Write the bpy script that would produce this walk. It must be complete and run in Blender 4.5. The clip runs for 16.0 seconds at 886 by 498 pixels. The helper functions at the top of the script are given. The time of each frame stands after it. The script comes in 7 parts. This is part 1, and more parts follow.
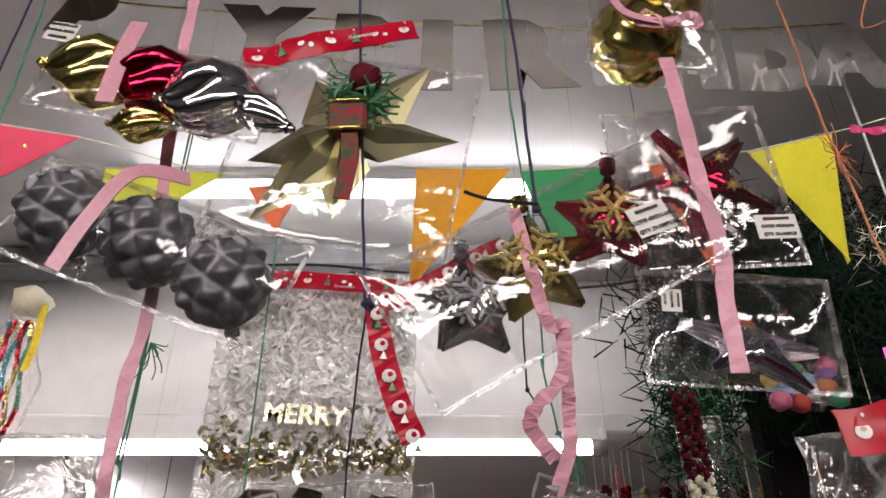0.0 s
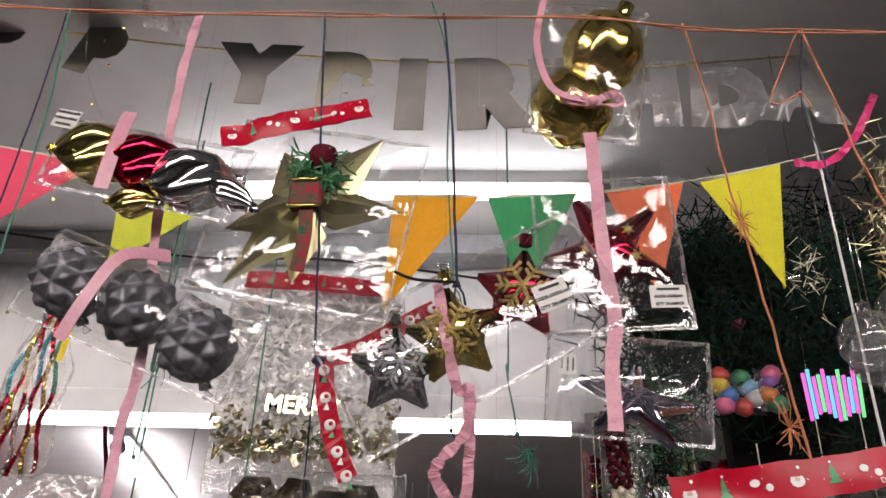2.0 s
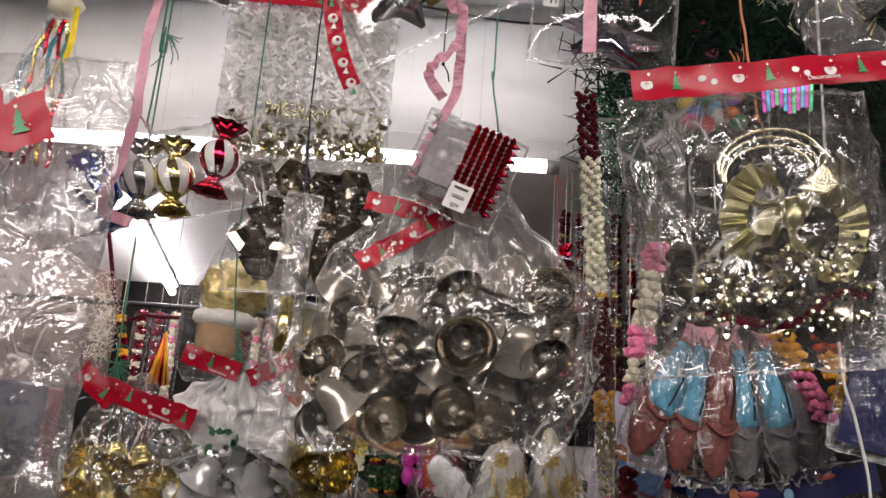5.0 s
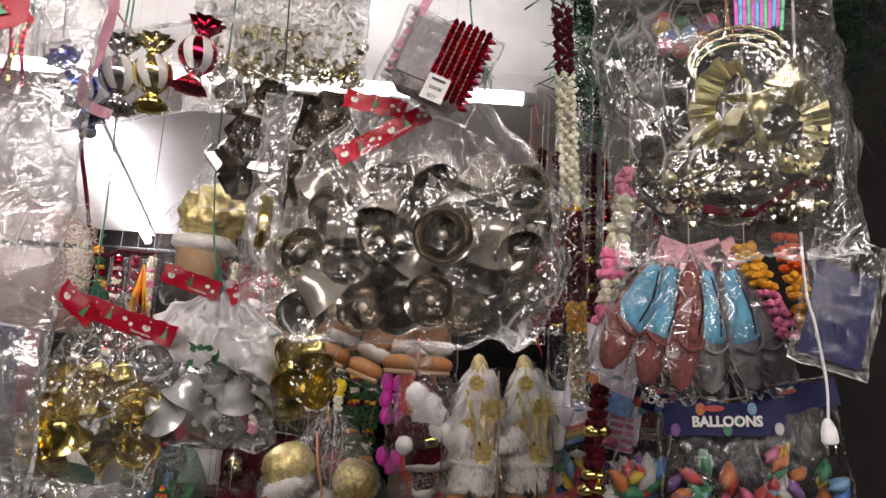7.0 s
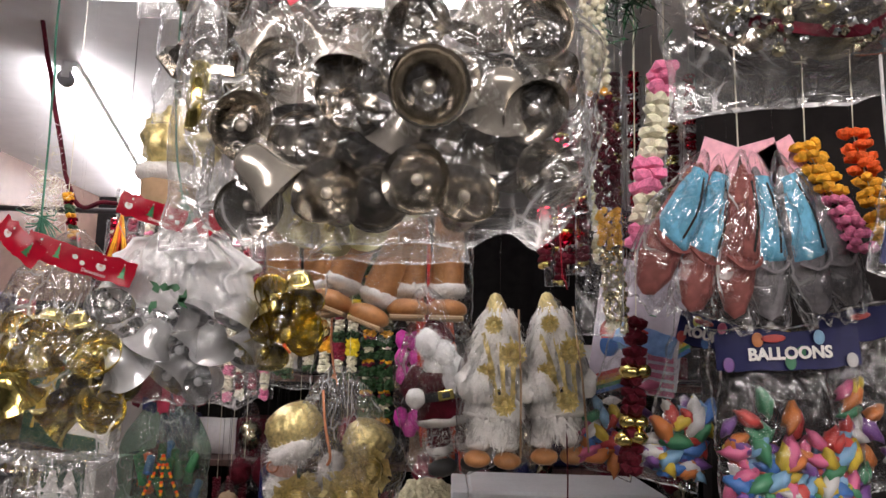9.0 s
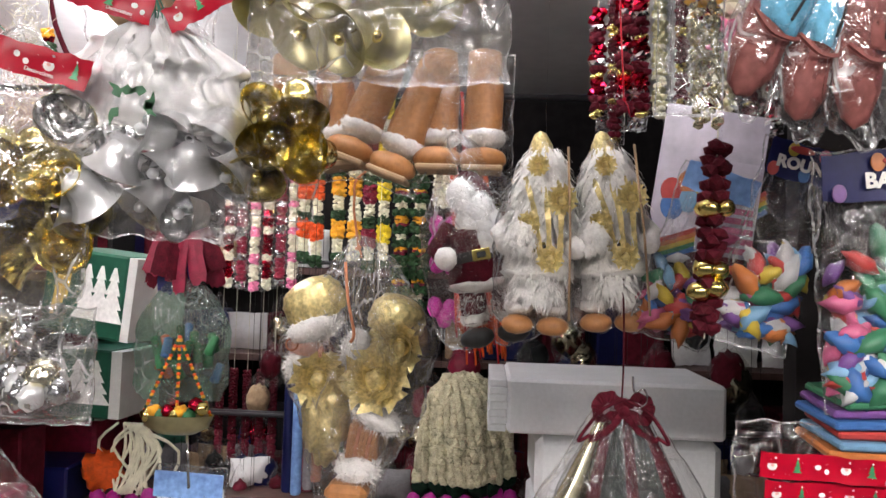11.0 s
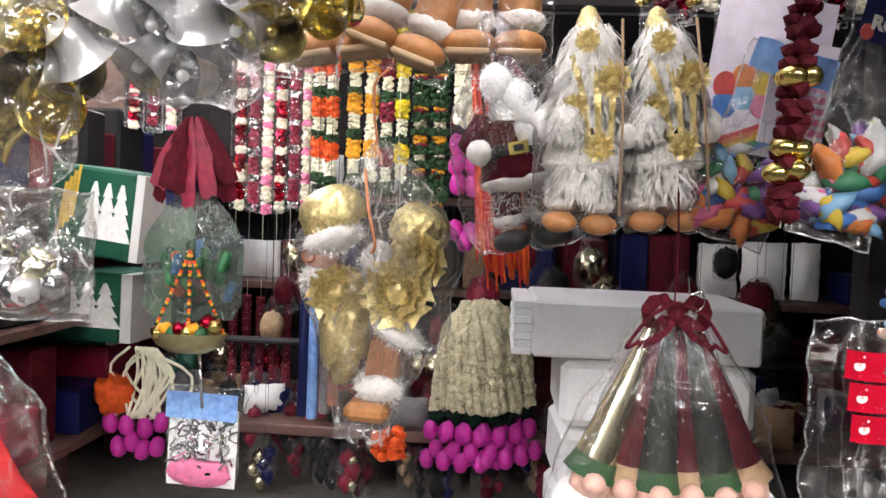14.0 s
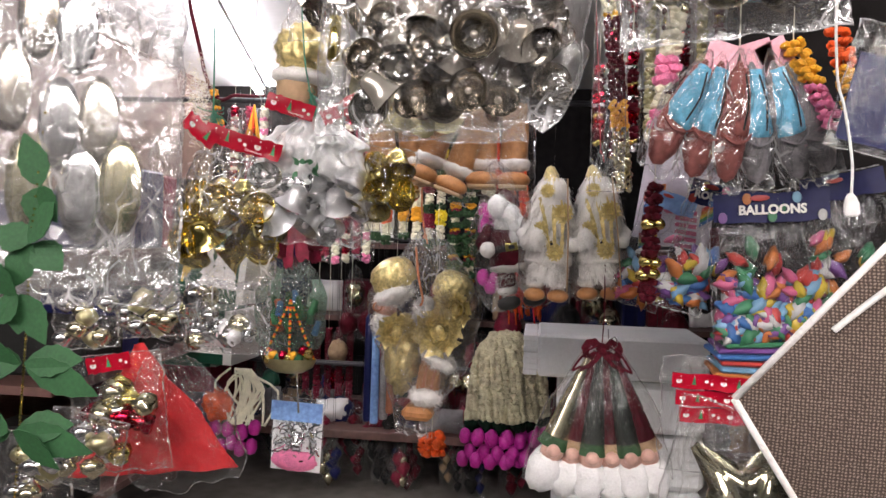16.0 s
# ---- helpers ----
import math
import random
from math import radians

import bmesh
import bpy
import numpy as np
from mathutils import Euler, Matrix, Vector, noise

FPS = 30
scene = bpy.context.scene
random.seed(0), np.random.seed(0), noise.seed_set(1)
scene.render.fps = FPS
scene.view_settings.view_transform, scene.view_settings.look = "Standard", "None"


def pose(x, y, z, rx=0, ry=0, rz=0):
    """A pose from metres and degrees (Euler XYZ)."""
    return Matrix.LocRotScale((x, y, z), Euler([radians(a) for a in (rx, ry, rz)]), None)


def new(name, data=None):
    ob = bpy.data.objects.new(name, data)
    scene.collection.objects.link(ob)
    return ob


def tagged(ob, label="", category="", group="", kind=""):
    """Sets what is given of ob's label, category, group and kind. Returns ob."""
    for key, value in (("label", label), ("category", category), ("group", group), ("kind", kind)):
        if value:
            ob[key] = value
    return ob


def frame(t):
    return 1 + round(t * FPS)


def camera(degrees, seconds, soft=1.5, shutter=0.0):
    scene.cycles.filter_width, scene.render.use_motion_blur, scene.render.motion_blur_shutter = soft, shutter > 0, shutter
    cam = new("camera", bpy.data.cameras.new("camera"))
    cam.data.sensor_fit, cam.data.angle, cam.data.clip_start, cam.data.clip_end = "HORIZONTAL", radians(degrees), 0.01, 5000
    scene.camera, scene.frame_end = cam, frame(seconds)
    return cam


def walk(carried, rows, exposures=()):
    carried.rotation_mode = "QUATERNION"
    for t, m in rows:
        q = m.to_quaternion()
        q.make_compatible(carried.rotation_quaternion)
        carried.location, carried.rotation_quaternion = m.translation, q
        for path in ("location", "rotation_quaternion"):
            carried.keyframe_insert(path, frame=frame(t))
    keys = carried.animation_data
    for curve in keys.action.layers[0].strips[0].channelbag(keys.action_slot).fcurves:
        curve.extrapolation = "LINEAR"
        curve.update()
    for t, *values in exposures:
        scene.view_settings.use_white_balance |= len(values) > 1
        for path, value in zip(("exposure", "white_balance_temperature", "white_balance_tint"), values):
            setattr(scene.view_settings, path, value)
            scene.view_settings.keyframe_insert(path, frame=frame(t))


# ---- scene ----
FOV = 60.6
METRES, EYE, TILT, LEAN, TURN = 2.2, 1.6, 31.0, 0.0, 0.0
ROWS = [
    (0.0, 0.0, 0.0, 0.0, 0.0, -0.0, -0.0),
    (0.5, 0.0182, -0.0126, 0.0225, 0.89, -1.79, -0.45),
    (1.0, 0.0279, -0.0269, 0.0388, 1.7, -2.85, -0.6),
    (1.5, 0.0383, -0.0409, 0.0519, 2.52, -3.64, -0.49),
    (2.0, 0.0454, -0.05, 0.0573, 3.03, -4.71, -0.31),
    (2.5, 0.0351, -0.0566, 0.0526, 3.05, -6.63, -0.47),
    (3.0, 0.0284, -0.0661, 0.0388, 2.51, -8.86, -1.15),
    (3.5, 0.0398, -0.0716, 0.0203, 2.36, -11.25, -2.26),
    (4.0, 0.0492, -0.0801, 0.0023, 2.49, -13.52, -3.17),
    (4.5, 0.0468, -0.094, -0.01, 2.31, -15.61, -3.31),
    (5.0, 0.0455, -0.1112, -0.0272, 2.2, -17.46, -3.32),
    (7.5, 0.0478, -0.1301, -0.0542, 0.1, -20.45, -3.89),
    (8.0, 0.0458, -0.1062, -0.0723, -0.06, -20.58, -3.09),
    (8.5, 0.0513, -0.0794, -0.0941, 0.16, -21.23, -2.23),
    (9.0, 0.0598, -0.0579, -0.1168, 1.08, -22.8, -1.25),
    (9.5, 0.0737, -0.0416, -0.1476, 2.12, -24.74, -0.43),
    (10.0, 0.0773, -0.0329, -0.1699, 3.14, -26.82, 0.24),
    (12.5, 0.0288, 0.0744, -0.279, 3.89, -30.89, 0.06),
    (13.0, 0.0245, 0.0772, -0.2993, 4.03, -32.09, 0.05),
    (13.5, 0.0281, 0.0701, -0.3056, 4.33, -33.15, 0.18),
    (14.0, 0.0469, 0.033, -0.2662, 4.59, -33.37, 0.19),
    (14.5, 0.0698, -0.0332, -0.2013, 5.15, -32.86, 0.42),
    (15.0, 0.0837, -0.0927, -0.145, 5.75, -32.12, 0.73),
    (15.5, 0.0835, -0.1599, -0.0918, 6.33, -31.54, 1.26),
    (16.0, 0.0895, -0.2172, -0.0467, 7.09, -31.75, 2.11),
]
cam = camera(FOV, 16.0)
EXPOSURES = [(0.0, -0.45, 6900, 20), (5.0, -0.4, 6900, 20), (7.5, -0.1, 6900, 20), (9.0, 0.15, 6800, 19), (10.0, 0.5, 6700, 18), (12.5, 1.02, 6500, 14), (13.5, 1.16, 6500, 14), (14.5, 1.03, 6500, 14), (15.2, 0.75, 6600, 16), (16.0, 0.45, 6700, 18)]
walk(cam, [(t, pose(0, 0, EYE, TILT, LEAN, TURN) @ pose(METRES * x, METRES * y, METRES * z, 90 + pitch, roll, yaw)) for t, x, y, z, yaw, pitch, roll in ROWS], EXPOSURES)

# ---- light ----
world = bpy.data.worlds.new("street_night")
scene.world = world
world.use_nodes = True
world.node_tree.nodes["Background"].inputs[0].default_value = (0.92, 0.94, 1.0, 1)
world.node_tree.nodes["Background"].inputs[1].default_value = 0.06
scene.cycles.transparent_max_bounces = 24
TUBE_POWER = 16.0


# ---- materials ----
def material(name, color, rough=0.5, metal=0.0, bump=0.0, scale=60.0, vary=0.12, emit=0.0, trans=0.0, coat=0.0, sub=0.0, second=None, dscale=None, spec=0.5):
    """A node material with colour variation at two scales and fine relief."""
    m = bpy.data.materials.new(name)
    m.use_nodes = True
    nt = m.node_tree
    b = nt.nodes["Principled BSDF"]
    tc = nt.nodes.new("ShaderNodeTexCoord")
    n1 = nt.nodes.new("ShaderNodeTexNoise")
    n1.inputs["Scale"].default_value = scale
    n1.inputs["Detail"].default_value = 5
    n2 = nt.nodes.new("ShaderNodeTexNoise")
    n2.inputs["Scale"].default_value = dscale or scale / 9
    for n in (n1, n2):
        nt.links.new(tc.outputs["Object"], n.inputs["Vector"])
    mx = nt.nodes.new("ShaderNodeMix")
    mx.data_type = "RGBA"
    add = nt.nodes.new("ShaderNodeMath")
    add.operation = "MULTIPLY_ADD"
    add.inputs[1].default_value = 0.5
    half = nt.nodes.new("ShaderNodeMath")
    half.operation = "MULTIPLY"
    half.inputs[1].default_value = 0.5
    nt.links.new(n2.outputs["Fac"], half.inputs[0])
    nt.links.new(n1.outputs["Fac"], add.inputs[0])
    nt.links.new(half.outputs[0], add.inputs[2])
    ramp = nt.nodes.new("ShaderNodeMapRange")
    ramp.inputs[1].default_value, ramp.inputs[2].default_value = 0.35, 0.65
    nt.links.new(add.outputs[0], ramp.inputs[0])
    dark = second or tuple(c * (1 - 2 * vary) for c in color)
    light = tuple(min(1, c * (1 + vary)) for c in color)
    mx.inputs[6].default_value, mx.inputs[7].default_value = (*dark, 1), (*light, 1)
    nt.links.new(ramp.outputs[0], mx.inputs[0])
    nt.links.new(mx.outputs[2], b.inputs["Base Color"])
    b.inputs["Roughness"].default_value = rough
    b.inputs["Metallic"].default_value = metal
    b.inputs["Specular IOR Level"].default_value = spec
    b.inputs["Coat Weight"].default_value = coat
    b.inputs["Transmission Weight"].default_value = trans
    if sub:
        b.inputs["Subsurface Weight"].default_value = sub
        b.inputs["Subsurface Radius"].default_value = (0.01, 0.01, 0.01)
    if bump:
        bp = nt.nodes.new("ShaderNodeBump")
        bp.inputs["Strength"].default_value = bump
        bp.inputs["Distance"].default_value = 0.004
        nt.links.new(add.outputs[0], bp.inputs["Height"])
        nt.links.new(bp.outputs[0], b.inputs["Normal"])
    if emit:
        b.inputs["Emission Color"].default_value = (*color, 1)
        b.inputs["Emission Strength"].default_value = emit
    return m


def clear(name, haze=0.05, rough=0.1, tint=(0.97, 0.97, 0.97), bump=0.22, scale=30.0, gloss=0.06, crumpled=0.25):
    """Thin clear wrapping film: see-through, with a glossy skin, folds, some milky haze and white lines painted along
    the folds as glints.
    """
    m = bpy.data.materials.new(name)
    m.use_nodes = True
    nt = m.node_tree
    nt.nodes.clear()
    out = nt.nodes.new("ShaderNodeOutputMaterial")
    tr = nt.nodes.new("ShaderNodeBsdfTransparent")
    tr.inputs[0].default_value = (*tint, 1)
    gl = nt.nodes.new("ShaderNodeBsdfGlossy")
    gl.inputs["Roughness"].default_value = rough
    df = nt.nodes.new("ShaderNodeBsdfDiffuse")
    df.inputs[0].default_value = (0.85, 0.85, 0.85, 1)
    tl = nt.nodes.new("ShaderNodeBsdfTranslucent")
    tl.inputs[0].default_value = (0.85, 0.85, 0.85, 1)
    hz = nt.nodes.new("ShaderNodeMixShader")
    hz.inputs[0].default_value = 0.5
    nt.links.new(df.outputs[0], hz.inputs[1])
    nt.links.new(tl.outputs[0], hz.inputs[2])
    tc = nt.nodes.new("ShaderNodeTexCoord")
    no = nt.nodes.new("ShaderNodeTexNoise")
    no.inputs["Scale"].default_value = scale
    no.inputs["Detail"].default_value = 3
    no.inputs["Distortion"].default_value = 1.2
    nt.links.new(tc.outputs["Object"], no.inputs["Vector"])
    mp = nt.nodes.new("ShaderNodeMapping")
    mp.inputs["Scale"].default_value = (1.0, 1.0, 0.42)
    mp.inputs["Rotation"].default_value = (0.0, 0.5, 0.0)
    wv = nt.nodes.new("ShaderNodeTexNoise")
    wv.inputs["Scale"].default_value = scale * 0.4
    wa = nt.nodes.new("ShaderNodeVectorMath")
    wa.operation = "MULTIPLY_ADD"
    wa.inputs[1].default_value = (1.2 / scale,) * 3
    nt.links.new(tc.outputs["Object"], wv.inputs["Vector"])
    nt.links.new(wv.outputs["Color"], wa.inputs[0])
    nt.links.new(tc.outputs["Object"], wa.inputs[2])
    nt.links.new(wa.outputs[0], mp.inputs["Vector"])
    vo = nt.nodes.new("ShaderNodeTexVoronoi")
    vo.feature = "DISTANCE_TO_EDGE"
    vo.inputs["Scale"].default_value = scale * 1.1
    nt.links.new(mp.outputs[0], vo.inputs["Vector"])
    facet = nt.nodes.new("ShaderNodeMath")
    facet.operation = "MULTIPLY_ADD"
    facet.inputs[1].default_value = 0.9
    nt.links.new(vo.outputs["Distance"], facet.inputs[0])
    nt.links.new(no.outputs["Fac"], facet.inputs[2])
    bp = nt.nodes.new("ShaderNodeBump")
    bp.inputs["Strength"].default_value = bump
    bp.inputs["Distance"].default_value = 0.02
    nt.links.new(facet.outputs[0], bp.inputs["Height"])
    lw = nt.nodes.new("ShaderNodeLayerWeight")
    lw.inputs["Blend"].default_value = 0.5
    nt.links.new(bp.outputs[0], lw.inputs["Normal"])
    pw = nt.nodes.new("ShaderNodeMath")
    pw.operation = "POWER"
    pw.inputs[1].default_value = 3.2
    nt.links.new(lw.outputs["Facing"], pw.inputs[0])
    fr = nt.nodes.new("ShaderNodeMath")
    fr.operation = "MULTIPLY_ADD"
    fr.inputs[1].default_value, fr.inputs[2].default_value = 0.55, gloss
    nt.links.new(pw.outputs[0], fr.inputs[0])
    nt.links.new(bp.outputs[0], gl.inputs["Normal"])
    streak = nt.nodes.new("ShaderNodeMapRange")
    streak.inputs[1].default_value, streak.inputs[2].default_value = 0.42, 0.75
    streak.inputs[3].default_value, streak.inputs[4].default_value = haze * 0.5, haze * 2.2
    nt.links.new(no.outputs["Fac"], streak.inputs[0])
    # Fold highlights painted in as broken white diffuse lines at the facet edges.
    crease_glint = nt.nodes.new("ShaderNodeMapRange")
    crease_glint.inputs[1].default_value, crease_glint.inputs[2].default_value = 0.0, 0.06
    crease_glint.inputs[3].default_value, crease_glint.inputs[4].default_value = crumpled, 0.0
    nt.links.new(vo.outputs["Distance"], crease_glint.inputs[0])
    gap = nt.nodes.new("ShaderNodeMapRange")
    gap.inputs[1].default_value, gap.inputs[2].default_value = 0.47, 0.62
    nt.links.new(wv.outputs["Fac"], gap.inputs[0])
    broken = nt.nodes.new("ShaderNodeMath")
    broken.operation = "MULTIPLY"
    nt.links.new(crease_glint.outputs[0], broken.inputs[0])
    nt.links.new(gap.outputs[0], broken.inputs[1])
    tot = nt.nodes.new("ShaderNodeMath")
    tot.operation = "ADD"
    nt.links.new(streak.outputs[0], tot.inputs[0])
    nt.links.new(broken.outputs[0], tot.inputs[1])
    m1 = nt.nodes.new("ShaderNodeMixShader")
    nt.links.new(tot.outputs[0], m1.inputs[0])
    nt.links.new(tr.outputs[0], m1.inputs[1])
    nt.links.new(hz.outputs[0], m1.inputs[2])
    m2 = nt.nodes.new("ShaderNodeMixShader")
    nt.links.new(fr.outputs[0], m2.inputs[0])
    nt.links.new(m1.outputs[0], m2.inputs[1])
    nt.links.new(gl.outputs[0], m2.inputs[2])
    nt.links.new(m2.outputs[0], out.inputs[0])
    return m


def lamp_material(name, color, power, base=0.9):
    m = bpy.data.materials.new(name)
    m.use_nodes = True
    b = m.node_tree.nodes["Principled BSDF"]
    b.inputs["Base Color"].default_value = (base, base, base, 1)
    b.inputs["Emission Color"].default_value = (*color, 1)
    b.inputs["Emission Strength"].default_value = power
    return m


def foil(name, color, rough=0.18, bump=0.25, scale=45.0):
    return material(name, color, rough, 1.0, bump, scale, 0.1)


FILM = clear("clear_film", 0.006, 0.09, (0.985, 0.985, 0.985), 0.5, 28.0, 0.06, 0.26)
CRISP = clear("crisp_clear_film", 0.014, 0.09, (0.98, 0.98, 0.98), 0.6, 25.0, 0.15, 0.5)
SMOOTH = clear("smooth_clear_film", 0.008, 0.06, (0.985, 0.985, 0.985), 0.14, 20.0, 0.08, 0.10)
HAZY = clear("milky_film", 0.12, 0.14, (0.95, 0.95, 0.95), 0.4, 24.0, 0.12, 0.35)
CLOUDY = clear("cloudy_crinkled_film", 0.055, 0.11, (0.97, 0.97, 0.97), 0.55, 24.0, 0.13, 0.55)
SEAM = clear("sealed_film_edge", 0.26, 0.14, (0.95, 0.95, 0.95), 0.3, 60.0, 0.12, 0.0)
GOLD = foil("gold_foil", (0.80, 0.66, 0.22))
OLDGOLD = foil("antique_gold", (0.60, 0.56, 0.32), 0.36)
PALEGOLD = foil("pale_gold", (0.76, 0.71, 0.50), 0.2)
YGOLD = material("yellow_gold_cloth", (0.80, 0.66, 0.30), 0.3, 0.55, 1.0, 120, 0.25)
SILVER = foil("silver_foil", (0.78, 0.79, 0.80), 0.14)
PEWTER = material("grey_pewter_paint", (0.16, 0.16, 0.18), 0.42, 0.55, 0.15, 400, 0.12)
REDFOIL = foil("red_foil", (0.55, 0.015, 0.05), 0.15)
BLUEFOIL = foil("blue_foil", (0.03, 0.12, 0.65), 0.2)
CHROME = material("smoky_chrome", (0.52, 0.48, 0.42), 0.24, 0.7, 0.3, 45, 0.15)
BRONZE = foil("smoky_bronze", (0.40, 0.36, 0.30), 0.2, 0.2)
GLITTER = material("silver_glitter", (0.55, 0.55, 0.57), 0.3, 0.8, 1.0, 900, 0.4)
GOLDGLITTER = material("gold_glitter", (0.75, 0.55, 0.2), 0.3, 0.8, 1.0, 900, 0.4)
PINK = material("pink_satin", (0.56, 0.27, 0.34), 0.35, 0, 0.15, 300, 0.07)
REDPRINT = material("red_print_film", (0.42, 0.004, 0.022), 0.28, 0, 0.25, 40, 0.12, spec=0.25)
WHITEPRINT = material("white_print", (0.8, 0.78, 0.76), 0.4, spec=0.25)
GREENPRINT = material("green_print", (0.04, 0.25, 0.10), 0.4)
PAPER = material("white_label_paper", (0.60, 0.60, 0.58), 0.6, 0, 0.05, 200, 0.04)
INK = material("black_ink", (0.03, 0.03, 0.03), 0.6)
NAVY = material("navy_cord", (0.015, 0.02, 0.06), 0.7, 0, 0.4, 800)
GREENCORD = material("green_cord", (0.04, 0.22, 0.14), 0.6, 0, 0.4, 800)
# True black of wire and thread; on shelf stock it stands in for shade.
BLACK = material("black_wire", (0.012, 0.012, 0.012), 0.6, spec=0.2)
COPPER = material("copper_wire", (0.45, 0.18, 0.10), 0.45, 0.4, 0.2, 300)
TWINE = material("orange_twine", (0.55, 0.20, 0.09), 0.7, 0, 0.4, 700)
CEIL = material("white_ceiling_board", (0.74, 0.74, 0.74), 0.5, 0, 0.03, 14, 0.05)
BEAM = material("grey_painted_steel", (0.32, 0.32, 0.33), 0.45, 0.2, 0.05, 40)
DARKSTEEL = material("dark_steel_rail", (0.06, 0.06, 0.065), 0.45, 0.6, 0.1, 60)
BROWNWALL = material("brown_laminate_wall", (0.16, 0.10, 0.08), 0.45, 0, 0.05, 20)
# Near-black base and low specular put the shop's unlit depth into the colour.
SHADEWALL = material("dark_painted_wall", (0.016, 0.014, 0.014), 0.9, 0, 0.1, 18, 0.2, spec=0.1)
FLOORM = material("worn_grey_floor", (0.22, 0.20, 0.18), 0.55, 0, 0.2, 12, 0.2)
ASPHALT = material("street_asphalt", (0.06, 0.06, 0.06), 0.8, 0, 0.5, 60, 0.25)
SHELFM = material("dark_shelf_board", (0.12, 0.06, 0.05), 0.5, 0, 0.1, 30, 0.2)
LETTER = material("grey_foil_letter", (0.19, 0.18, 0.17), 0.5, 0.0, 0.1, 20, 0.15)
LETTERGOLD = material("olive_foil_letter", (0.30, 0.28, 0.21), 0.5, 0.0, 0.1, 20, 0.12)
FLAGS = {
    "red": material("red_felt", (0.75, 0.07, 0.14), 0.8, 0, 0.1, 300, 0.05, sub=0.1),
    "lime": material("lime_felt", (0.55, 0.60, 0.05), 0.8, 0, 0.1, 300, 0.05),
    "orange": material("orange_felt", (0.80, 0.36, 0.01), 0.8, 0, 0.1, 300, 0.05),
    "green": material("green_felt", (0.03, 0.35, 0.13), 0.8, 0, 0.1, 300, 0.05),
    "coral": material("coral_felt", (0.78, 0.16, 0.06), 0.8, 0, 0.1, 300, 0.05),
    "yellow": material("yellow_felt", (0.70, 0.66, 0.03), 0.8, 0, 0.1, 300, 0.05),
}
# Glow of the added fill panels on the street side.
FILLM = lamp_material("floodlight_glow", (1.0, 0.97, 0.93), 29.0)
INNERM = lamp_material("inner_tube_glow", (0.95, 0.97, 1.0), 47.0)
FASCIAM = lamp_material("fascia_tube_glow", (0.95, 0.97, 1.0), 24.0)
TUBEM = lamp_material("tube_light_glow", (0.93, 0.97, 1.0), TUBE_POWER)
PINE = material("dark_pine_tinsel", (0.006, 0.020, 0.012), 0.6, 0, 0, 60, 0.3, spec=0.08)
HOLLY = material("holly_green", (0.02, 0.14, 0.05), 0.5, 0, 0.1, 100, 0.2)
LEAF = material("green_fabric_leaf", (0.016, 0.085, 0.026), 0.7, 0, 0.2, 250, 0.15)
FUR = material("white_plush", (0.80, 0.78, 0.75), 0.95, 0, 1.0, 260, 0.08)
BEARD = material("white_cotton", (0.82, 0.82, 0.82), 0.95, 0, 1.0, 180, 0.06)
MAROON = material("maroon_velvet", (0.085, 0.004, 0.012), 0.8, 0, 0.5, 300, 0.25, spec=0.2)
REDCLOTH = material("red_cloth", (0.62, 0.02, 0.025), 0.75, 0, 0.4, 120, 0.12)
TAN = material("tan_leatherette", (0.42, 0.19, 0.07), 0.45, 0, 0.2, 90, 0.15)
SKIN = material("peach_plastic", (0.70, 0.42, 0.34), 0.5)
BURLAP = material("brown_burlap", (0.13, 0.095, 0.075), 0.9, 0, 1.0, 420, 0.3)
WEAVE = BURLAP.node_tree
crossed = WEAVE.nodes.new("ShaderNodeMath")
crossed.operation = "MULTIPLY"
for k, axis in enumerate(("X", "Z")):
    band = WEAVE.nodes.new("ShaderNodeTexWave")
    band.bands_direction = axis
    band.inputs["Scale"].default_value = 105.0
    band.inputs["Distortion"].default_value = 3.0
    band.inputs["Detail Scale"].default_value = 3.0
    place = WEAVE.nodes.new("ShaderNodeTexCoord")
    WEAVE.links.new(place.outputs["Object"], band.inputs["Vector"])
    WEAVE.links.new(band.outputs["Fac"], crossed.inputs[k])
threads = WEAVE.nodes.new("ShaderNodeMix")
threads.data_type = "RGBA"
threads.inputs[6].default_value, threads.inputs[7].default_value = (0.055, 0.036, 0.028, 1), (0.30, 0.23, 0.19, 1)
WEAVE.links.new(crossed.outputs[0], threads.inputs[0])
WEAVE.links.new(threads.outputs[2], WEAVE.nodes["Principled BSDF"].inputs["Base Color"])
FOAM = material("white_foam_box", (0.82, 0.83, 0.84), 0.6, 0, 0.1, 90, 0.04)
BOXGREEN = material("green_printed_card", (0.008, 0.08, 0.046), 0.4, 0, 0.03, 40, 0.1)
BOXGOLD = material("yellow_print", (0.65, 0.42, 0.06), 0.5)
LBLUE = material("light_blue_suede", (0.13, 0.43, 0.62), 0.75, 0, 0.3, 200, 0.12)
LPINK = material("pink_card", (0.85, 0.42, 0.50), 0.6, 0, 0.05, 100)
RUST = material("rust_sole", (0.27, 0.085, 0.075), 0.7, 0, 0.3, 120, 0.15)
GREYSUEDE = material("grey_suede", (0.22, 0.21, 0.22), 0.85, 0, 0.3, 150, 0.15)
NAVYCARD = material("navy_card", (0.008, 0.011, 0.07), 0.4, 0, 0.02, 50, 0.1, spec=0.25)
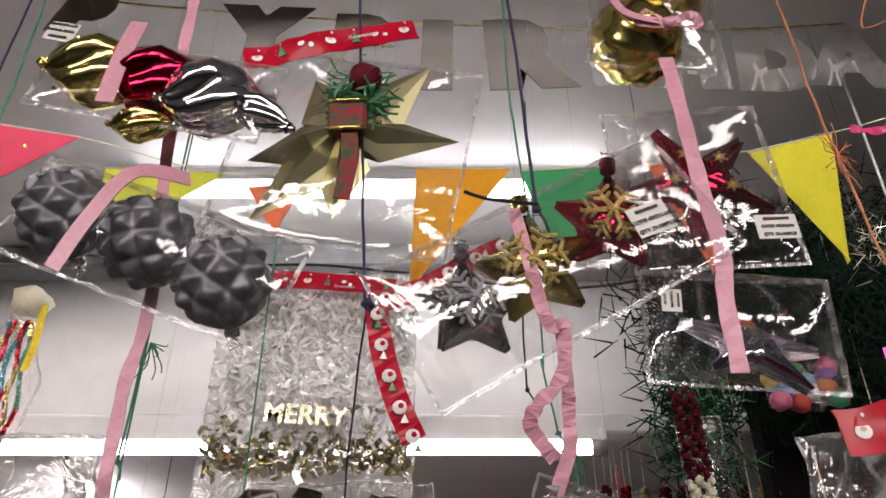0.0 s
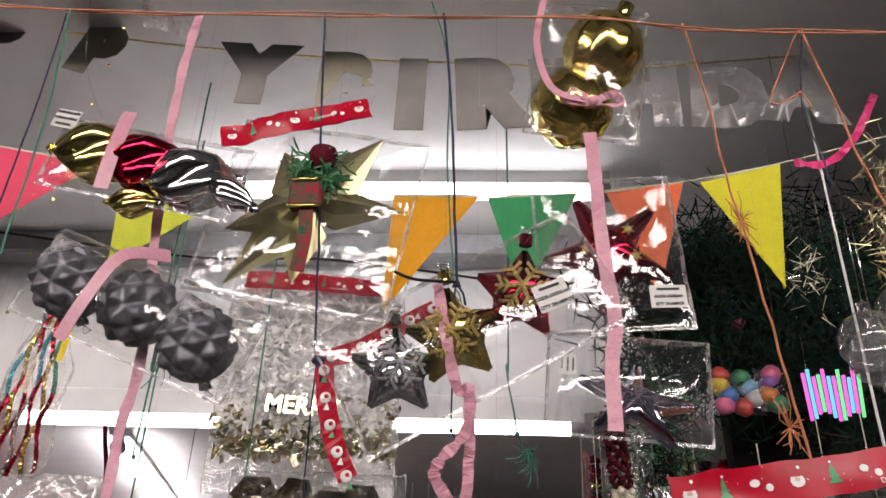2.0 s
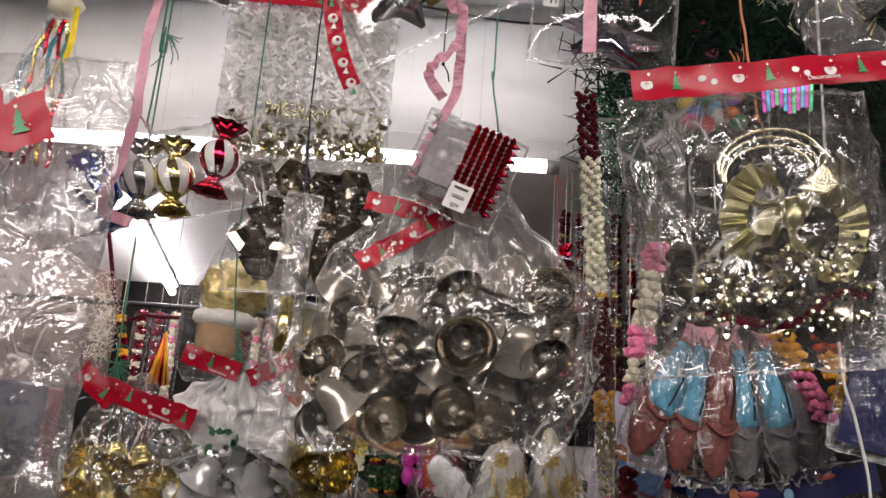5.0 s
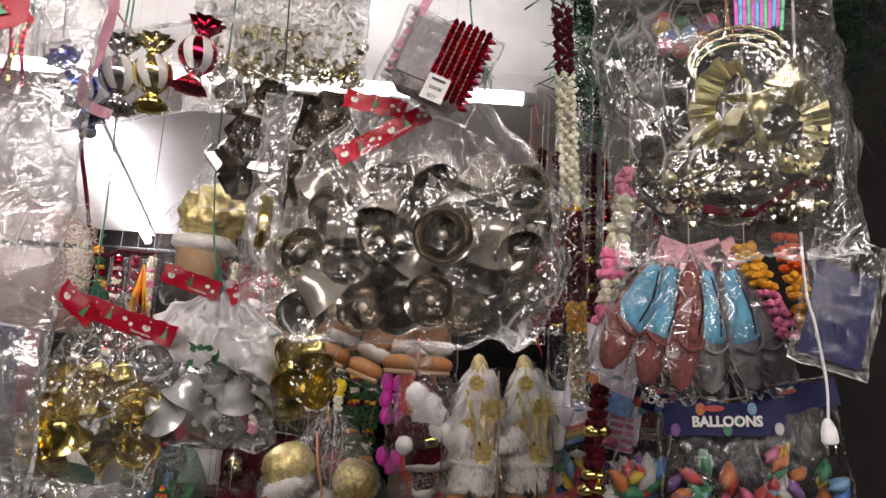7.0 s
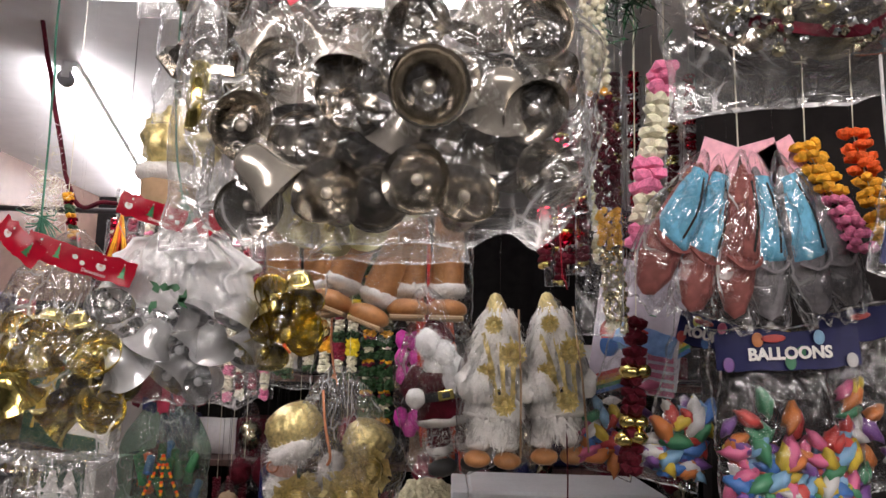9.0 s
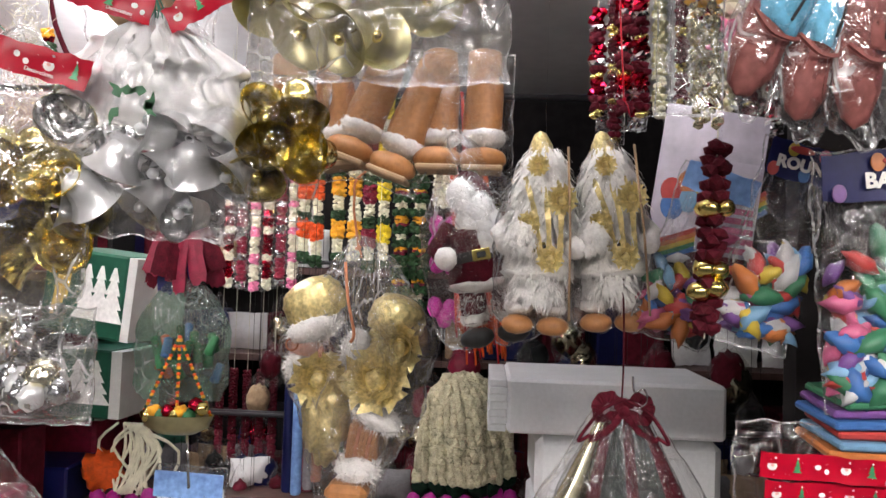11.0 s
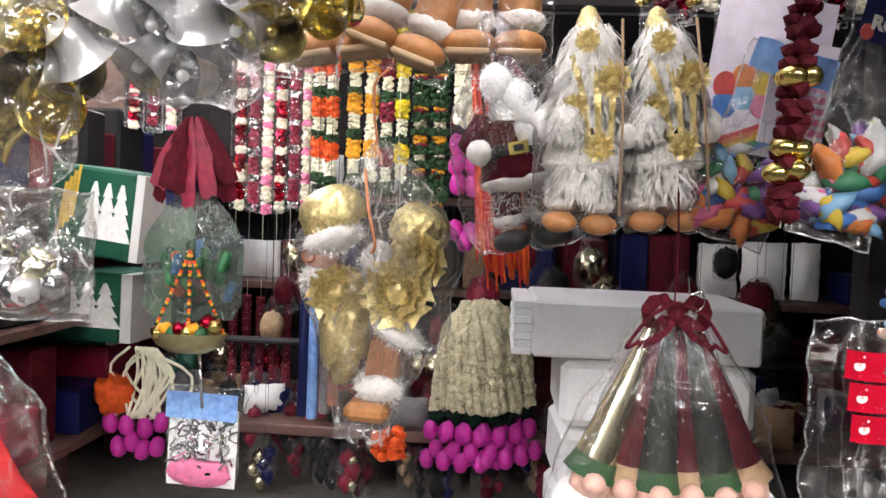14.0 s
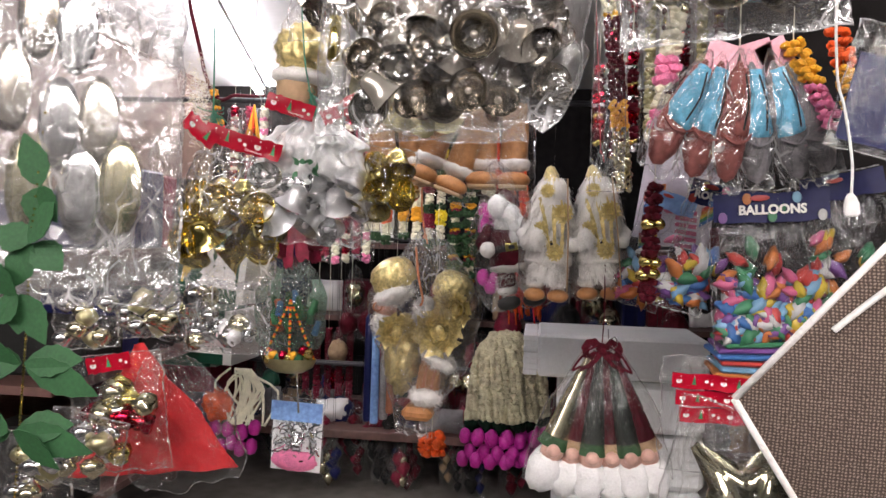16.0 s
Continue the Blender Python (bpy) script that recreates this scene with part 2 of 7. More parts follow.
BALLOONS = [material("balloon_" + n, tuple(0.5 * q + 0.02 for q in c), 0.45, 0, 0.05, 60) for n, c in (
    ("red", (0.75, 0.05, 0.04)), ("orange", (0.85, 0.25, 0.04)), ("yellow", (0.85, 0.62, 0.04)), ("green", (0.03, 0.30, 0.13)),
    ("blue", (0.04, 0.22, 0.65)), ("sky", (0.25, 0.55, 0.85)), ("pink", (0.90, 0.16, 0.36)), ("white", (0.8, 0.8, 0.8)), ("purple", (0.25, 0.08, 0.40)))]
MARIGOLD = material("marigold_orange", (0.80, 0.10, 0.008), 0.7, 0, 0.6, 300, 0.2)
AMBER = material("marigold_amber", (0.85, 0.40, 0.02), 0.7, 0, 0.6, 300, 0.2)
YELLOWF = material("yellow_petals", (0.85, 0.65, 0.02), 0.7, 0, 0.6, 300, 0.2)
CREAM = material("cream_buds", (0.75, 0.72, 0.55), 0.7, 0, 0.4, 300, 0.1)
JASMINE = material("jasmine_cream", (0.62, 0.57, 0.39), 0.8, 0, 1.0, 240, 0.2)
GARNET = material("garnet_petals", (0.24, 0.006, 0.034), 0.6, 0, 0.5, 300, 0.2)
MAGENTA = material("magenta_buds", (0.50, 0.02, 0.30), 0.5, 0, 0.2, 100, 0.15)
GREENF = material("dark_green_leaves", (0.018, 0.07, 0.02), 0.7, 0, 0.4, 200, 0.3)
PEACH = material("pink_blossom", (0.85, 0.22, 0.40), 0.7, 0, 0.5, 300, 0.15)
LEDPINK = lamp_material("fibre_glow_pink", (1.0, 0.15, 0.75), 1.5, 0.02)
LEDCYAN = lamp_material("fibre_glow_cyan", (0.15, 0.7, 1.0), 1.5, 0.02)
LEDGREEN = lamp_material("fibre_glow_green", (0.2, 1.0, 0.45), 1.3, 0.02)
BALLGLASS = clear("clear_ball_plastic", 0.10, 0.06, (0.95, 0.95, 0.95), 0.05, 8.0, 0.06, 0.0)
IRIS = foil("rainbow_foil_disc", (0.75, 0.70, 0.62), 0.2, 0.1)
CARDBROWN = material("kraft_card", (0.36, 0.24, 0.14), 0.8, 0, 0.1, 60, 0.15)
PLASTICW = material("white_plug_plastic", (0.8, 0.8, 0.78), 0.4)
TEALBEAD = material("teal_beads", (0.05, 0.35, 0.42), 0.25, 0.3)
SKYPRINT = material("sky_blue_print", (0.25, 0.45, 0.75), 0.4, 0, 0.05, 60, 0.2, second=(0.12, 0.22, 0.55))
SILVERBAG = material("crinkled_silver_film", (0.93, 0.93, 0.93), 0.25, 0.0, 0.6, 60, 0.05)
PLAID = material("red_green_tartan", (0.26, 0.012, 0.03), 0.7, 0, 0.3, 200, 0.1, second=(0.01, 0.08, 0.04), dscale=110, spec=0.2)


# ---- building helpers ----
class Shape:
    """A mesh in the making, with several materials."""

    def __init__(self):
        self.v, self.f, self.mi, self.mats, self.smooth = [], [], [], [], []

    def slot(self, mat):
        if mat not in self.mats:
            self.mats.append(mat)
        return self.mats.index(mat)

    def add(self, verts, faces, mat, m=None, smooth=True):
        o, k = len(self.v), self.slot(mat)
        self.v += [tuple(m @ Vector(p)) for p in verts] if m is not None else [tuple(p) for p in verts]
        self.f += [tuple(i + o for i in f) for f in faces]
        self.mi += [k] * len(faces)
        self.smooth += [smooth] * len(faces)
        return self

    def box(self, size, mat, m=None, bevel=0.06):
        x, y, z = (s / 2 for s in size)
        b = min(size) * bevel
        bm = bmesh.new()
        bmesh.ops.create_cube(bm, size=1.0, matrix=Matrix.Diagonal((2 * x, 2 * y, 2 * z, 1)))
        if b > 0:
            bmesh.ops.bevel(bm, geom=bm.edges[:], offset=b, segments=1, affect="EDGES")
        self.take(bm, mat, m, False)
        return self

    def take(self, bm, mat, m=None, smooth=True):
        bm.verts.index_update()
        self.add([v.co for v in bm.verts], [[v.index for v in f.verts] for f in bm.faces], mat, m, smooth)
        bm.free()

    def lathe(self, prof, mat, m=None, seg=16, rib=None, twist=0.0, smooth=True):
        """Turn a profile of (radius, z); rib(angle, k) scales the radius."""
        v, f, n = [], [], len(prof)
        for k, (r, z) in enumerate(prof):
            for i in range(seg):
                a = 2 * math.pi * i / seg
                s = rib(a, k / max(1, n - 1)) if rib else 1.0
                a += twist * k / max(1, n - 1)
                v.append((r * s * math.cos(a), r * s * math.sin(a), z))
        for k in range(n - 1):
            for i in range(seg):
                j = (i + 1) % seg
                f.append((k * seg + i, k * seg + j, (k + 1) * seg + j, (k + 1) * seg + i))
        return self.add(v, f, mat, m, smooth)

    def ball(self, r, mat, at=(0, 0, 0), squash=1.0, seg=12, rib=None):
        prof = [(r * math.sin(math.pi * k / 8) + 1e-5, r * squash * math.cos(math.pi * k / 8)) for k in range(9)]
        return self.lathe(prof, mat, Matrix.Translation(at), seg, rib)

    def lump(self, r, mat, at=(0, 0, 0), rough=0.25, sub=1, squash=1.0):
        bm = bmesh.new()
        bmesh.ops.create_icosphere(bm, subdivisions=sub, radius=r)
        for v in bm.verts:
            v.co *= 1 + random.uniform(-rough, rough)
            v.co.z *= squash
        self.take(bm, mat, Matrix.Translation(at), sub > 1)
        return self

    def tube(self, pts, r, mat, seg=6, taper=1.0):
        pts = [Vector(p) for p in pts]
        v, f, n = [], [], len(pts)
        for k, p in enumerate(pts):
            d = (pts[min(k + 1, n - 1)] - pts[max(k - 1, 0)]).normalized()
            a = d.orthogonal().normalized() if abs(d.y) > 0.9 else d.cross(Vector((0, 1, 0))).normalized()
            b = d.cross(a)
            rr = r * (1 + (taper - 1) * k / max(1, n - 1))
            for i in range(seg):
                t = 2 * math.pi * i / seg
                v.append(p + a * (rr * math.cos(t)) + b * (rr * math.sin(t)))
        for k in range(n - 1):
            for i in range(seg):
                j = (i + 1) % seg
                f.append((k * seg + i, k * seg + j, (k + 1) * seg + j, (k + 1) * seg + i))
        f += [tuple(range(seg))[::-1], tuple((n - 1) * seg + i for i in range(seg))]
        return self.add(v, f, mat)

    def strip(self, pts, width, mat, thick=0.0006, turn=0.0, swing=0.0):
        """A flat ribbon along pts; turn and swing (radians) set how it twists about its length."""
        pts = [Vector(p) for p in pts]
        v, f, n = [], [], len(pts)
        for k, p in enumerate(pts):
            d = (pts[min(k + 1, n - 1)] - pts[max(k - 1, 0)]).normalized()
            s = d.cross(Vector((0, 1, 0)))
            s = s.normalized() if s.length > 1e-4 else Vector((1, 0, 0))
            b = d.cross(s)
            a = turn + swing * math.sin(k * 1.3)
            s, b = s * math.cos(a) + b * math.sin(a), b * math.cos(a) - s * math.sin(a)
            for i, j in ((-1, -1), (1, -1), (1, 1), (-1, 1)):
                v.append(p + s * (width / 2 * i) + b * (thick / 2 * j))
        for k in range(n - 1):
            for i in range(4):
                j = (i + 1) % 4
                f.append((k * 4 + i, k * 4 + j, k * 4 + 4 + j, k * 4 + 4 + i))
        f += [(3, 2, 1, 0), tuple(n * 4 - 4 + i for i in range(4))]
        return self.add(v, f, mat, None, False)

    def star(self, big, small, depth, mat, m=None, points=5, phase=0.0, hollow=False):
        v = [(0, -depth, 0), (0, depth, 0)]
        f = []
        n = points * 2
        for i in range(n):
            a = math.pi / 2 + 2 * math.pi * i / n + phase
            r = big if i % 2 == 0 else small
            v.append((r * math.cos(a), 0, r * math.sin(a)))
        for i in range(n):
            j = (i + 1) % n
            f += [(0, 2 + i, 2 + j), (1, 2 + j, 2 + i)]
        bm = bmesh.new()
        vs = [bm.verts.new(p) for p in v]
        for q in f:
            bm.faces.new([vs[i] for i in q])
        bmesh.ops.bevel(bm, geom=bm.edges[:], offset=big * 0.05, segments=2, affect="EDGES")
        self.take(bm, mat, m, True)
        return self

    def plate(self, outline, thick, mat, m=None, smooth=False):
        """A flat piece with an outline of (x, z) and a thickness along y."""
        n = len(outline)
        v = [(x, -thick / 2, z) for x, z in outline] + [(x, thick / 2, z) for x, z in outline]
        f = [tuple(range(n)), tuple(range(2 * n - 1, n - 1, -1))]
        f += [(i, n + i, n + (i + 1) % n, (i + 1) % n) for i in range(n)]
        return self.add(v, f, mat, m, smooth)

    def film(self, w, h, depth, mat, top="flat", seed=0, crumple=0.006, nx=22, ny=26, flare=0.0):
        """A bag of film, w by h, hanging down from z = 0: a pillow with folds, flat-topped or pleated into its neck, with sealed edges."""
        sealed = mat in (FILM, CRISP, SMOOTH, HAZY, CLOUDY) and ny > 12
        cols, rows = [i / nx for i in range(nx + 1)], [j / ny for j in range(ny + 1)]
        if sealed:
            cols = [0.0, min(0.02, 0.0022 / w)] + cols[1:-1] + [1 - min(0.02, 0.0022 / w), 1.0]
            rows = ([0.0, 0.0022 / h] if top == "flat" else [0.0]) + rows[1:-1] + [1 - 0.0022 / h, 1.0]
        nx, ny = len(cols) - 1, len(rows) - 1
        for side in (-1, 1):
            v, f, rim = [], [], []
            for j in range(ny + 1):
                q = rows[j]
                wide = w * (1 + flare * (q - 0.5))
                if top == "gather":
                    wide *= (0.08 + 0.92 * min(1.0, (q / 0.46) ** 0.75)) * (1 - 0.22 * max(0.0, (q - 0.84) / 0.16) ** 2)
                elif top == "kite":
                    wide *= (0.08 + 0.92 * min(1.0, (q / 0.33) ** 0.9)) * (1.0 if q < 0.4 else 1.0 - 0.72 * ((q - 0.4) / 0.6) ** 1.1)
                for i in range(nx + 1):
                    p = cols[i]
                    puff = (max(0.0, math.sin(math.pi * p)) * max(0.0, math.sin(math.pi * min(1, q * 1.05)))) ** 0.6
                    x, z = (p - 0.5) * wide, -q * h
                    if top != "flat":
                        x += 0.07 * w * noise.noise((q * 5 + seed, (p > 0.5) * 7.0, 0.5)) * abs(p - 0.5) * 2
                        z += 0.06 * h * noise.noise((p * 4, seed * 1.7, 3.0)) * q
                    c = 1.6 * (0.5 - abs(noise.noise((x * 20 + seed * 7.1, z * 20, side * 3.3)))) + 1.1 * abs(noise.noise((x * 55 + seed, z * 55, side)))
                    pleat = 0.0
                    if top != "flat":
                        u = p * 11 + 1.2 * noise.noise((p * 5, q * 2, seed + side)) + seed * 0.37
                        pleat = (abs((u % 1.0) - 0.5) * 2 - 0.5) * 3.0 * max(0.0, 1 - q * 1.1) * (0.35 + 0.65 * min(1.0, q * 4))
                    edge = 0.3 + 0.7 * puff
                    v.append((x + crumple * 0.7 * noise.noise((z * 30, x * 30, seed * 2.0)), side * depth / 2 * puff + crumple * (c + pleat) * edge + side * 0.0007, z + crumple * 0.6 * noise.noise((x * 30, z * 30, seed + 9.0))))
            for j in range(ny):
                for i in range(nx):
                    a = j * (nx + 1) + i
                    q = (a, a + 1, a + nx + 2, a + nx + 1)
                    f.append(q if side > 0 else q[::-1])
                    rim.append(sealed and (i in (0, nx - 1) or j == ny - 1 or (j == 0 and top == "flat")))
            self.add(v, f, mat)
            if sealed:
                k = self.slot(SEAM)
                self.mi[-len(f):] = [k if e else m for e, m in zip(rim, self.mi[-len(f):])]
        return self

    def crumpled(self, r, mat, at=(0, 0, 0), squash=1.0, depth=0.28, scale=2.2, sub=4):
        """A ball of crumpled, folded foil or cloth, with ridges and hollows."""
        bm = bmesh.new()
        bmesh.ops.create_icosphere(bm, subdivisions=sub, radius=1.0)
        o = Vector(at) * 31
        for v in bm.verts:
            c = v.co.copy()
            d = abs(noise.noise(c * scale + o)) * 1.6 + abs(noise.noise(c * scale * 2.3 + o)) * 0.8
            v.co = c * (r * (1 + depth * (0.5 - d)))
            v.co.z *= squash
        self.take(bm, mat, Matrix.Translation(at))
        return self

    def fluff(self, n, mat, r, at, length, squash=1.0):
        """Short soft strands standing out from a ball."""
        for _ in range(n):
            d = Vector((random.gauss(0, 1), random.gauss(0, 1), random.gauss(0, 1))).normalized()
            p = Vector(at) + Vector((d.x, d.y, d.z * squash)) * r * 0.93
            q = p + (d + Vector((random.gauss(0, 0.5), random.gauss(0, 0.5), random.gauss(0, 0.5) - 0.3))) * length
            b = d.cross(Vector((random.gauss(0, 1), random.gauss(0, 1), 1))).normalized() * length * 0.14
            self.add([p - b, p + b, q], [(0, 1, 2)], mat)
        return self

    def mesh(self, name):
        me = bpy.data.meshes.new(name)
        me.from_pydata(self.v, [], self.f)
        for m in self.mats:
            me.materials.append(m)
        me.polygons.foreach_set("material_index", self.mi)
        me.polygons.foreach_set("use_smooth", self.smooth)
        me.update()
        return me


def part(name, shape, parent, label="", m=None, kind=""):
    ob = new(name, shape.mesh(name) if isinstance(shape, Shape) else shape)
    ob.parent = parent
    if m is not None:
        ob.matrix_basis = m
    return tagged(ob, label, kind=kind)


def thing(name, label, category, at, roll=0.0, yaw=0.0, group="", kind=""):
    ob = new(name)
    ob.empty_display_size = 0.02
    ob.matrix_basis = pose(*at, 0, roll, yaw)
    return tagged(ob, label, category, group, kind)


def solid(name, shape, label, category, at=(0, 0, 0), group="", kind="", roll=0.0, yaw=0.0):
    ob = new(name, shape.mesh(name))
    ob.matrix_basis = pose(*at, 0, roll, yaw)
    return tagged(ob, label, category, group, kind)


def letters(text, size, mat, thick=0.0004, bold=0.0):
    """Text as a flat upright mesh facing -y, centred."""
    cu = bpy.data.curves.new("writing", "FONT")
    cu.body, cu.size, cu.extrude, cu.offset = text, size, thick, bold
    cu.align_x, cu.align_y = "CENTER", "CENTER"
    cu.resolution_u = 3
    tmp = bpy.data.objects.new("writing", cu)
    me = bpy.data.meshes.new_from_object(tmp)
    bpy.data.objects.remove(tmp)
    bpy.data.curves.remove(cu)
    me.transform(Matrix.Rotation(math.pi / 2, 4, "X"))
    me.materials.clear()
    me.materials.append(mat)
    return me


def smooth_line(pts, n=8, sag=0.0, wob=0.0, seed=1):
    """A smooth line through pts, in n steps between each two."""
    pts = [Vector(p) for p in pts]
    out = []
    for k in range(len(pts) - 1):
        p0, p1, p2, p3 = pts[max(0, k - 1)], pts[k], pts[k + 1], pts[min(len(pts) - 1, k + 2)]
        for i in range(n):
            t = i / n
            q = 0.5 * ((2 * p1) + (p2 - p0) * t + (2 * p0 - 5 * p1 + 4 * p2 - p3) * t * t + (3 * p1 - p0 - 3 * p2 + p3) * t ** 3)
            q += Vector((noise.noise(q * 25 + Vector((seed, 0, 0))), noise.noise(q * 25 + Vector((0, seed, 5))), 0)) * wob
            q.z -= sag * 4 * t * (1 - t)
            out.append(q)
    out.append(pts[-1])
    return out


def cord(name, pts, r, mat, label, category="string", group="", wob=0.001, sag=0.0, knots=True, seed=1):
    s = Shape()
    line = smooth_line(pts, 8, sag, wob, seed)
    s.tube(line, r, mat, 5)
    if knots:
        s.lump(r * 2.6, mat, line[-1], 0.3)
        s.tube([line[-1], line[-1] + Vector((0.006, 0, -0.010)), line[-1] + Vector((0.008, -0.002, -0.022))], r * 0.8, mat, 4)
    return solid(name, s, label, category, group=group)


def ribbon(name, pts, width, mat, label, group="", turn=0.0, swing=0.35):
    return solid(name, Shape().strip(smooth_line(pts, 8, 0, 0.0015), width, mat, 0.0008, turn, swing), label, "ribbon", group=group)


def price_label(parent, at, w, h, roll, lines, yaw=0.0):
    m = pose(*at, 0, roll, yaw)
    lab = part("label", Shape().box((w, 0.0006, h), PAPER, bevel=0), parent, "white printed paper label", m)
    n = len(lines)
    for i, text in enumerate(lines):
        z = h * (0.5 - (i + 0.55) / n)
        if text:
            part("writing", letters(text, h / n * 0.52, INK), lab, "", pose(0, -0.0012, z))
        else:
            part("print_bar", Shape().box((w * 0.62, 0.0005, h / n * 0.28), INK, bevel=0), lab, "", pose(0, -0.0011, z))


def header(parent, w, h, at=(0, 0, 0), roll=0.0, yaw=0.0, fold=0.0, words=True):
    """A red printed header strip of film, rippled, with white and green festive marks and writing."""
    m = pose(at[0], at[1] - 0.032, at[2], 0, roll, yaw)
    amp, key = 0.0015 + fold * 1.2, w * 40 + h * 90
    n, rows = 28, 5

    def wave(x, z):
        return amp * (noise.noise((x / h * 0.55 + key, z / h * 0.6, 1.0)) + 0.35 * abs(noise.noise((x / h * 1.6, z / h * 1.3, key))))

    v = []
    for back in (0.0, 0.0008):
        for j in range(rows + 1):
            for i in range(n + 1):
                x, u = -w / 2 + w * i / n, j / rows - 0.5
                z = h * (u + 0.10 * noise.noise((i * 0.35, key, 2.0)))
                v.append((x + h * 0.08 * noise.noise((j * 0.9, key, i * 0.02)), wave(x, h * u) + back, z))
    f = []
    for j in range(rows):
        for i in range(n):
            k = j * (n + 1) + i
            f.append((k, k + 1, k + n + 2, k + n + 1))
            k += (rows + 1) * (n + 1)
            f.append((k + n + 1, k + n + 2, k + 1, k))
    hd = part("header_strip", Shape().add(v, f, REDPRINT), parent, "red printed header strip with white festive marks", m)
    p = Shape()

    def blot(x, z, rx, rz, mat, lift=0.0, k=10, phase=0.0):
        ring = [(x + rx * math.cos(phase + 2 * math.pi * i / k), z + rz * math.sin(phase + 2 * math.pi * i / k)) for i in range(k)]
        p.add([(a, wave(a, b) - 0.0011 - lift, b) for a, b in ring], [tuple(range(k))], mat)

    count = max(2, round(w / h / 0.95))
    up = math.pi / 2
    for i in range(count):
        x = (i + 0.5) / count * w - w / 2
        if i % 3 == 0:
            blot(x, -h * 0.03, h * 0.20, h * 0.17, WHITEPRINT)
            blot(x, h * 0.16, h * 0.15, h * 0.17, REDPRINT, 0.0004, 3, up)
            blot(x, h * 0.01, h * 0.08, h * 0.06, SKIN, 0.0004, 8)
            blot(x + h * 0.10, h * 0.30, h * 0.05, h * 0.05, WHITEPRINT, 0.0006, 6)
        elif i % 3 == 1:
            for q in range(3):
                blot(x, h * (0.16 - 0.15 * q), h * (0.10 + 0.05 * q), h * 0.15, GREENPRINT, 0.0003 * q, 3, up)
            blot(x, h * 0.33, h * 0.04, h * 0.04, WHITEPRINT, 0.0008, 5, up)
        else:
            blot(x - h * 0.16, h * 0.05, h * 0.13, h * 0.10, WHITEPRINT)
            blot(x + h * 0.18, -h * 0.10, h * 0.10, h * 0.10, WHITEPRINT)
        for q in range(3):
            blot(x + h * 0.9 * (noise.noise((i * 3.1, q * 1.7, key))), h * 0.75 * noise.noise((i * 2.3, q * 2.9, key + 4)), h * 0.014, h * 0.014, WHITEPRINT, 0.0, 5)
    part("festive_print", p, hd, kind="stuff")
    if words and w > h * 3:
        part("writing", letters("Decorations", h * 0.20, WHITEPRINT), hd, "", pose(w * 0.18, -0.002 - amp * 0.8, -h * 0.33))
    return hd


def scatter(s, n, mat, w, d, h, size, z0=0.0, thin=0.12):
    """Short crinkled strands in a block w by d by h hanging down from z0."""
    for _ in range(n):
        p = Vector((random.uniform(-w, w) / 2, random.uniform(-d, d) / 2, z0 - random.uniform(0, h)))
        a = Vector((random.gauss(0, 1), random.gauss(0, 0.5), random.gauss(0, 1))).normalized() * size
        b = a.cross(Vector((random.gauss(0, 1), 1, random.gauss(0, 1)))).normalized() * size * thin
        c = p + a * 0.5 + b * random.uniform(-2, 2)
        s.add([p - b, p + b, c + b, c - b, p + a + b, p + a - b], [(0, 1, 2, 3), (3, 2, 4, 5)], mat, None, False)


def bell_mesh(r, h, outer, inner, rim=None):
    s = Shape()
    prof = [(0.02 * r, h), (0.30 * r, h * 0.97), (0.52 * r, h * 0.84), (0.60 * r, h * 0.55), (0.68 * r, h * 0.30), (0.86 * r, h * 0.10), (r, 0.0), (1.02 * r, -h * 0.02)]
    s.lathe(prof, outer, None, 18)
    s.lathe([(1.02 * r, -h * 0.02), (0.93 * r, h * 0.02), (0.78 * r, h * 0.14), (0.58 * r, h * 0.34), (0.50 * r, h * 0.6), (0.4 * r, h * 0.8), (0.01 * r, h * 0.86)], inner, None, 18)
    s.ball(r * 0.20, rim or outer, (0, 0, h * 0.10), 1.0, 8)
    s.tube([(0, 0, h * 0.1), (0, 0, h * 0.8)], r * 0.03, rim or outer, 4)
    ring = [(r * 0.14 * math.cos(a), 0, h + r * 0.12 + r * 0.14 * math.sin(a)) for a in [i * math.pi / 4 for i in range(9)]]
    s.tube(ring, r * 0.03, rim or outer, 4)
    return s.mesh("bell")


def facing(dx, dz, spin=0.0):
    """A turn that points a thing's opening (-z) at the viewer, tipped by dx and dz degrees."""
    return Euler((radians(-90 + dz), radians(spin), radians(dx))).to_matrix().to_4x4()

# ---- the setting ----
def slab(name, lo, hi, mat, label, category="wall", bevel=0.0):
    size = [b - a for a, b in zip(lo, hi)]
    mid = [(a + b) / 2 for a, b in zip(lo, hi)]
    return solid(name, Shape().box(size, mat, bevel=bevel), label, category, mid, kind="structure")


slab("ground", (-60, -60, -0.2), (60, 60, -0.02), ASPHALT, "dark worn asphalt street ground", "ground")
slab("floor", (-2.6, 0.3, -0.02), (2.6, 4.3, 0.0), FLOORM, "worn grey shop floor", "floor")
slab("ceiling", (-2.6, 0.42, 2.50), (2.6, 1.55, 2.56), CEIL, "white board ceiling over the shop front", "ceiling")
slab("ceiling_inner", (-2.6, 1.62, 2.16), (2.6, 4.2, 2.22), CEIL, "white inner ceiling of the shop", "ceiling")
slab("wall_north", (-2.6, 4.2, 0.0), (2.6, 4.3, 2.22), SHADEWALL, "back wall of the shop, coloured near black for shade")
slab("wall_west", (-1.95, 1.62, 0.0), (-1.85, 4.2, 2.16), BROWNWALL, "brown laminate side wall")
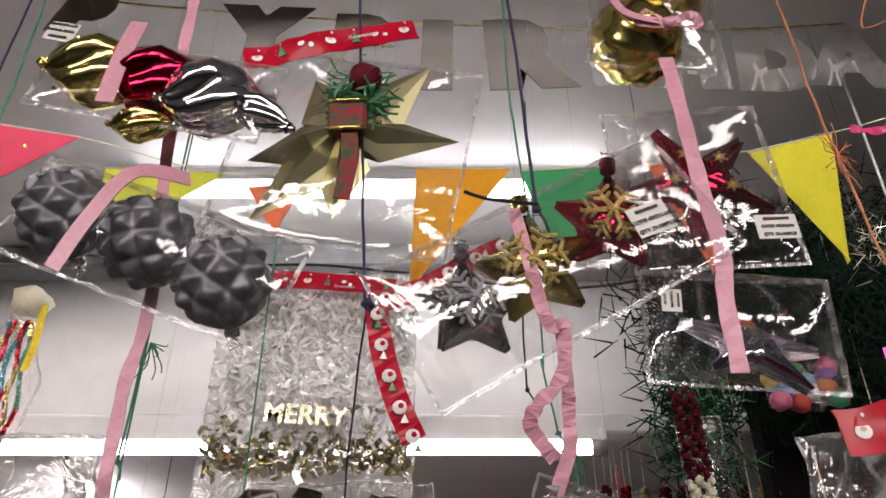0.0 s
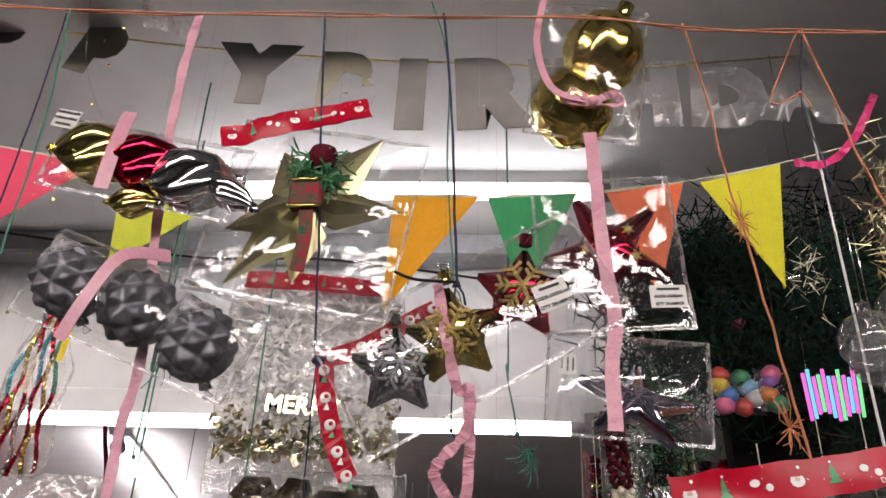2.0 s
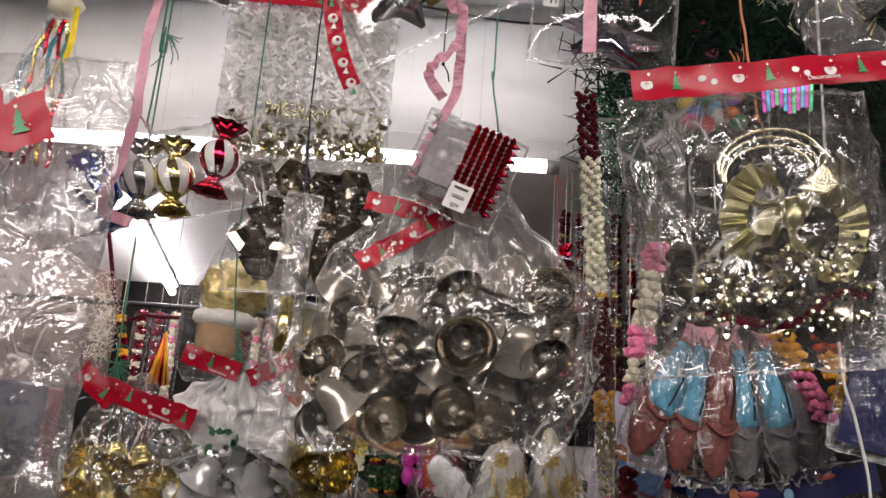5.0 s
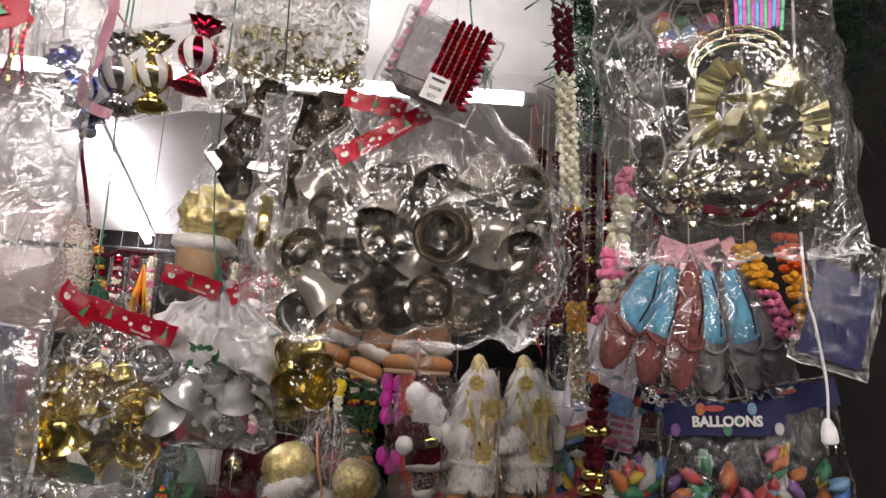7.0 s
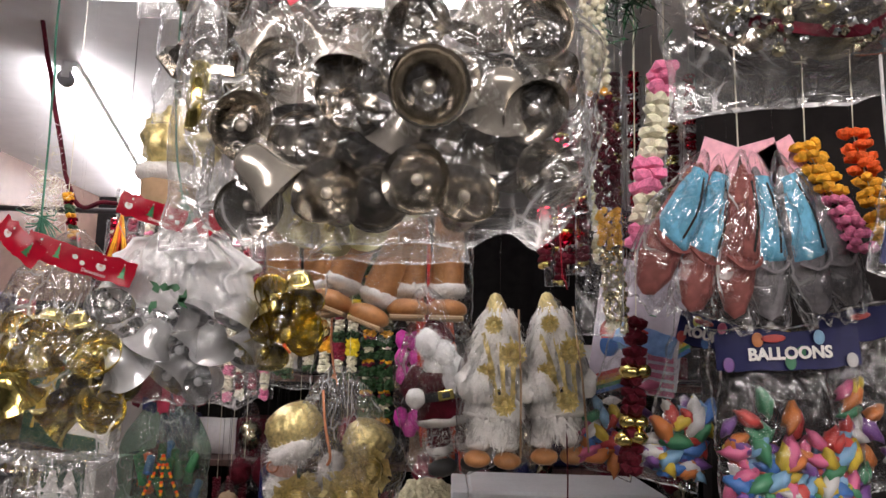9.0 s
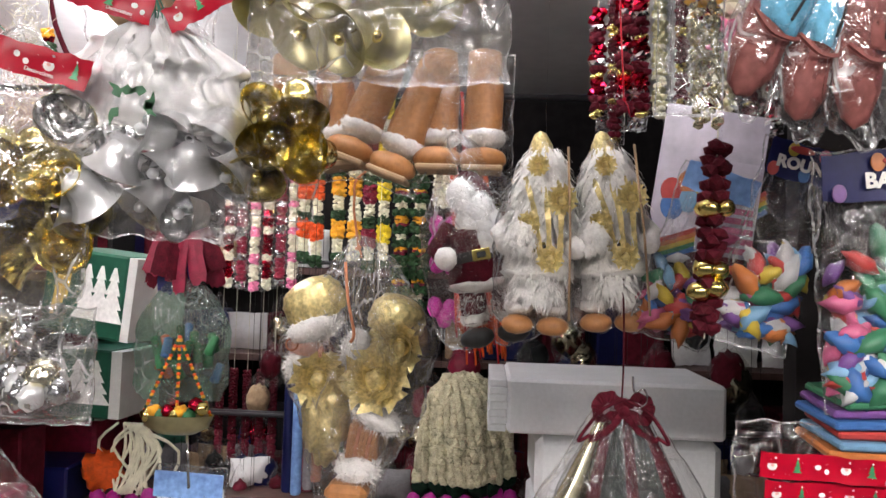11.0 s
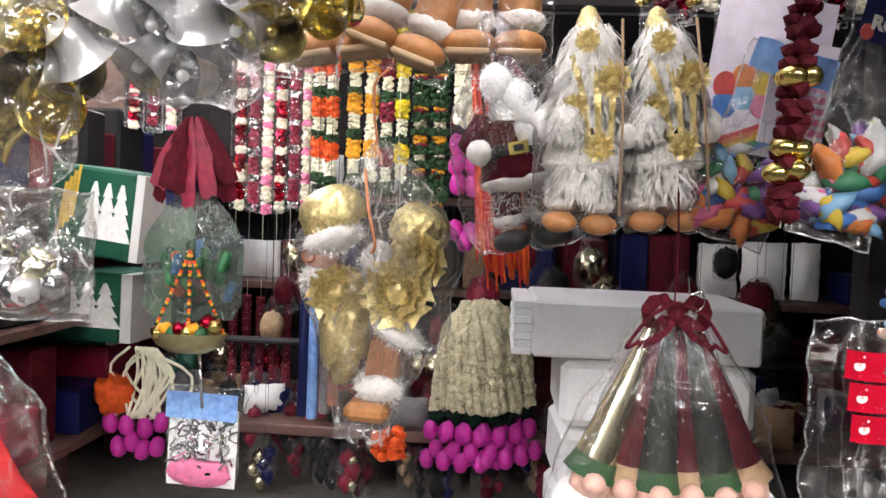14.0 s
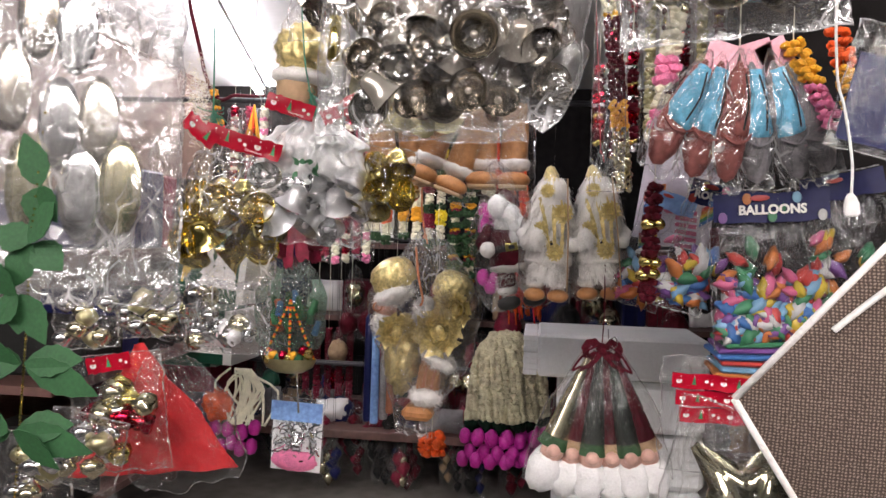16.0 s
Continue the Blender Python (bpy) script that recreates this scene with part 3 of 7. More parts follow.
slab("wall_east", (1.9, 0.45, 0.0), (2.0, 4.2, 2.5), SHADEWALL, "side wall of the shop, coloured near black for shade")
slab("wall_fascia", (-2.6, 1.55, 2.09), (2.6, 1.62, 2.56), CEIL, "white fascia board above the shop interior")
slab("trim_fascia", (-2.6, 1.50, 2.07), (2.6, 1.55, 2.11), CEIL, "pale metal trim under the fascia", "trim", 0.1)
slab("trim_ceiling", (-2.6, 1.47, 2.44), (2.6, 1.55, 2.50), BEAM, "grey steel angle under the ceiling", "trim", 0.1)
slab("trim_rail", (-2.6, 0.40, 2.44), (2.6, 0.46, 2.56), DARKSTEEL, "dark steel rail along the shop front", "rail", 0.1)
slab("wall_south", (-9, -6.2, -0.02), (9, -6.0, 3.2), CEIL, "pale plastered wall across the street")


def tube_light(a, b, r, label, glow=TUBEM):
    a, b = Vector(a), Vector(b)
    d = (b - a).normalized()
    t = thing("tube_light", label, "tube light", a)
    up = Vector((0, 0, r * 2.6))
    s = Shape().strip([up, b - a + up], r * 3.2, CEIL, r * 1.6, math.pi / 2 if abs(d.y) > 0.6 else 0.0)
    part("fixture", s, t, "white metal batten")
    part("tube", Shape().tube([d * 0.03, b - a - d * 0.03], r, glow, 12), t, "glowing white glass tube")
    for p in (Vector((0, 0, 0)), b - a):
        q = d if p.length < 0.01 else -d
        part("end_cap", Shape().tube([p, p + q * 0.03], r * 1.25, BEAM, 10), t)
        part("holder", Shape().tube([p + q * 0.012, p + q * 0.012 + up], r * 0.9, CEIL, 8), t)


tube_light((-0.62, 1.2, 2.455), (0.36, 1.2, 2.455), 0.016, "white tube light on the front ceiling, lit")
tube_light((-0.95, 1.47, 2.03), (0.32, 1.47, 2.03), 0.014, "white tube light under the fascia, lit", FASCIAM)
tube_light((-1.027, 2.176, 2.110), (-1.555, 4.211, 2.110), 0.019, "white tube light on the inner ceiling, lit", INNERM)
# Unseen fill panels, added to brighten the stock and put highlights on film.
for x in (-3.2, -1.2, 0.8, 2.8):
    t = thing("street_floodlight", "added unseen fill light panel on a steel pole, lit", "street lamp", (x, -2.7, 0.0), group="street floodlights")
    part("pole", Shape().tube([(0, 0, -0.02), (0, 0, 2.95)], 0.03, DARKSTEEL, 10), t)
    part("housing", Shape().box((1.66, 0.06, 0.56), DARKSTEEL, pose(0, 0.05, 2.75, 12), 0.1), t)
    part("panel", Shape().box((1.6, 0.01, 0.5), FILLM, pose(0, 0.09, 2.745, 12), 0.02), t, "glowing white fill panel")
HOOK = Shape().tube([(0, 0, 0), (0, 0, -0.05), (0.006, 0, -0.062), (0.014, 0, -0.05)], 0.0018, DARKSTEEL, 5).mesh("hook")
for k, x in enumerate((-0.33, -0.12, 0.02, 0.14, 0.40, 0.53)):
    h = new("wall_hook", HOOK)
    h.location = (x, 0.475, 2.475)
    tagged(h, "small steel wire hook on the rail", "hook", "hooks on the rail")
cord("copper_wire", [(-0.500, 0.500, 2.295), (-0.303, 0.500, 2.284), (-0.099, 0.500, 2.276), (0.055, 0.500, 2.274), (0.212, 0.500, 2.270), (0.334, 0.500, 2.255), (0.435, 0.500, 2.247), (0.602, 0.500, 2.247)], 0.0013, COPPER, "twisted copper wire strung along the shop front", "wire", knots=False)
cord("copper_wire", [(-0.504, 0.502, 2.303), (-0.304, 0.502, 2.282), (-0.100, 0.502, 2.284), (0.055, 0.502, 2.273), (0.212, 0.502, 2.275), (0.334, 0.502, 2.253), (0.437, 0.502, 2.254), (0.603, 0.502, 2.246)], 0.0011, COPPER, "twisted copper wire strung along the shop front", "wire", knots=False)
cord("black_cable", [(-1.039, 1.300, 2.411), (-0.533, 1.300, 2.348), (-0.253, 1.300, 2.345), (-0.084, 1.300, 2.328), (0.269, 1.300, 2.294), (0.622, 1.300, 2.364)], 0.003, BLACK, "black cable sagging under the ceiling", "cable", knots=False)
cord("black_cable", [(-0.378, 1.500, 2.403), (-0.301, 1.500, 2.449), (-0.190, 1.500, 2.436), (-0.078, 1.500, 2.378)], 0.003, BLACK, "black cable sagging under the ceiling", "cable", knots=False)

# letters of the birthday banner
banner = thing("birthday_banner", "grey foil letter banner hung below the ceiling", "banner", (0.011, 0.740, 2.430))
base = banner.matrix_basis.inverted()
for ch, p, h, roll, mat in (
    ("P", (-0.519, 0.760, 2.453), 0.075, 18, LETTERGOLD), ("Y", (-0.252, 0.750, 2.393), 0.085, 4, LETTER), ("B", (-0.111, 0.750, 2.374), 0.088, 2, LETTERGOLD),
    ("I", (-0.008, 0.740, 2.345), 0.10, 1, LETTER), ("R", (0.106, 0.740, 2.347), 0.10, -3, LETTER), ("T", (0.220, 0.750, 2.359), 0.09, -2, HAZY),
    ("H", (0.336, 0.760, 2.362), 0.09, 0, HAZY), ("D", (0.462, 0.770, 2.365), 0.09, 4, HAZY), ("A", (0.575, 0.780, 2.384), 0.09, 4, HAZY), ("P", (-0.696, 0.770, 2.492), 0.075, 10, LETTER)):
    part("letter", letters(ch, h * 1.5, mat, 0.0008, 0.014), banner, "", base @ pose(*p, 0, roll, 0))
part("cord", Shape().tube([base @ Vector(p) for p in smooth_line([(-0.764, 0.780, 2.538), (-0.398, 0.757, 2.462), (-0.118, 0.757, 2.432), (0.107, 0.757, 2.421), (0.299, 0.757, 2.412), (0.594, 0.790, 2.463)])], 0.0016, YGOLD, 5), banner)
sc = thing("foil_streamer", "curled clear foil streamer hanging from the banner", "streamer", (-0.353, 0.660, 2.411), 12)
part("film", Shape().strip(smooth_line([(-0.05, 0, 0.03), (-0.03, -0.01, 0.0), (0.02, -0.02, -0.012), (0.05, 0, -0.02)]), 0.03, FILM, 0.001, 0.9, 0.7), sc)

# felt bunting
def flag(colour, a, b, c):
    mid = (Vector(a) + Vector(b)) / 2
    t = thing("bunting_flag", "%s felt triangle flag of the bunting" % colour, "flag", mid, group="bunting flags")
    a, b, c = (Vector(p) - mid for p in (a, b, c))
    v, f, n = [], [], 6
    for side in (0.0, 0.0012):
        for j in range(n + 1):
            for i in range(n + 1):
                q = a.lerp(b, i / n).lerp(c, j / n * 0.985)
                v.append(q + Vector((0, side + 0.006 * math.sin(i * 0.9 + a.x * 40) * j / n, 0)))
    for s in (0, 1):
        for j in range(n):
            for i in range(n):
                k = s * 49 + j * 7 + i
                f.append((k, k + 1, k + 8, k + 7) if s else (k + 7, k + 8, k + 1, k))
    part("felt", Shape().add(v, f, FLAGS[colour]), t)
    part("edge_cord", Shape().tube([a, b], 0.0014, CREAM, 5), t)


flag("red", (-0.783, 0.840, 2.342), (-0.515, 0.840, 2.290), (-0.647, 0.840, 2.189))
flag("lime", (-0.472, 0.850, 2.243), (-0.302, 0.850, 2.234), (-0.470, 0.860, 2.124))
flag("coral", (-0.272, 0.860, 2.217), (-0.194, 0.860, 2.223), (-0.226, 0.860, 2.136))
flag("orange", (-0.037, 0.840, 2.235), (0.093, 0.840, 2.234), (-0.042, 0.840, 2.046))
flag("green", (0.107, 0.850, 2.238), (0.243, 0.850, 2.247), (0.159, 0.850, 2.070))
flag("coral", (0.288, 0.860, 2.258), (0.408, 0.860, 2.274), (0.356, 0.870, 2.082))
flag("yellow", (0.427, 0.840, 2.262), (0.547, 0.830, 2.290), (0.539, 0.870, 2.100))
cord("bunting_line", [(-0.785, 0.842, 2.343), (-0.518, 0.845, 2.293), (-0.305, 0.855, 2.239), (-0.038, 0.843, 2.238), (0.243, 0.853, 2.248), (0.409, 0.862, 2.276), (0.554, 0.832, 2.293), (0.710, 0.800, 2.323)], 0.0012, CREAM, "thin pale cord carrying the felt bunting", "string", knots=False)

# ---- front row: bagged baubles ----
def hung(name, label, at, roll, w, h, depth, film=None, top="flat", seed=1, yaw=0, category="ornament bag", crumple=0.004, lift=0.0, size=1.0, **k):
    """A film bag centred at a place; its parts are placed from its middle."""
    t = thing(name, label, category, at, roll, yaw)
    t.scale = (size, size, size)
    film = film or (SMOOTH if size > 1.0 else FILM)
    if film is SMOOTH:
        crumple *= 0.45
    roof = 2.5 if at[1] < 1.55 else 2.16
    inv = (pose(*at, 0, roll, yaw) @ Matrix.Scale(size, 4)).inverted()
    neck = Vector((0, 0, h / 2 - 0.004))
    eye_ = pose(*at, 0, roll, yaw) @ (neck * size)
    part("hanging_thread", Shape().tube([neck, inv @ Vector((eye_.x, eye_.y, roof))], 0.0002, FILM, 4), t, "fine clear nylon thread")
    part("film_bag", Shape().film(w, h, depth, film, top, seed, crumple, **k), t, "clear crinkled film", pose(0, 0, h / 2 + lift))
    return t


def twisted(mat, r, h):
    s = Shape()
    prof = [(0.004, h * 0.62), (r * 0.3, h * 0.56), (r * 0.75, h * 0.35), (r, 0.0), (r * 0.85, -h * 0.25), (r * 0.4, -h * 0.47), (r * 0.12, -h * 0.56), (r * 0.2, -h * 0.60), (0.001, -h * 0.66)]
    fine = []
    for k in range(len(prof) - 1):
        for i in range(3):
            t = i / 3
            fine.append((prof[k][0] * (1 - t) + prof[k + 1][0] * t, prof[k][1] * (1 - t) + prof[k + 1][1] * t))
    fine.append(prof[-1])
    s.lathe(fine, mat, None, 30, lambda a, q: 1 + 0.34 * abs(math.sin(a * 2.5)) - 0.2, 2.8)
    s.lathe([(r * 0.22, h * 0.60), (r * 0.24, h * 0.60), (r * 0.24, h * 0.72), (r * 0.1, h * 0.74)], SILVER, None, 10)
    return s.mesh("bauble")


t = hung("bauble_bag", "bag of gold, red and silver twisted baubles", (-0.254, 0.500, 2.069), 12, 0.165, 0.066, 0.03, seed=2, size=1.32)
for mat, x, z, r, ry in ((GOLD, -0.043, 0.004, 0.024, 75), (REDFOIL, 0.0, 0.002, 0.024, 80), (SILVER, 0.040, -0.003, 0.025, 70)):
    part("bauble", twisted(mat, r, 0.058), t, "shiny twisted bauble", pose(x, 0, z, 12, ry, 30))
part("bauble", twisted(SILVER, 0.012, 0.04), t, "", pose(0.075, 0.0, -0.008, 0, 110, 0))
part("bauble", twisted(GOLD, 0.012, 0.035), t, "", pose(0.0, 0.005, -0.030, 0, 80, 0))
price_label(t, (-0.074, -0.012, 0.023), 0.021, 0.017, 180, ("", "CODE GVA/AU", "QTY 2X126PCS"))
part("ribbon", Shape().strip(smooth_line([(-0.020, -0.019, 0.036), (-0.017, -0.021, 0.0), (-0.014, -0.018, -0.034)]), 0.012, PINK, 0.0008), t, "dusty pink satin ribbon")
cord("pink_tie", [(-0.374, 0.500, 2.329), (-0.348, 0.500, 2.200), (-0.300, 0.500, 2.106)], 0.0008, FILM, "thin clear hanging thread", knots=False)


def cone_bauble(r):
    """A matt artichoke bauble with rows of overlapping scales."""
    s = Shape()
    prof = [(0.001, r * 1.28), (r * 0.13, r * 1.2), (r * 0.30, r * 1.02), (r * 0.62, r * 0.80), (r * 0.90, r * 0.45), (r, 0.05 * r), (r * 0.93, -r * 0.38), (r * 0.66, -r * 0.74), (r * 0.3, -r * 0.93), (0.001, -r)]
    fine = []
    for k in range(len(prof) - 1):
        for i in range(8):
            u = i / 8
            fine.append((prof[k][0] * (1 - u) + prof[k + 1][0] * u, prof[k][1] * (1 - u) + prof[k + 1][1] * u))
    fine.append(prof[-1])

    def rib(a, q):
        u = q * 3.3
        d1 = (a * 7 / (2 * math.pi) + u) % 1.0
        d2 = (a * 7 / (2 * math.pi) - u) % 1.0
        e = min(min(d1, 1 - d1), min(d2, 1 - d2))
        return 0.83 + 0.20 * min(1.0, e * 2.7)
    s.lathe(fine[25:], PEWTER, None, 96, rib)
    s.lathe(fine[:26], GLITTER, None, 96, rib)
    s.lathe([(r * 0.16, -r * 0.98), (r * 0.17, -r * 1.16), (0.001, -r * 1.17)], SILVER, None, 10)
    s.tube([(0, 0, -r * 1.15), (r * 0.14, 0, -r * 1.34), (-r * 0.1, 0, -r * 1.4), (0, 0, -r * 1.16)], r * 0.02, SILVER, 4)
    return s.mesh("bauble")


CONE = cone_bauble(0.0335)
t = hung("bauble_bag", "bag of three matt grey glittered cone baubles", (-0.237, 0.520, 1.915), 22, 0.215, 0.085, 0.05, seed=5, size=1.16)
for x, z, ry, rx, rz in ((-0.069, 0.001, -40, 25, 0), (-0.001, 0.003, -80, 15, 0), (0.062, -0.004, -35, 25, 0)):
    part("bauble", CONE, t, "matt grey cone bauble with silver glitter", pose(x, 0, z, rx, ry, rz))
part("ribbon", Shape().strip(smooth_line([(0.010, -0.02, 0.050), (-0.014, -0.041, 0.030), (-0.021, -0.041, -0.012), (-0.024, -0.035, -0.050)]), 0.0115, PINK, 0.0008), t, "dusty pink satin ribbon")

# gold star with holly and tartan bow
t = hung("star_bag", "bag with a gold star, holly and tartan bow", (-0.086, 0.550, 2.042), 10, 0.165, 0.165, 0.03, seed=8, crumple=0.007, size=1.32)
s = Shape()
for a, l, w in ((48, 0.088, 0.026), (-4, 0.080, 0.020), (-94, 0.070, 0.020), (-130, 0.092, 0.024), (-162, 0.070, 0.020), (116, 0.058, 0.024)):
    d, e = Vector((math.cos(radians(a)), 0, math.sin(radians(a)))), Vector((-math.sin(radians(a)), 0, math.cos(radians(a))))
    ridge, groove = Vector((0, -0.016, 0)), Vector((0, -0.004, 0))
    v = [-d * 0.006 + ridge, d * 0.026 + e * w, d * 0.024 + e * w * 0.45 + groove * 1.6, d * 0.028 + ridge * 0.95, d * 0.024 - e * w * 0.45 + groove * 1.6, d * 0.026 - e * w, d * l + groove * 0.5, -d * 0.006 - ridge, d * 0.03 - ridge * 0.8]
    s.add(v, [(0, 1, 2), (0, 2, 3), (0, 3, 4), (0, 4, 5), (1, 6, 2), (2, 6, 3), (3, 6, 4), (4, 6, 5), (7, 8, 1), (8, 6, 1), (7, 5, 8), (8, 5, 6)], OLDGOLD, None, False)
part("star", s, t, "ridged antique gold star with long arms", pose(-0.004, 0, 0.006, 0, -10, 0))
s = Shape()
scatter(s, 240, HOLLY, 0.040, 0.02, 0.025, 0.014, 0.042, 0.06)
part("pine_sprig", s, t, "green pine sprig", pose(0.0, -0.018, 0.0))
part("berry", Shape().lump(0.012, MAROON, (0, 0, 0), 0.08, 2), t, "", pose(0.004, -0.022, 0.042))
s = Shape()
s.strip(smooth_line([(0, 0, 0), (0.003, -0.006, -0.035), (-0.002, -0.002, -0.066)]), 0.011, PLAID, 0.001)
s.box((0.026, 0.012, 0.024), PLAID, bevel=0.2)
part("tartan_bow", s, t, "red and green tartan ribbon bow", pose(0.0, -0.022, 0.004, 0, -12, 0))
for z in (0.012, -0.012):
    part("bow_trim", Shape().tube([(-0.013, 0, z), (0.013, 0, z)], 0.0015, GOLD, 5), t, "thin gold edging", pose(0.0, -0.029, 0.004, 0, -12, 0))
header(t, 0.125, 0.020, (-0.028, 0.006, 0.070), -24, 0, 0.004)

# red printed ribbon tied to the navy cord
rb = thing("printed_ribbon", "red printed festive ribbon tied to a navy cord", "ribbon", (-0.059, 0.550, 1.879))
base = rb.matrix_basis.inverted()
for pts, w in (([(-0.059, 0.550, 1.878), (-0.018, 0.550, 1.892), (0.018, 0.553, 1.916), (0.053, 0.556, 1.937)], 0.019), ([(-0.054, 0.550, 1.879), (-0.048, 0.547, 1.840), (-0.036, 0.546, 1.799), (-0.021, 0.550, 1.766)], 0.019)):
    line = [base @ Vector(p) for p in smooth_line(pts)]
    bandp = part("band", Shape().strip(line, w, REDPRINT, 0.0008, 0.15, 0.12), rb)
    mk = Shape()
    for i in range(3, len(line) - 1, 5):
        q = line[i] + Vector((0, -0.0035, 0))
        mk.lathe([(0.0001, 0), (0.0055, 0.0002), (0.0056, -0.0003), (0.0001, -0.0005)], WHITEPRINT, Matrix.Translation(q) @ Matrix.Rotation(math.pi / 2, 4, "X"), 9)
        mk.lathe([(0.0001, 0.0004), (0.0022, 0.0005), (0.0022, 0.0001)], REDPRINT, Matrix.Translation(q + Vector((0.001, -0.0004, 0.001))) @ Matrix.Rotation(math.pi / 2, 4, "X"), 6)
        d = (line[i + 1] - line[i]).normalized() * 0.0095
        mk.plate([(-0.003, -0.003), (0.003, -0.003), (0, 0.004)], 0.0006, GREENPRINT if i % 2 else WHITEPRINT, Matrix.Translation(q + d))
    part("festive_print", mk, bandp, kind="stuff")
part("knot", Shape().lump(0.006, NAVY, (0, 0, 0), 0.2, 2), rb)


# three stars in one bag
def star_bauble(mat, r, deco=None):
    s = Shape().star(r, r * 0.52, r * 0.36, mat)
    s.lathe([(r * 0.12, r * 0.93), (r * 0.13, r * 1.12), (0.001, r * 1.14)], mat, None, 10)
    s.tube([(0, 0, r * 1.1), (r * 0.12, 0, r * 1.25), (-r * 0.1, 0, r * 1.3), (0, 0, r * 1.1)], r * 0.02, SILVER, 4)
    if deco:
        for i in range(6):
            a = i * math.pi / 3
            s.tube([(0, -r * 0.37, 0), (r * 0.46 * math.cos(a), -r * 0.26, r * 0.46 * math.sin(a))], r * 0.045, deco, 5, 0.6)
            for u in (0.22, 0.34):
                for e in (0.4, -0.4):
                    s.tube([(r * u * math.cos(a), -r * 0.34, r * u * math.sin(a)), (r * (u + 0.13) * math.cos(a + e), -r * 0.29, r * (u + 0.13) * math.sin(a + e))], r * 0.03, deco, 4)
    return s.mesh("star")


t = hung("star_bag", "bag of silver, gold and red foil stars", (0.092, 0.530, 1.908), -30, 0.22, 0.10, 0.035, seed=11, size=1.32)
part("star", star_bauble(SILVER, 0.041, GLITTER), t, "shiny silver star", pose(-0.064, 0, -0.002, 0, 25, 15))
part("star", star_bauble(GOLD, 0.044, GOLDGLITTER), t, "shiny gold star", pose(-0.016, -0.004, 0.0, 0, 20, -10))
part("star", star_bauble(REDFOIL, 0.043, GOLDGLITTER), t, "shiny red star with gold glitter flake", pose(0.044, 0, 0.006, 0, 35, 0))
price_label(t, (0.058, -0.018, -0.012), 0.025, 0.021, 8, ("", "CODE GVD/UAV", "QTY 2X180PCS"))
ribbon("pink_ribbon", [(0.057, 0.510, 1.944), (0.066, 0.505, 1.893), (0.079, 0.510, 1.842), (0.090, 0.515, 1.842), (0.086, 0.515, 1.804), (0.066, 0.510, 1.779), (0.061, 0.510, 1.764), (0.076, 0.510, 1.741)], 0.011, PINK, "pink satin ribbon looped round a star bag", turn=0.3, swing=0.5)
ribbon("pink_ribbon", [(0.089, 0.520, 1.846), (0.090, 0.520, 1.796), (0.089, 0.520, 1.780), (0.086, 0.520, 1.747), (0.063, 0.510, 1.691), (0.053, 0.510, 1.658)], 0.010, PINK, "pink satin ribbon tied to a beaded lantern", swing=0.4)
cord("wire_tie", [(0.017, 0.490, 1.948), (0.037, 0.490, 1.940), (0.076, 0.500, 1.942)], 0.0016, BLACK, "stiff black wire tie end", "wire tie", knots=False)

# red star bag and silver star bag on the right
t = hung("star_bag", "flat bag with one large red foil star", (0.232, 0.560, 2.005), -4, 0.115, 0.135, 0.03, seed=14, size=1.32)
part("star", Shape().star(0.074, 0.024, 0.017, REDFOIL), t, "long-pointed red foil star", pose(0.0, 0, 0.0, 0, -24, 0))
for a in range(5):
    u = math.pi / 2 + a * 2 * math.pi / 5 + radians(24)
    part("snowflake", Shape().star(0.007, 0.003, 0.002, GOLDGLITTER, None, 6), t, "", pose(0.02 * math.cos(u), -0.012, 0.02 * math.sin(u)))
price_label(t, (0.036, -0.014, -0.046), 0.027, 0.018, 2, ("", "CODE GVD/JAV", "QTY 2X180PCS"))
t = hung("star_bag", "box bag with one pale iridescent silver star", (0.241, 0.560, 1.860), 4, 0.12, 0.078, 0.045, seed=16, crumple=0.002, size=1.32)
part("star", Shape().star(0.066, 0.02, 0.014, foil("iridescent_silver", (0.72, 0.70, 0.84), 0.1)), t, "pale iridescent silver star", pose(0.005, 0, -0.012, -35, 10, 0))
price_label(t, (-0.046, -0.018, 0.008), 0.015, 0.012, 90, ("", "CODE GVD", "QTY 2X"))
ribbon("pink_ribbon", [(0.216, 0.535, 2.138), (0.217, 0.530, 2.071), (0.221, 0.528, 1.992), (0.228, 0.532, 1.917), (0.222, 0.530, 1.877), (0.221, 0.530, 1.811)], 0.014, PINK, "broad pink satin ribbon holding two star bags", swing=0.15)
# gold ribbed baubles at the top
t = hung("bauble_bag", "bag of ribbed yellow gold baubles with pink bow", (0.222, 0.560, 2.245), 8, 0.10, 0.15, 0.06, seed=18, size=1.32)
RIBBED = Shape().ball(0.034, GOLD, (0, 0, 0), 1.15, 40, lambda a, q: 1 + 0.09 * abs(math.sin(a * 5))).lathe([(0.007, 0.038), (0.0075, 0.050), (0.001, 0.051)], GOLD, None, 10).mesh("bauble")
part("bauble", RIBBED, t, "ribbed shiny gold bauble", pose(0.012, 0, 0.022, 20, 20, 0))
part("bauble", RIBBED, t, "ribbed shiny gold bauble", pose(-0.010, 0.008, -0.038, -30, -25, 0))
s = Shape()
for e in (-1, 1):
    s.strip(smooth_line([(0, 0, 0), (0.016 * e, -0.004, 0.008), (0.022 * e, 0, 0.0), (0.0, -0.002, -0.002)]), 0.006, PINK, 0.0007, 0.6, 0.3)
s.lump(0.005, PINK, (0, -0.002, 0), 0.2, 2)
part("bow", s, t, "pink satin bow", pose(0.006, -0.03, -0.058))
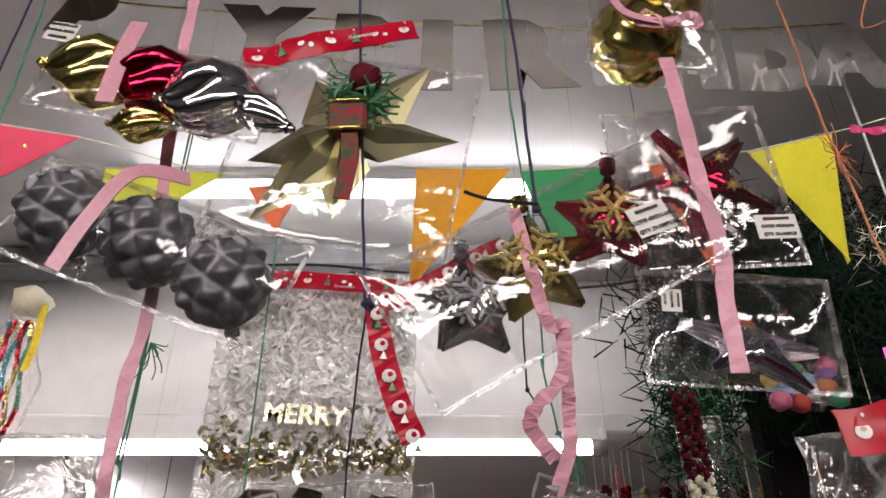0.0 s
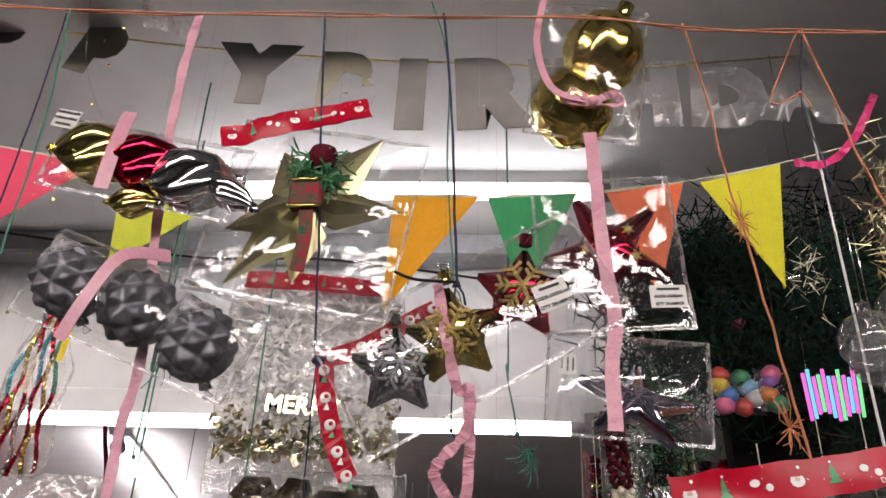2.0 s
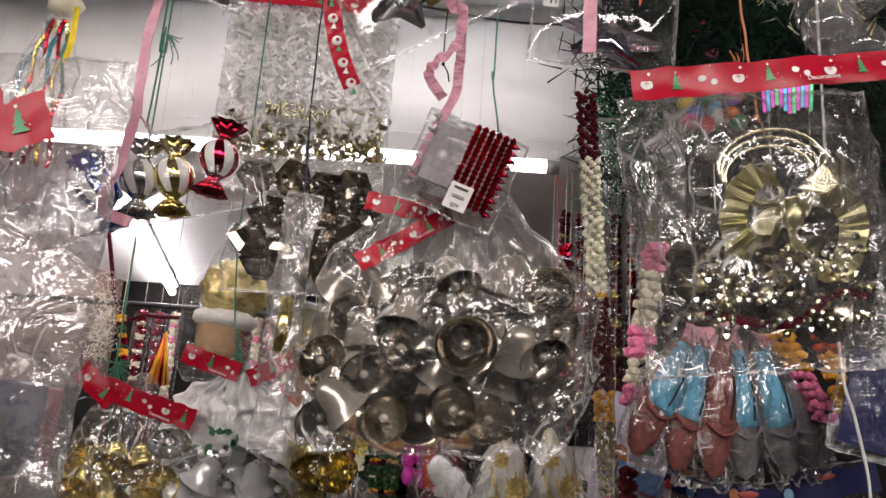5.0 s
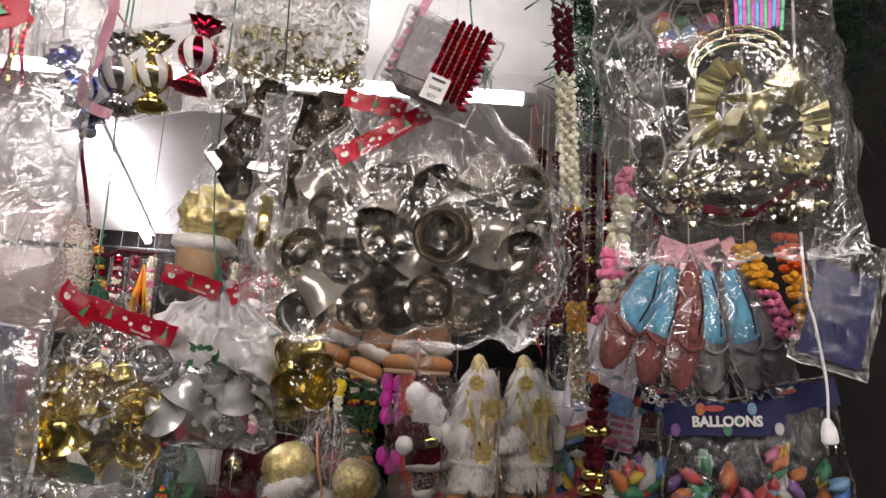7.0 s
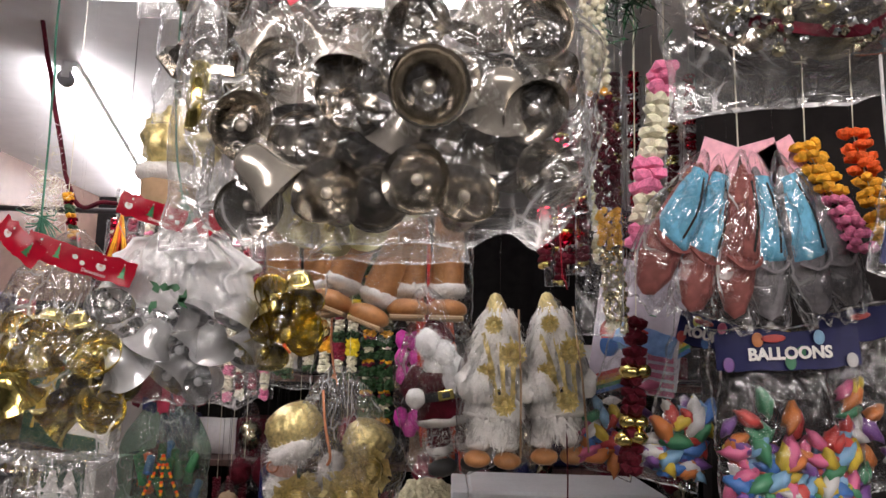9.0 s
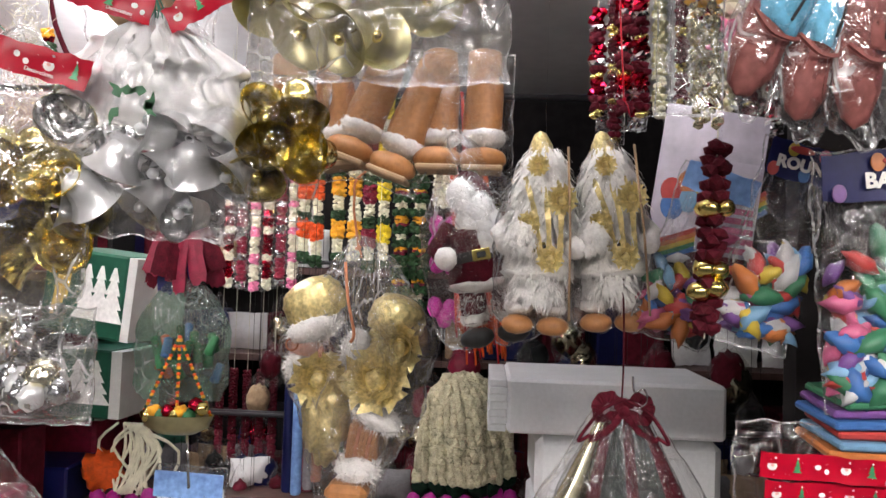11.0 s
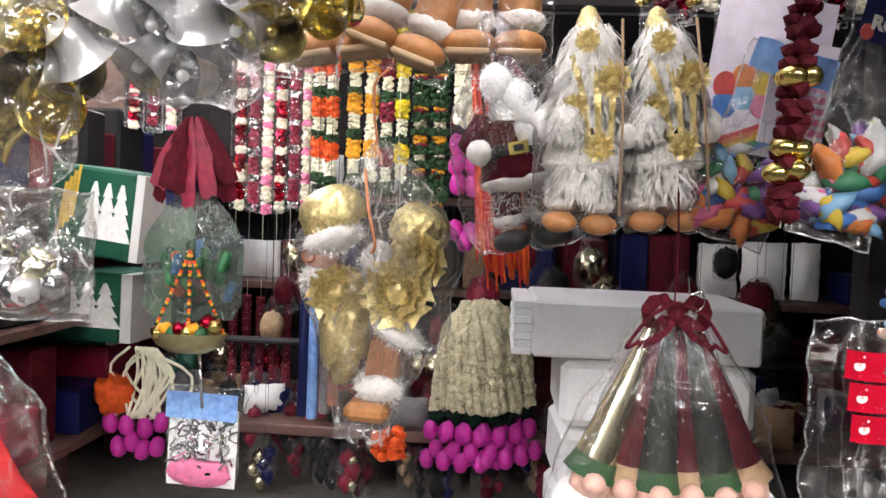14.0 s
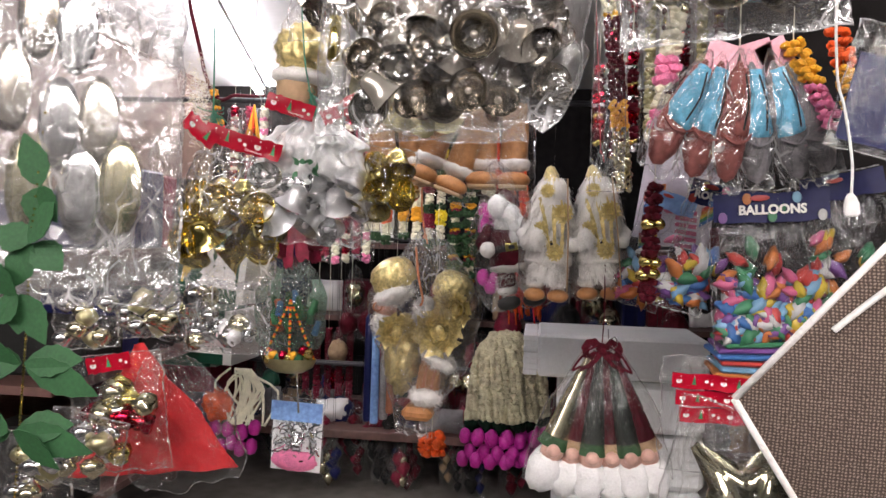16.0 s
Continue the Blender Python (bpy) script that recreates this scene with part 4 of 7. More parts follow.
part("ribbon", Shape().strip(smooth_line([(-0.045, -0.03, 0.07), (-0.048, -0.034, 0.0), (-0.03, -0.034, -0.05), (0.0, -0.032, -0.058)]), 0.006, PINK, 0.0007), t, "pink satin ribbon")

# hanging cords and ribbons of the front
G = "hanging cords"
cord("navy_cord", [(-0.085, 0.500, 2.279), (-0.079, 0.520, 2.140), (-0.072, 0.540, 2.013), (-0.063, 0.548, 1.878)], 0.0013, NAVY, "knotted navy hanging cord", group=G)
cord("navy_cord", [(-0.061, 0.548, 1.878), (-0.073, 0.600, 1.817), (-0.084, 0.660, 1.738), (-0.088, 0.700, 1.657), (-0.099, 0.720, 1.671)], 0.0009, NAVY, "thin dark hanging thread", group=G)
cord("navy_cord", [(0.053, 0.500, 2.279), (0.065, 0.505, 2.144), (0.072, 0.507, 2.010), (0.076, 0.510, 1.944)], 0.0015, NAVY, "knotted navy hanging cord", group=G)
cord("green_cord", [(0.036, 0.530, 2.326), (0.059, 0.530, 2.227), (0.061, 0.530, 2.090), (0.072, 0.530, 1.951)], 0.0010, GREENCORD, "thin green hanging cord", group=G)
cord("dark_string", [(0.073, 0.530, 1.948), (0.070, 0.600, 1.898), (0.070, 0.600, 1.843), (0.070, 0.600, 1.824)], 0.0009, BLACK, "thin dark hanging thread", group=G)
cord("green_cord", [(-0.368, 0.470, 2.259), (-0.342, 0.450, 2.100), (-0.343, 0.450, 1.962), (-0.344, 0.450, 1.883)], 0.0012, GREENCORD, "thin green hanging cord", group=G)
cord("navy_cord", [(-0.378, 0.480, 2.264), (-0.363, 0.460, 2.115), (-0.367, 0.460, 2.021), (-0.371, 0.460, 1.932)], 0.0010, NAVY, "thin navy hanging cord", group=G)
ribbon("pink_ribbon", [(-0.243, 0.520, 2.299), (-0.250, 0.525, 2.222), (-0.251, 0.530, 2.132), (-0.250, 0.545, 2.027), (-0.238, 0.550, 1.881), (-0.246, 0.555, 1.798), (-0.243, 0.555, 1.723)], 0.011, PINK, "long pink satin hanging ribbon", swing=0.25)
ribbon("pink_ribbon", [(-0.242, 0.553, 1.722), (-0.238, 0.525, 1.657), (-0.244, 0.520, 1.611), (-0.218, 0.530, 1.599)], 0.011, PINK, "pink satin ribbon holding a candy bag", swing=0.25)
cord("pink_tie", [(-0.242, 0.556, 1.724), (-0.236, 0.570, 1.715), (-0.223, 0.575, 1.703)], 0.0012, PINK, "thin pink satin tie of a ribbon", group=G, knots=False)
for pts, w in (([(0.327, 0.520, 2.280), (0.354, 0.550, 2.188), (0.369, 0.570, 2.097), (0.383, 0.580, 2.034)], 0.0013), ([(0.383, 0.580, 2.034), (0.396, 0.590, 1.955), (0.407, 0.600, 1.899), (0.417, 0.610, 1.845), (0.427, 0.620, 1.794)], 0.0015),
               ([(0.458, 0.520, 2.272), (0.494, 0.550, 2.196), (0.521, 0.570, 2.113), (0.554, 0.580, 2.036)], 0.0014), ([(0.458, 0.520, 2.272), (0.428, 0.530, 2.211), (0.415, 0.530, 2.173), (0.448, 0.530, 2.188)], 0.0011)):
    cord("orange_twine", pts, w, TWINE, "rough orange raffia twine", group=G, wob=0.002)
s = Shape()
for i in range(26):
    a = random.uniform(0, 6.28)
    q = Vector((0.012 * math.cos(a), random.uniform(-0.01, 0.01), random.uniform(-0.03, 0.035)))
    s.tube([(0, 0, 0), q * 0.6, q + Vector((random.gauss(0, 0.004), 0, random.gauss(0, 0.004)))], 0.0006, TWINE, 4)
solid("raffia_knot", s, "frayed orange raffia knot", "knot", (0.379, 0.578, 2.053))
solid("raffia_knot", s, "frayed orange raffia knot", "knot", (0.403, 0.600, 1.834))
cord("navy_cord", [(0.464, 0.530, 2.273), (0.452, 0.540, 2.173), (0.467, 0.550, 2.121), (0.468, 0.550, 2.085)], 0.0009, NAVY, "thin navy hanging cord", group=G)
for pts in ([(-0.386, 0.900, 1.999), (-0.382, 0.900, 2.009), (-0.386, 0.900, 1.846)], [(0.142, 1.000, 2.043), (0.139, 1.000, 2.018), (0.155, 1.000, 1.912)], [(-0.457, 1.080, 1.824), (-0.452, 1.080, 1.693), (-0.449, 1.080, 1.468)], [(-0.282, 1.100, 1.749), (-0.256, 1.100, 1.514)]):
    cord("green_cord", [(pts[0][0], pts[0][1], 2.5), *pts], 0.0016, GREENCORD, "thin green hanging cord", group=G)
for p, n in (((-0.377, 0.900, 1.990), 12), ((0.169, 1.000, 1.880), 26), ((-0.450, 1.080, 1.488), 30), ((-0.258, 1.100, 1.528), 20)):
    s = Shape()
    for i in range(n):
        q = Vector((random.gauss(0, 0.014), random.gauss(0, 0.01), random.uniform(-0.05, 0.02)))
        s.tube(smooth_line([(0, 0, 0.01), q * 0.6 + Vector((0.006, 0, 0)), q], 3), 0.0009, GREENCORD, 4)
    solid("cord_tangle", s, "tangled frayed end of green cord", "string", p, kind="stuff")
cord("red_string", [(0.308, 1.300, 1.907), (0.295, 1.300, 1.918), (0.323, 1.300, 1.457)], 0.0012, REDPRINT, "thin red hanging cord", group=G)

# ---- middle row: bags of bells, candy, bows and shoes ----
def at_local(ob, p):
    return ob.matrix_basis.inverted() @ Vector(p)


def bells(t, mesh, n, w, h, depth, seed, label="", face=0.6, mid=(0, 0, 0)):
    """Bells heaped in a bag, many of them showing their mouths."""
    rnd = random.Random(seed)
    cols = max(2, round(math.sqrt(n * w / h)))
    rows = math.ceil(n / cols)
    for k in range(n):
        i, j = k % cols, k // cols
        x = ((i + 0.5 + 0.35 * (j % 2) - 0.17) / cols - 0.5) * w + rnd.gauss(0, w * 0.02)
        z = (0.5 - (j + 0.5) / rows) * h + rnd.gauss(0, h * 0.03)
        y = rnd.uniform(-0.5, 0.35) * depth
        turn = facing(rnd.uniform(-45, 45), rnd.uniform(-30, 55)) if rnd.random() < face else Euler((rnd.uniform(-0.9, 0.9), rnd.uniform(-0.9, 0.9), 0)).to_matrix().to_4x4()
        part("bell", mesh, t, label, Matrix.Translation((mid[0] + x, mid[1] + y, mid[2] + z)) @ turn)


# tinsel bag with pale gold greeting letters
W = 0.332
t = hung("tinsel_bag", "bag of crinkled silver tinsel with red header", (-0.211, 1.160, 2.041), 0, W, 0.411, 0.04, HAZY, seed=21, crumple=0.008)
s = Shape()
scatter(s, 6500, SILVERBAG, W * 0.86, 0.03, 0.25, 0.024, 0.16, 0.13)
part("tinsel", s, t, "crinkled white silver tinsel", kind="stuff")
s = Shape()
scatter(s, 500, PALEGOLD, W * 0.92, 0.03, 0.09, 0.02, -0.05, 0.25)
part("crumpled_foil", s, t, "crumpled pale gold foil", kind="stuff")
part("writing", letters("MERRY", 0.042, PALEGOLD, 0.0006, 0.001), t, "pale gold greeting letters", pose(0.0, -0.035, -0.062, 0, 4, 0))
header(t, W * 0.8, 0.034, (0.0, -0.004, 0.411 / 2 - 0.035), 4, 0, 0.006)
# bag of dark hexagonal bells
HEX = Shape().lathe([(0.012, 0.035), (0.022, 0.028), (0.026, 0.010), (0.036, 0.0), (0.037, -0.003), (0.034, -0.001), (0.024, 0.012), (0.018, 0.025), (0.001, 0.03)], BRONZE, None, 6, smooth=False).mesh("bell")
t = hung("bell_bag", "bag of smoky bronze hexagonal bells", (-0.147, 1.020, 1.736), 0, 0.269, 0.232, 0.09, FILM, seed=23, crumple=0.010)
bells(t, HEX, 16, 0.218, 0.185, 0.07, 3, "smoky bronze hexagonal bell", 0.8)
# candy baubles
t = hung("candy_bag", "bag of blue, silver, gold and red candy baubles", (-0.206, 0.560, 1.659), -14, 0.20, 0.10, 0.05, seed=25)


def candy(a, b):
    """A striped round sweet with its wrapper flared at both ends, in one skin."""
    s, r = Shape(), 0.021
    body = [(r * math.sin(math.pi * k / 12), r * math.cos(math.pi * k / 12)) for k in range(2, 11)]
    flare = [(0.013, 1.75), (0.018, 1.85), (0.009, 1.3), (0.005, 1.08)]
    prof = [(q, r * z) for q, z in flare] + body + [(q, -r * z) for q, z in reversed(flare)]
    s.lathe(prof, a, None, 36, lambda an, q: 1 + (0.16 * math.sin(an * 9) if q < 0.2 or q > 0.8 else 0.0), 1.1)
    k = s.slot(b)
    for i in range(len(s.mi)):
        if 4 <= i // 36 <= 11 and (i % 36) // 3 % 2:
            s.mi[i] = k
    return s.mesh("candy")


for a, b, x, z, ry in ((BLUEFOIL, PAPER, -0.068, -0.006, -15), (SILVER, PAPER, -0.024, 0.0, 12), (GOLD, PAPER, 0.010, -0.004, 10), (REDFOIL, PAPER, 0.058, 0.008, 22)):
    part("candy", candy(a, b), t, "striped foil candy bauble", pose(x, 0, z, 0, ry, 0))
# beaded lantern with printed tag
LW, LH = 0.104, 0.099
t = hung("beaded_lantern", "bag with a square red beaded glitter lantern", (0.098, 0.520, 1.672), 20, LW, LH, 0.055, FILM, seed=27, category="ornament")
part("core", Shape().box((LW * 0.70, 0.04, LH * 0.78), GLITTER, None, 0.2), t, "grey glittered block")
part("picture", Shape().box((LW * 0.30, 0.002, LH * 0.6), GREYSUEDE, bevel=0), t, "", pose(-LW * 0.16, -0.0215, 0))
s = Shape()
for i in range(6):
    for j in range(15):
        x, z = LW * (0.02 + 0.068 * i), LH * (0.38 - 0.054 * j)
        s.lathe([(0.0001, 0.006), (0.0028, 0.002), (0.0034, -0.001), (0.002, -0.004)], REDFOIL, pose(x, -0.0225 - 0.001 * (i % 2), z, 70, 0, 0), 6)
for j in range(16):
    for e in (-1, 1):
        s.lathe([(0.0001, 0.009), (0.003, 0.003), (0.0035, 0)], REDFOIL if e > 0 else GLITTER, pose(e * LW * 0.36, -0.012 + 0.008 * (j % 3), LH * (0.38 - 0.05 * j), 0, 90 * e, 0), 6)
part("beading", s, t, "rows of pointed red beads", kind="stuff")
price_label(t, (0.012, -0.030, -LH * 0.36), 0.022, 0.026, 0, ("", "CODE", "QTY"))
# big clear bag of smoky silver bells
BW, BH = 0.295, 0.227
t = hung("bell_bag", "large clear bag of smoky silver bells", (0.094, 0.600, 1.550), 0, BW * 1.04, BH * 1.34, 0.12, CLOUDY, "gather", 29, crumple=0.012, nx=44, ny=36)
SB = bell_mesh(0.0265, 0.042, CHROME, BRONZE, CHROME)
bells(t, SB, 38, BW * 0.84, BH * 0.72, 0.075, 5, "smoky silver bell", 0.62, (0, 0, -BH * 0.23))
BIG = bell_mesh(0.029, 0.05, CHROME, BRONZE, CHROME)
part("bell", BIG, t, "large smoky silver bell", Matrix.Translation(at_local(t, (0.114, 0.535, 1.503))) @ facing(5, 20))
header(t, BW * 0.36, 0.020, (-BW * 0.16, -0.01, BH * 0.26), -32, 0, 0.003)
header(t, BW * 0.22, 0.020, (-BW * 0.20, 0.0, BH * 0.42), 8, 0, 0.003, False)
# narrow film sleeve edge-on
t = hung("film_sleeve", "narrow clear film sleeve with a gold cracker", (-0.078, 0.620, 1.531), 2, 0.037, 0.276, 0.03, HAZY, seed=31, crumple=0.008)
part("cracker", Shape().lathe([(0.004, 0.03), (0.008, 0.028), (0.0085, -0.028), (0.004, -0.03)], GOLD, None, 12), t, "gold foil tube", pose(0, 0, -0.01))
# gold round ornament with fur collar
t = hung("gnome_bag", "bag with a gold foil gnome head and fur collar", (-0.323, 1.250, 1.630), 4, 0.183, 0.291, 0.08, FILM, "gather", 33, crumple=0.008)
part("head", Shape().crumpled(0.060, YGOLD, (0, 0, 0), 1.0, 0.35), t, "crinkled yellow gold foil ball", pose(0.0, 0, 0.03))
part("collar", Shape().lump(0.062, FUR, (0, 0, 0), 0.06, 3, 0.35), t, "white plush collar", pose(-0.005, 0, -0.03))
part("body", Shape().lathe([(0.045, 0.0), (0.042, -0.05), (0.03, -0.06), (0.001, -0.061)], CARDBROWN, None, 14), t, "brown body", pose(-0.01, 0, -0.04))
# long bead garland in a sleeve
top, bot = Vector((0.264, 0.800, 1.881)), Vector((0.339, 0.950, 1.357))
t = thing("bead_garland", "long maroon and cream bead garland in clear sleeve", "garland", (top + bot) / 2)
L = (top - bot).length
s1, s2 = Shape(), Shape()
rnd = random.Random(4)
for k in range(int(L / 0.006)):
    z = L / 2 - k * 0.006
    u = k * 0.006 / L
    mat = CREAM if 0.16 < u < 0.48 else (MAROON if (u < 0.16 or 0.5 < u < 0.72) else (AMBER if u < 0.8 else PALEGOLD))
    for a in range(4):
        th = a * 1.57 + k * 0.6
        (s1 if mat is CREAM else s2).lump(0.0040 + rnd.random() * 0.002, mat, (0.011 * math.cos(th) + (top.x - bot.x) * (0.5 - u), 0.010 * math.sin(th) + (top.y - bot.y) * (0.5 - u), z), 0.2, 1)
part("cream_beading", s1, t, "cream pearl beads", kind="stuff")
part("maroon_beading", s2, t, "maroon and amber beads", kind="stuff")
part("sleeve", Shape().film(0.054, L, 0.04, FILM, "flat", 35, 0.004, 8, 40), t, "clear crinkled sleeve", pose(0, 0, L / 2))
part("hanging_thread", Shape().tube([at_local(t, top), at_local(t, (top.x, top.y, 2.5))], 0.0006, BLACK, 4), t)
# large bag with gold bows and bells
GW, GH = 0.253, 0.280
t = hung("bow_bag", "large clear bag of gold bows and glittered bells", (0.391, 0.530, 1.638), -6, GW, GH, 0.12, CLOUDY, seed=37, crumple=0.014, nx=30, ny=30)
header(t, GW * 1.02, 0.030, (0.0, -0.03, GH * 0.46), -3, 0, 0.004)
s = Shape()
for e in (-1, 1):
    e *= 1.0 if e > 0 else 0.72
    loop = [(0, 0, 0), (0.045 * e, -0.008, 0.030), (0.082 * e, -0.004, 0.018), (0.086 * e, 0, -0.022), (0.055 * e, -0.006, -0.040), (0, 0, -0.008)]
    s.strip(smooth_line(loop, 8), 0.030, OLDGOLD, 0.001, 0.9, 0.25)
s.lump(0.012, OLDGOLD, (0, -0.012, 0), 0.15, 2, 1.3)
part("bow", s, t, "broad antique gold ribbon bow", pose(0.012, -0.030, 0.000, 12, 14, 18) @ Matrix.Diagonal((0.86, 0.8, 1.0, 1)))
for k in range(3):
    ring = [(0.052 * math.cos(a) * (1 - 0.08 * k), -0.02 + 0.004 * k, 0.036 * math.sin(a) * (1 - 0.08 * k)) for a in [i * math.pi / 16 for i in range(33)]]
    cordm = Shape().tube(ring, 0.0022, PALEGOLD, 6)
    part("gold_cord", cordm, t, "twisted gold cord loop", pose(0.01, 0, 0.055 - 0.004 * k, 0, -8, 0))
FB = bell_mesh(0.042, 0.05, OLDGOLD, BRONZE, PALEGOLD)
FD = bell_mesh(0.040, 0.05, BRONZE, BRONZE, OLDGOLD)
# Bells below z -0.045 take the darker BRONZE, so the heap darkens downward.
for x, z, dx, dz in ((-0.045, -0.025, -25, 38), (0.035, -0.02, 20, 45), (0.07, -0.04, 40, 20), (-0.06, -0.055, 15, 10), (0.0, -0.065, 0, 20), (0.055, -0.075, 30, 5)):
    part("bell", FB if z > -0.045 else FD, t, "antique gold bell" if z > -0.045 else "darker bronze bell in the bag's lower half", Matrix.Translation((x, 0.005, z)) @ facing(dx, dz))
s = Shape()
for k in range(150):
    r = random.Random(k)
    s.lump(0.0028 + r.random() * 0.002, PALEGOLD if k % 3 else SILVER, (r.uniform(-0.085, 0.085), -0.028 + r.uniform(-0.008, 0.01), -0.035 - (k % 4) * 0.021 + r.gauss(0, 0.004)), 0.1, 1)
part("beading", s, t, "rows of gold and silver beads", kind="stuff")
for z in (-0.085,):
    part("maroon_ribbon", Shape().strip(smooth_line([(-0.07, -0.02, z), (0.0, -0.026, z - 0.015), (0.05, -0.022, z + 0.012), (0.085, -0.012, z + 0.01)]), 0.008, MAROON, 0.001, 0.4, 0.4), t, "maroon ribbon")
s = Shape()
for i in range(40):
    a = -0.25 + 0.9 * i / 40
    s.tube([(0, 0, 0), (0.055 * math.cos(a), -0.003, 0.055 * math.sin(a))], 0.0010, PALEGOLD, 4)
part("fringe", s, t, "fan of gold fringe", pose(0.03, -0.024, 0.03))

# shoes in film
t = thing("shoe_bundle", "hanging bundle of bagged blue felt baby shoes", "shoes", (0.560, 1.130, 1.607))
for k, (x, rz, a, b) in enumerate(((-0.075, 30, LBLUE, RUST), (-0.040, 16, LBLUE, RUST), (-0.004, 6, RUST, RUST), (0.022, -6, LBLUE, GREYSUEDE), (0.062, -20, LBLUE, GREYSUEDE), (0.095, -30, GREYSUEDE, GREYSUEDE))):
    sh = Shape()
    prof = [(0.003, 0.0), (0.014, -0.02), (0.022, -0.06), (0.026, -0.10), (0.024, -0.14), (0.014, -0.165), (0.001, -0.172)]
    wob = lambda an, q, k=k: 1 + 0.22 * noise.noise((math.cos(an) * 1.5 + k * 5, math.sin(an) * 1.5, q * 4))
    sh.lathe(prof, b, Matrix.Diagonal((1.0, 0.55, 1, 1)), 16, wob)
    sh.lathe([(0.012, -0.012), (0.020, -0.045), (0.026, -0.085), (0.0255, -0.105), (0.020, -0.108)], a, Matrix.Translation((0.002, -0.004, 0)) @ Matrix.Diagonal((0.95, 0.58, 1, 1)), 16, wob)
    sh.strip(smooth_line([(-0.026, -0.012, -0.108), (-0.008, -0.021, -0.120), (0.012, -0.021, -0.114), (0.027, -0.010, -0.100)]), 0.003, b, 0.003)
    sh.strip(smooth_line([(0.004, -0.012, -0.02), (0.010, -0.019, -0.06), (0.006, -0.021, -0.10)]), 0.0025, INK, 0.001)
    top_ = part("shoe", sh, t, "felt shoe with darker sole", pose(x * 0.7, -0.02 + 0.008 * (k % 2), 0.0, 0, rz, 20))
    part("film_bag", Shape().film(0.070, 0.20, 0.05, CRISP, "gather", 40 + k, 0.007, 14, 20), top_, "clear crinkled film", pose(0, 0, 0.018))
for x, rz in ((-0.03, 20), (0.02, -12), (0.045, -25)):
    part("pink_card", Shape().plate([(-0.022, 0.015), (0.024, 0.018), (0.03, -0.035), (-0.02, -0.04)], 0.001, LPINK), t, "pink backing card", pose(x, -0.012, 0.012, 0, rz, 0))
part("cord", Shape().tube([(0, 0, 0.02), (0.0, 0.01, 0.25)], 0.001, CREAM, 4), t)
t.scale = (1.2, 1.2, 1.32)

# bags hanging from the inner row, left
PEARL = material("pearly_silver_plastic", (0.78, 0.79, 0.80), 0.28, 0.45, 0.3, 60, 0.08)
SH = bell_mesh(0.034, 0.045, PEARL, SILVER, PEARL)
t = hung("bell_bag", "bag of shiny silver bells with red header", (-0.256, 1.120, 1.380), 4, 0.254, 0.270, 0.11, CLOUDY, "gather", 45, crumple=0.010, nx=22, ny=22)
bells(t, SH, 14, 0.21, 0.13, 0.07, 8, "shiny silver bell", 0.55, (0, 0, -0.065))
header(t, 0.10, 0.032, (-0.045, -0.01, 0.125), 12, 0, 0.005)
header(t, 0.085, 0.030, (0.055, -0.005, 0.13), -32, 0, 0.004, False)
part("foil_sheet", Shape().film(0.215, 0.135, 0.085, SILVERBAG, "gather", 46, 0.022, 44, 30), t, "crinkled white silver foil", pose(0, -0.006, 0.125))
s = Shape()
for a in range(6):
    s.plate([(0, 0), (0.008, 0.006), (0.012, 0.002), (0.022, 0.004), (0.014, -0.004), (0.006, -0.006)], 0.001, HOLLY, pose((a % 2) * 0.03 - 0.01, -0.065, 0.02 - 0.01 * (a % 3), 0, a * 60, 0))
part("holly_print", s, t, "green printed holly leaves")
GB = bell_mesh(0.036, 0.05, GOLD, GOLD, GOLD)
for at, roll, n, w, h, sd in (((-0.420, 1.100, 1.318), 6, 14, 0.232, 0.335, 11),):
    t = hung("bell_bag", "bag of shiny yellow gold bells with red header", at, roll, w, h, 0.12, CLOUDY, "gather", 47, crumple=0.010, nx=22, ny=22)
    bells(t, GB, n, w * 0.8, h * 0.5, 0.08, sd, "shiny yellow gold bell", 0.6, (0.01, 0, -h * 0.18))
    header(t, 0.16, 0.035, (0.03, -0.012, h * 0.36), 10, 0, 0.006)
    header(t, 0.08, 0.035, (-0.06, -0.01, h * 0.40), 32, 0, 0.006, False)
t = hung("bell_bag", "bag of crumpled silver trinkets", (-0.483, 1.250, 1.070), 0, 0.20, 0.16, 0.09, CLOUDY, seed=48, crumple=0.010)
for k in range(16):
    rr = random.Random(k + 300)
    part("trinket", Shape().crumpled(rr.uniform(0.016, 0.026), (SILVER, PEARL, SILVER, PALEGOLD)[k % 4], (k * 0.1, 0, 0), rr.uniform(0.8, 1.4), 0.3, 2.0, 3), t, "crumpled silver trinket", pose(rr.uniform(-0.075, 0.075) - k * 0.1, rr.uniform(-0.02, 0.02), rr.uniform(-0.06, 0.05)))
t = hung("bell_bag", "small bag of gold trumpets and bells", (-0.102, 1.120, 1.352), 6, 0.10, 0.17, 0.07, FILM, seed=49, crumple=0.008)
bells(t, GB, 5, 0.07, 0.13, 0.05, 15, "gold trumpet bell", 0.7)
t = hung("bell_bag", "bag of large olive gold bells", (-0.021, 1.300, 1.564), 0, 0.375, 0.183, 0.12, HAZY, seed=50, crumple=0.012)
OG = bell_mesh(0.052, 0.06, OLDGOLD, OLDGOLD, GOLD)
bells(t, OG, 8, 0.349, 0.131, 0.07, 17, "large olive gold bell", 0.8)

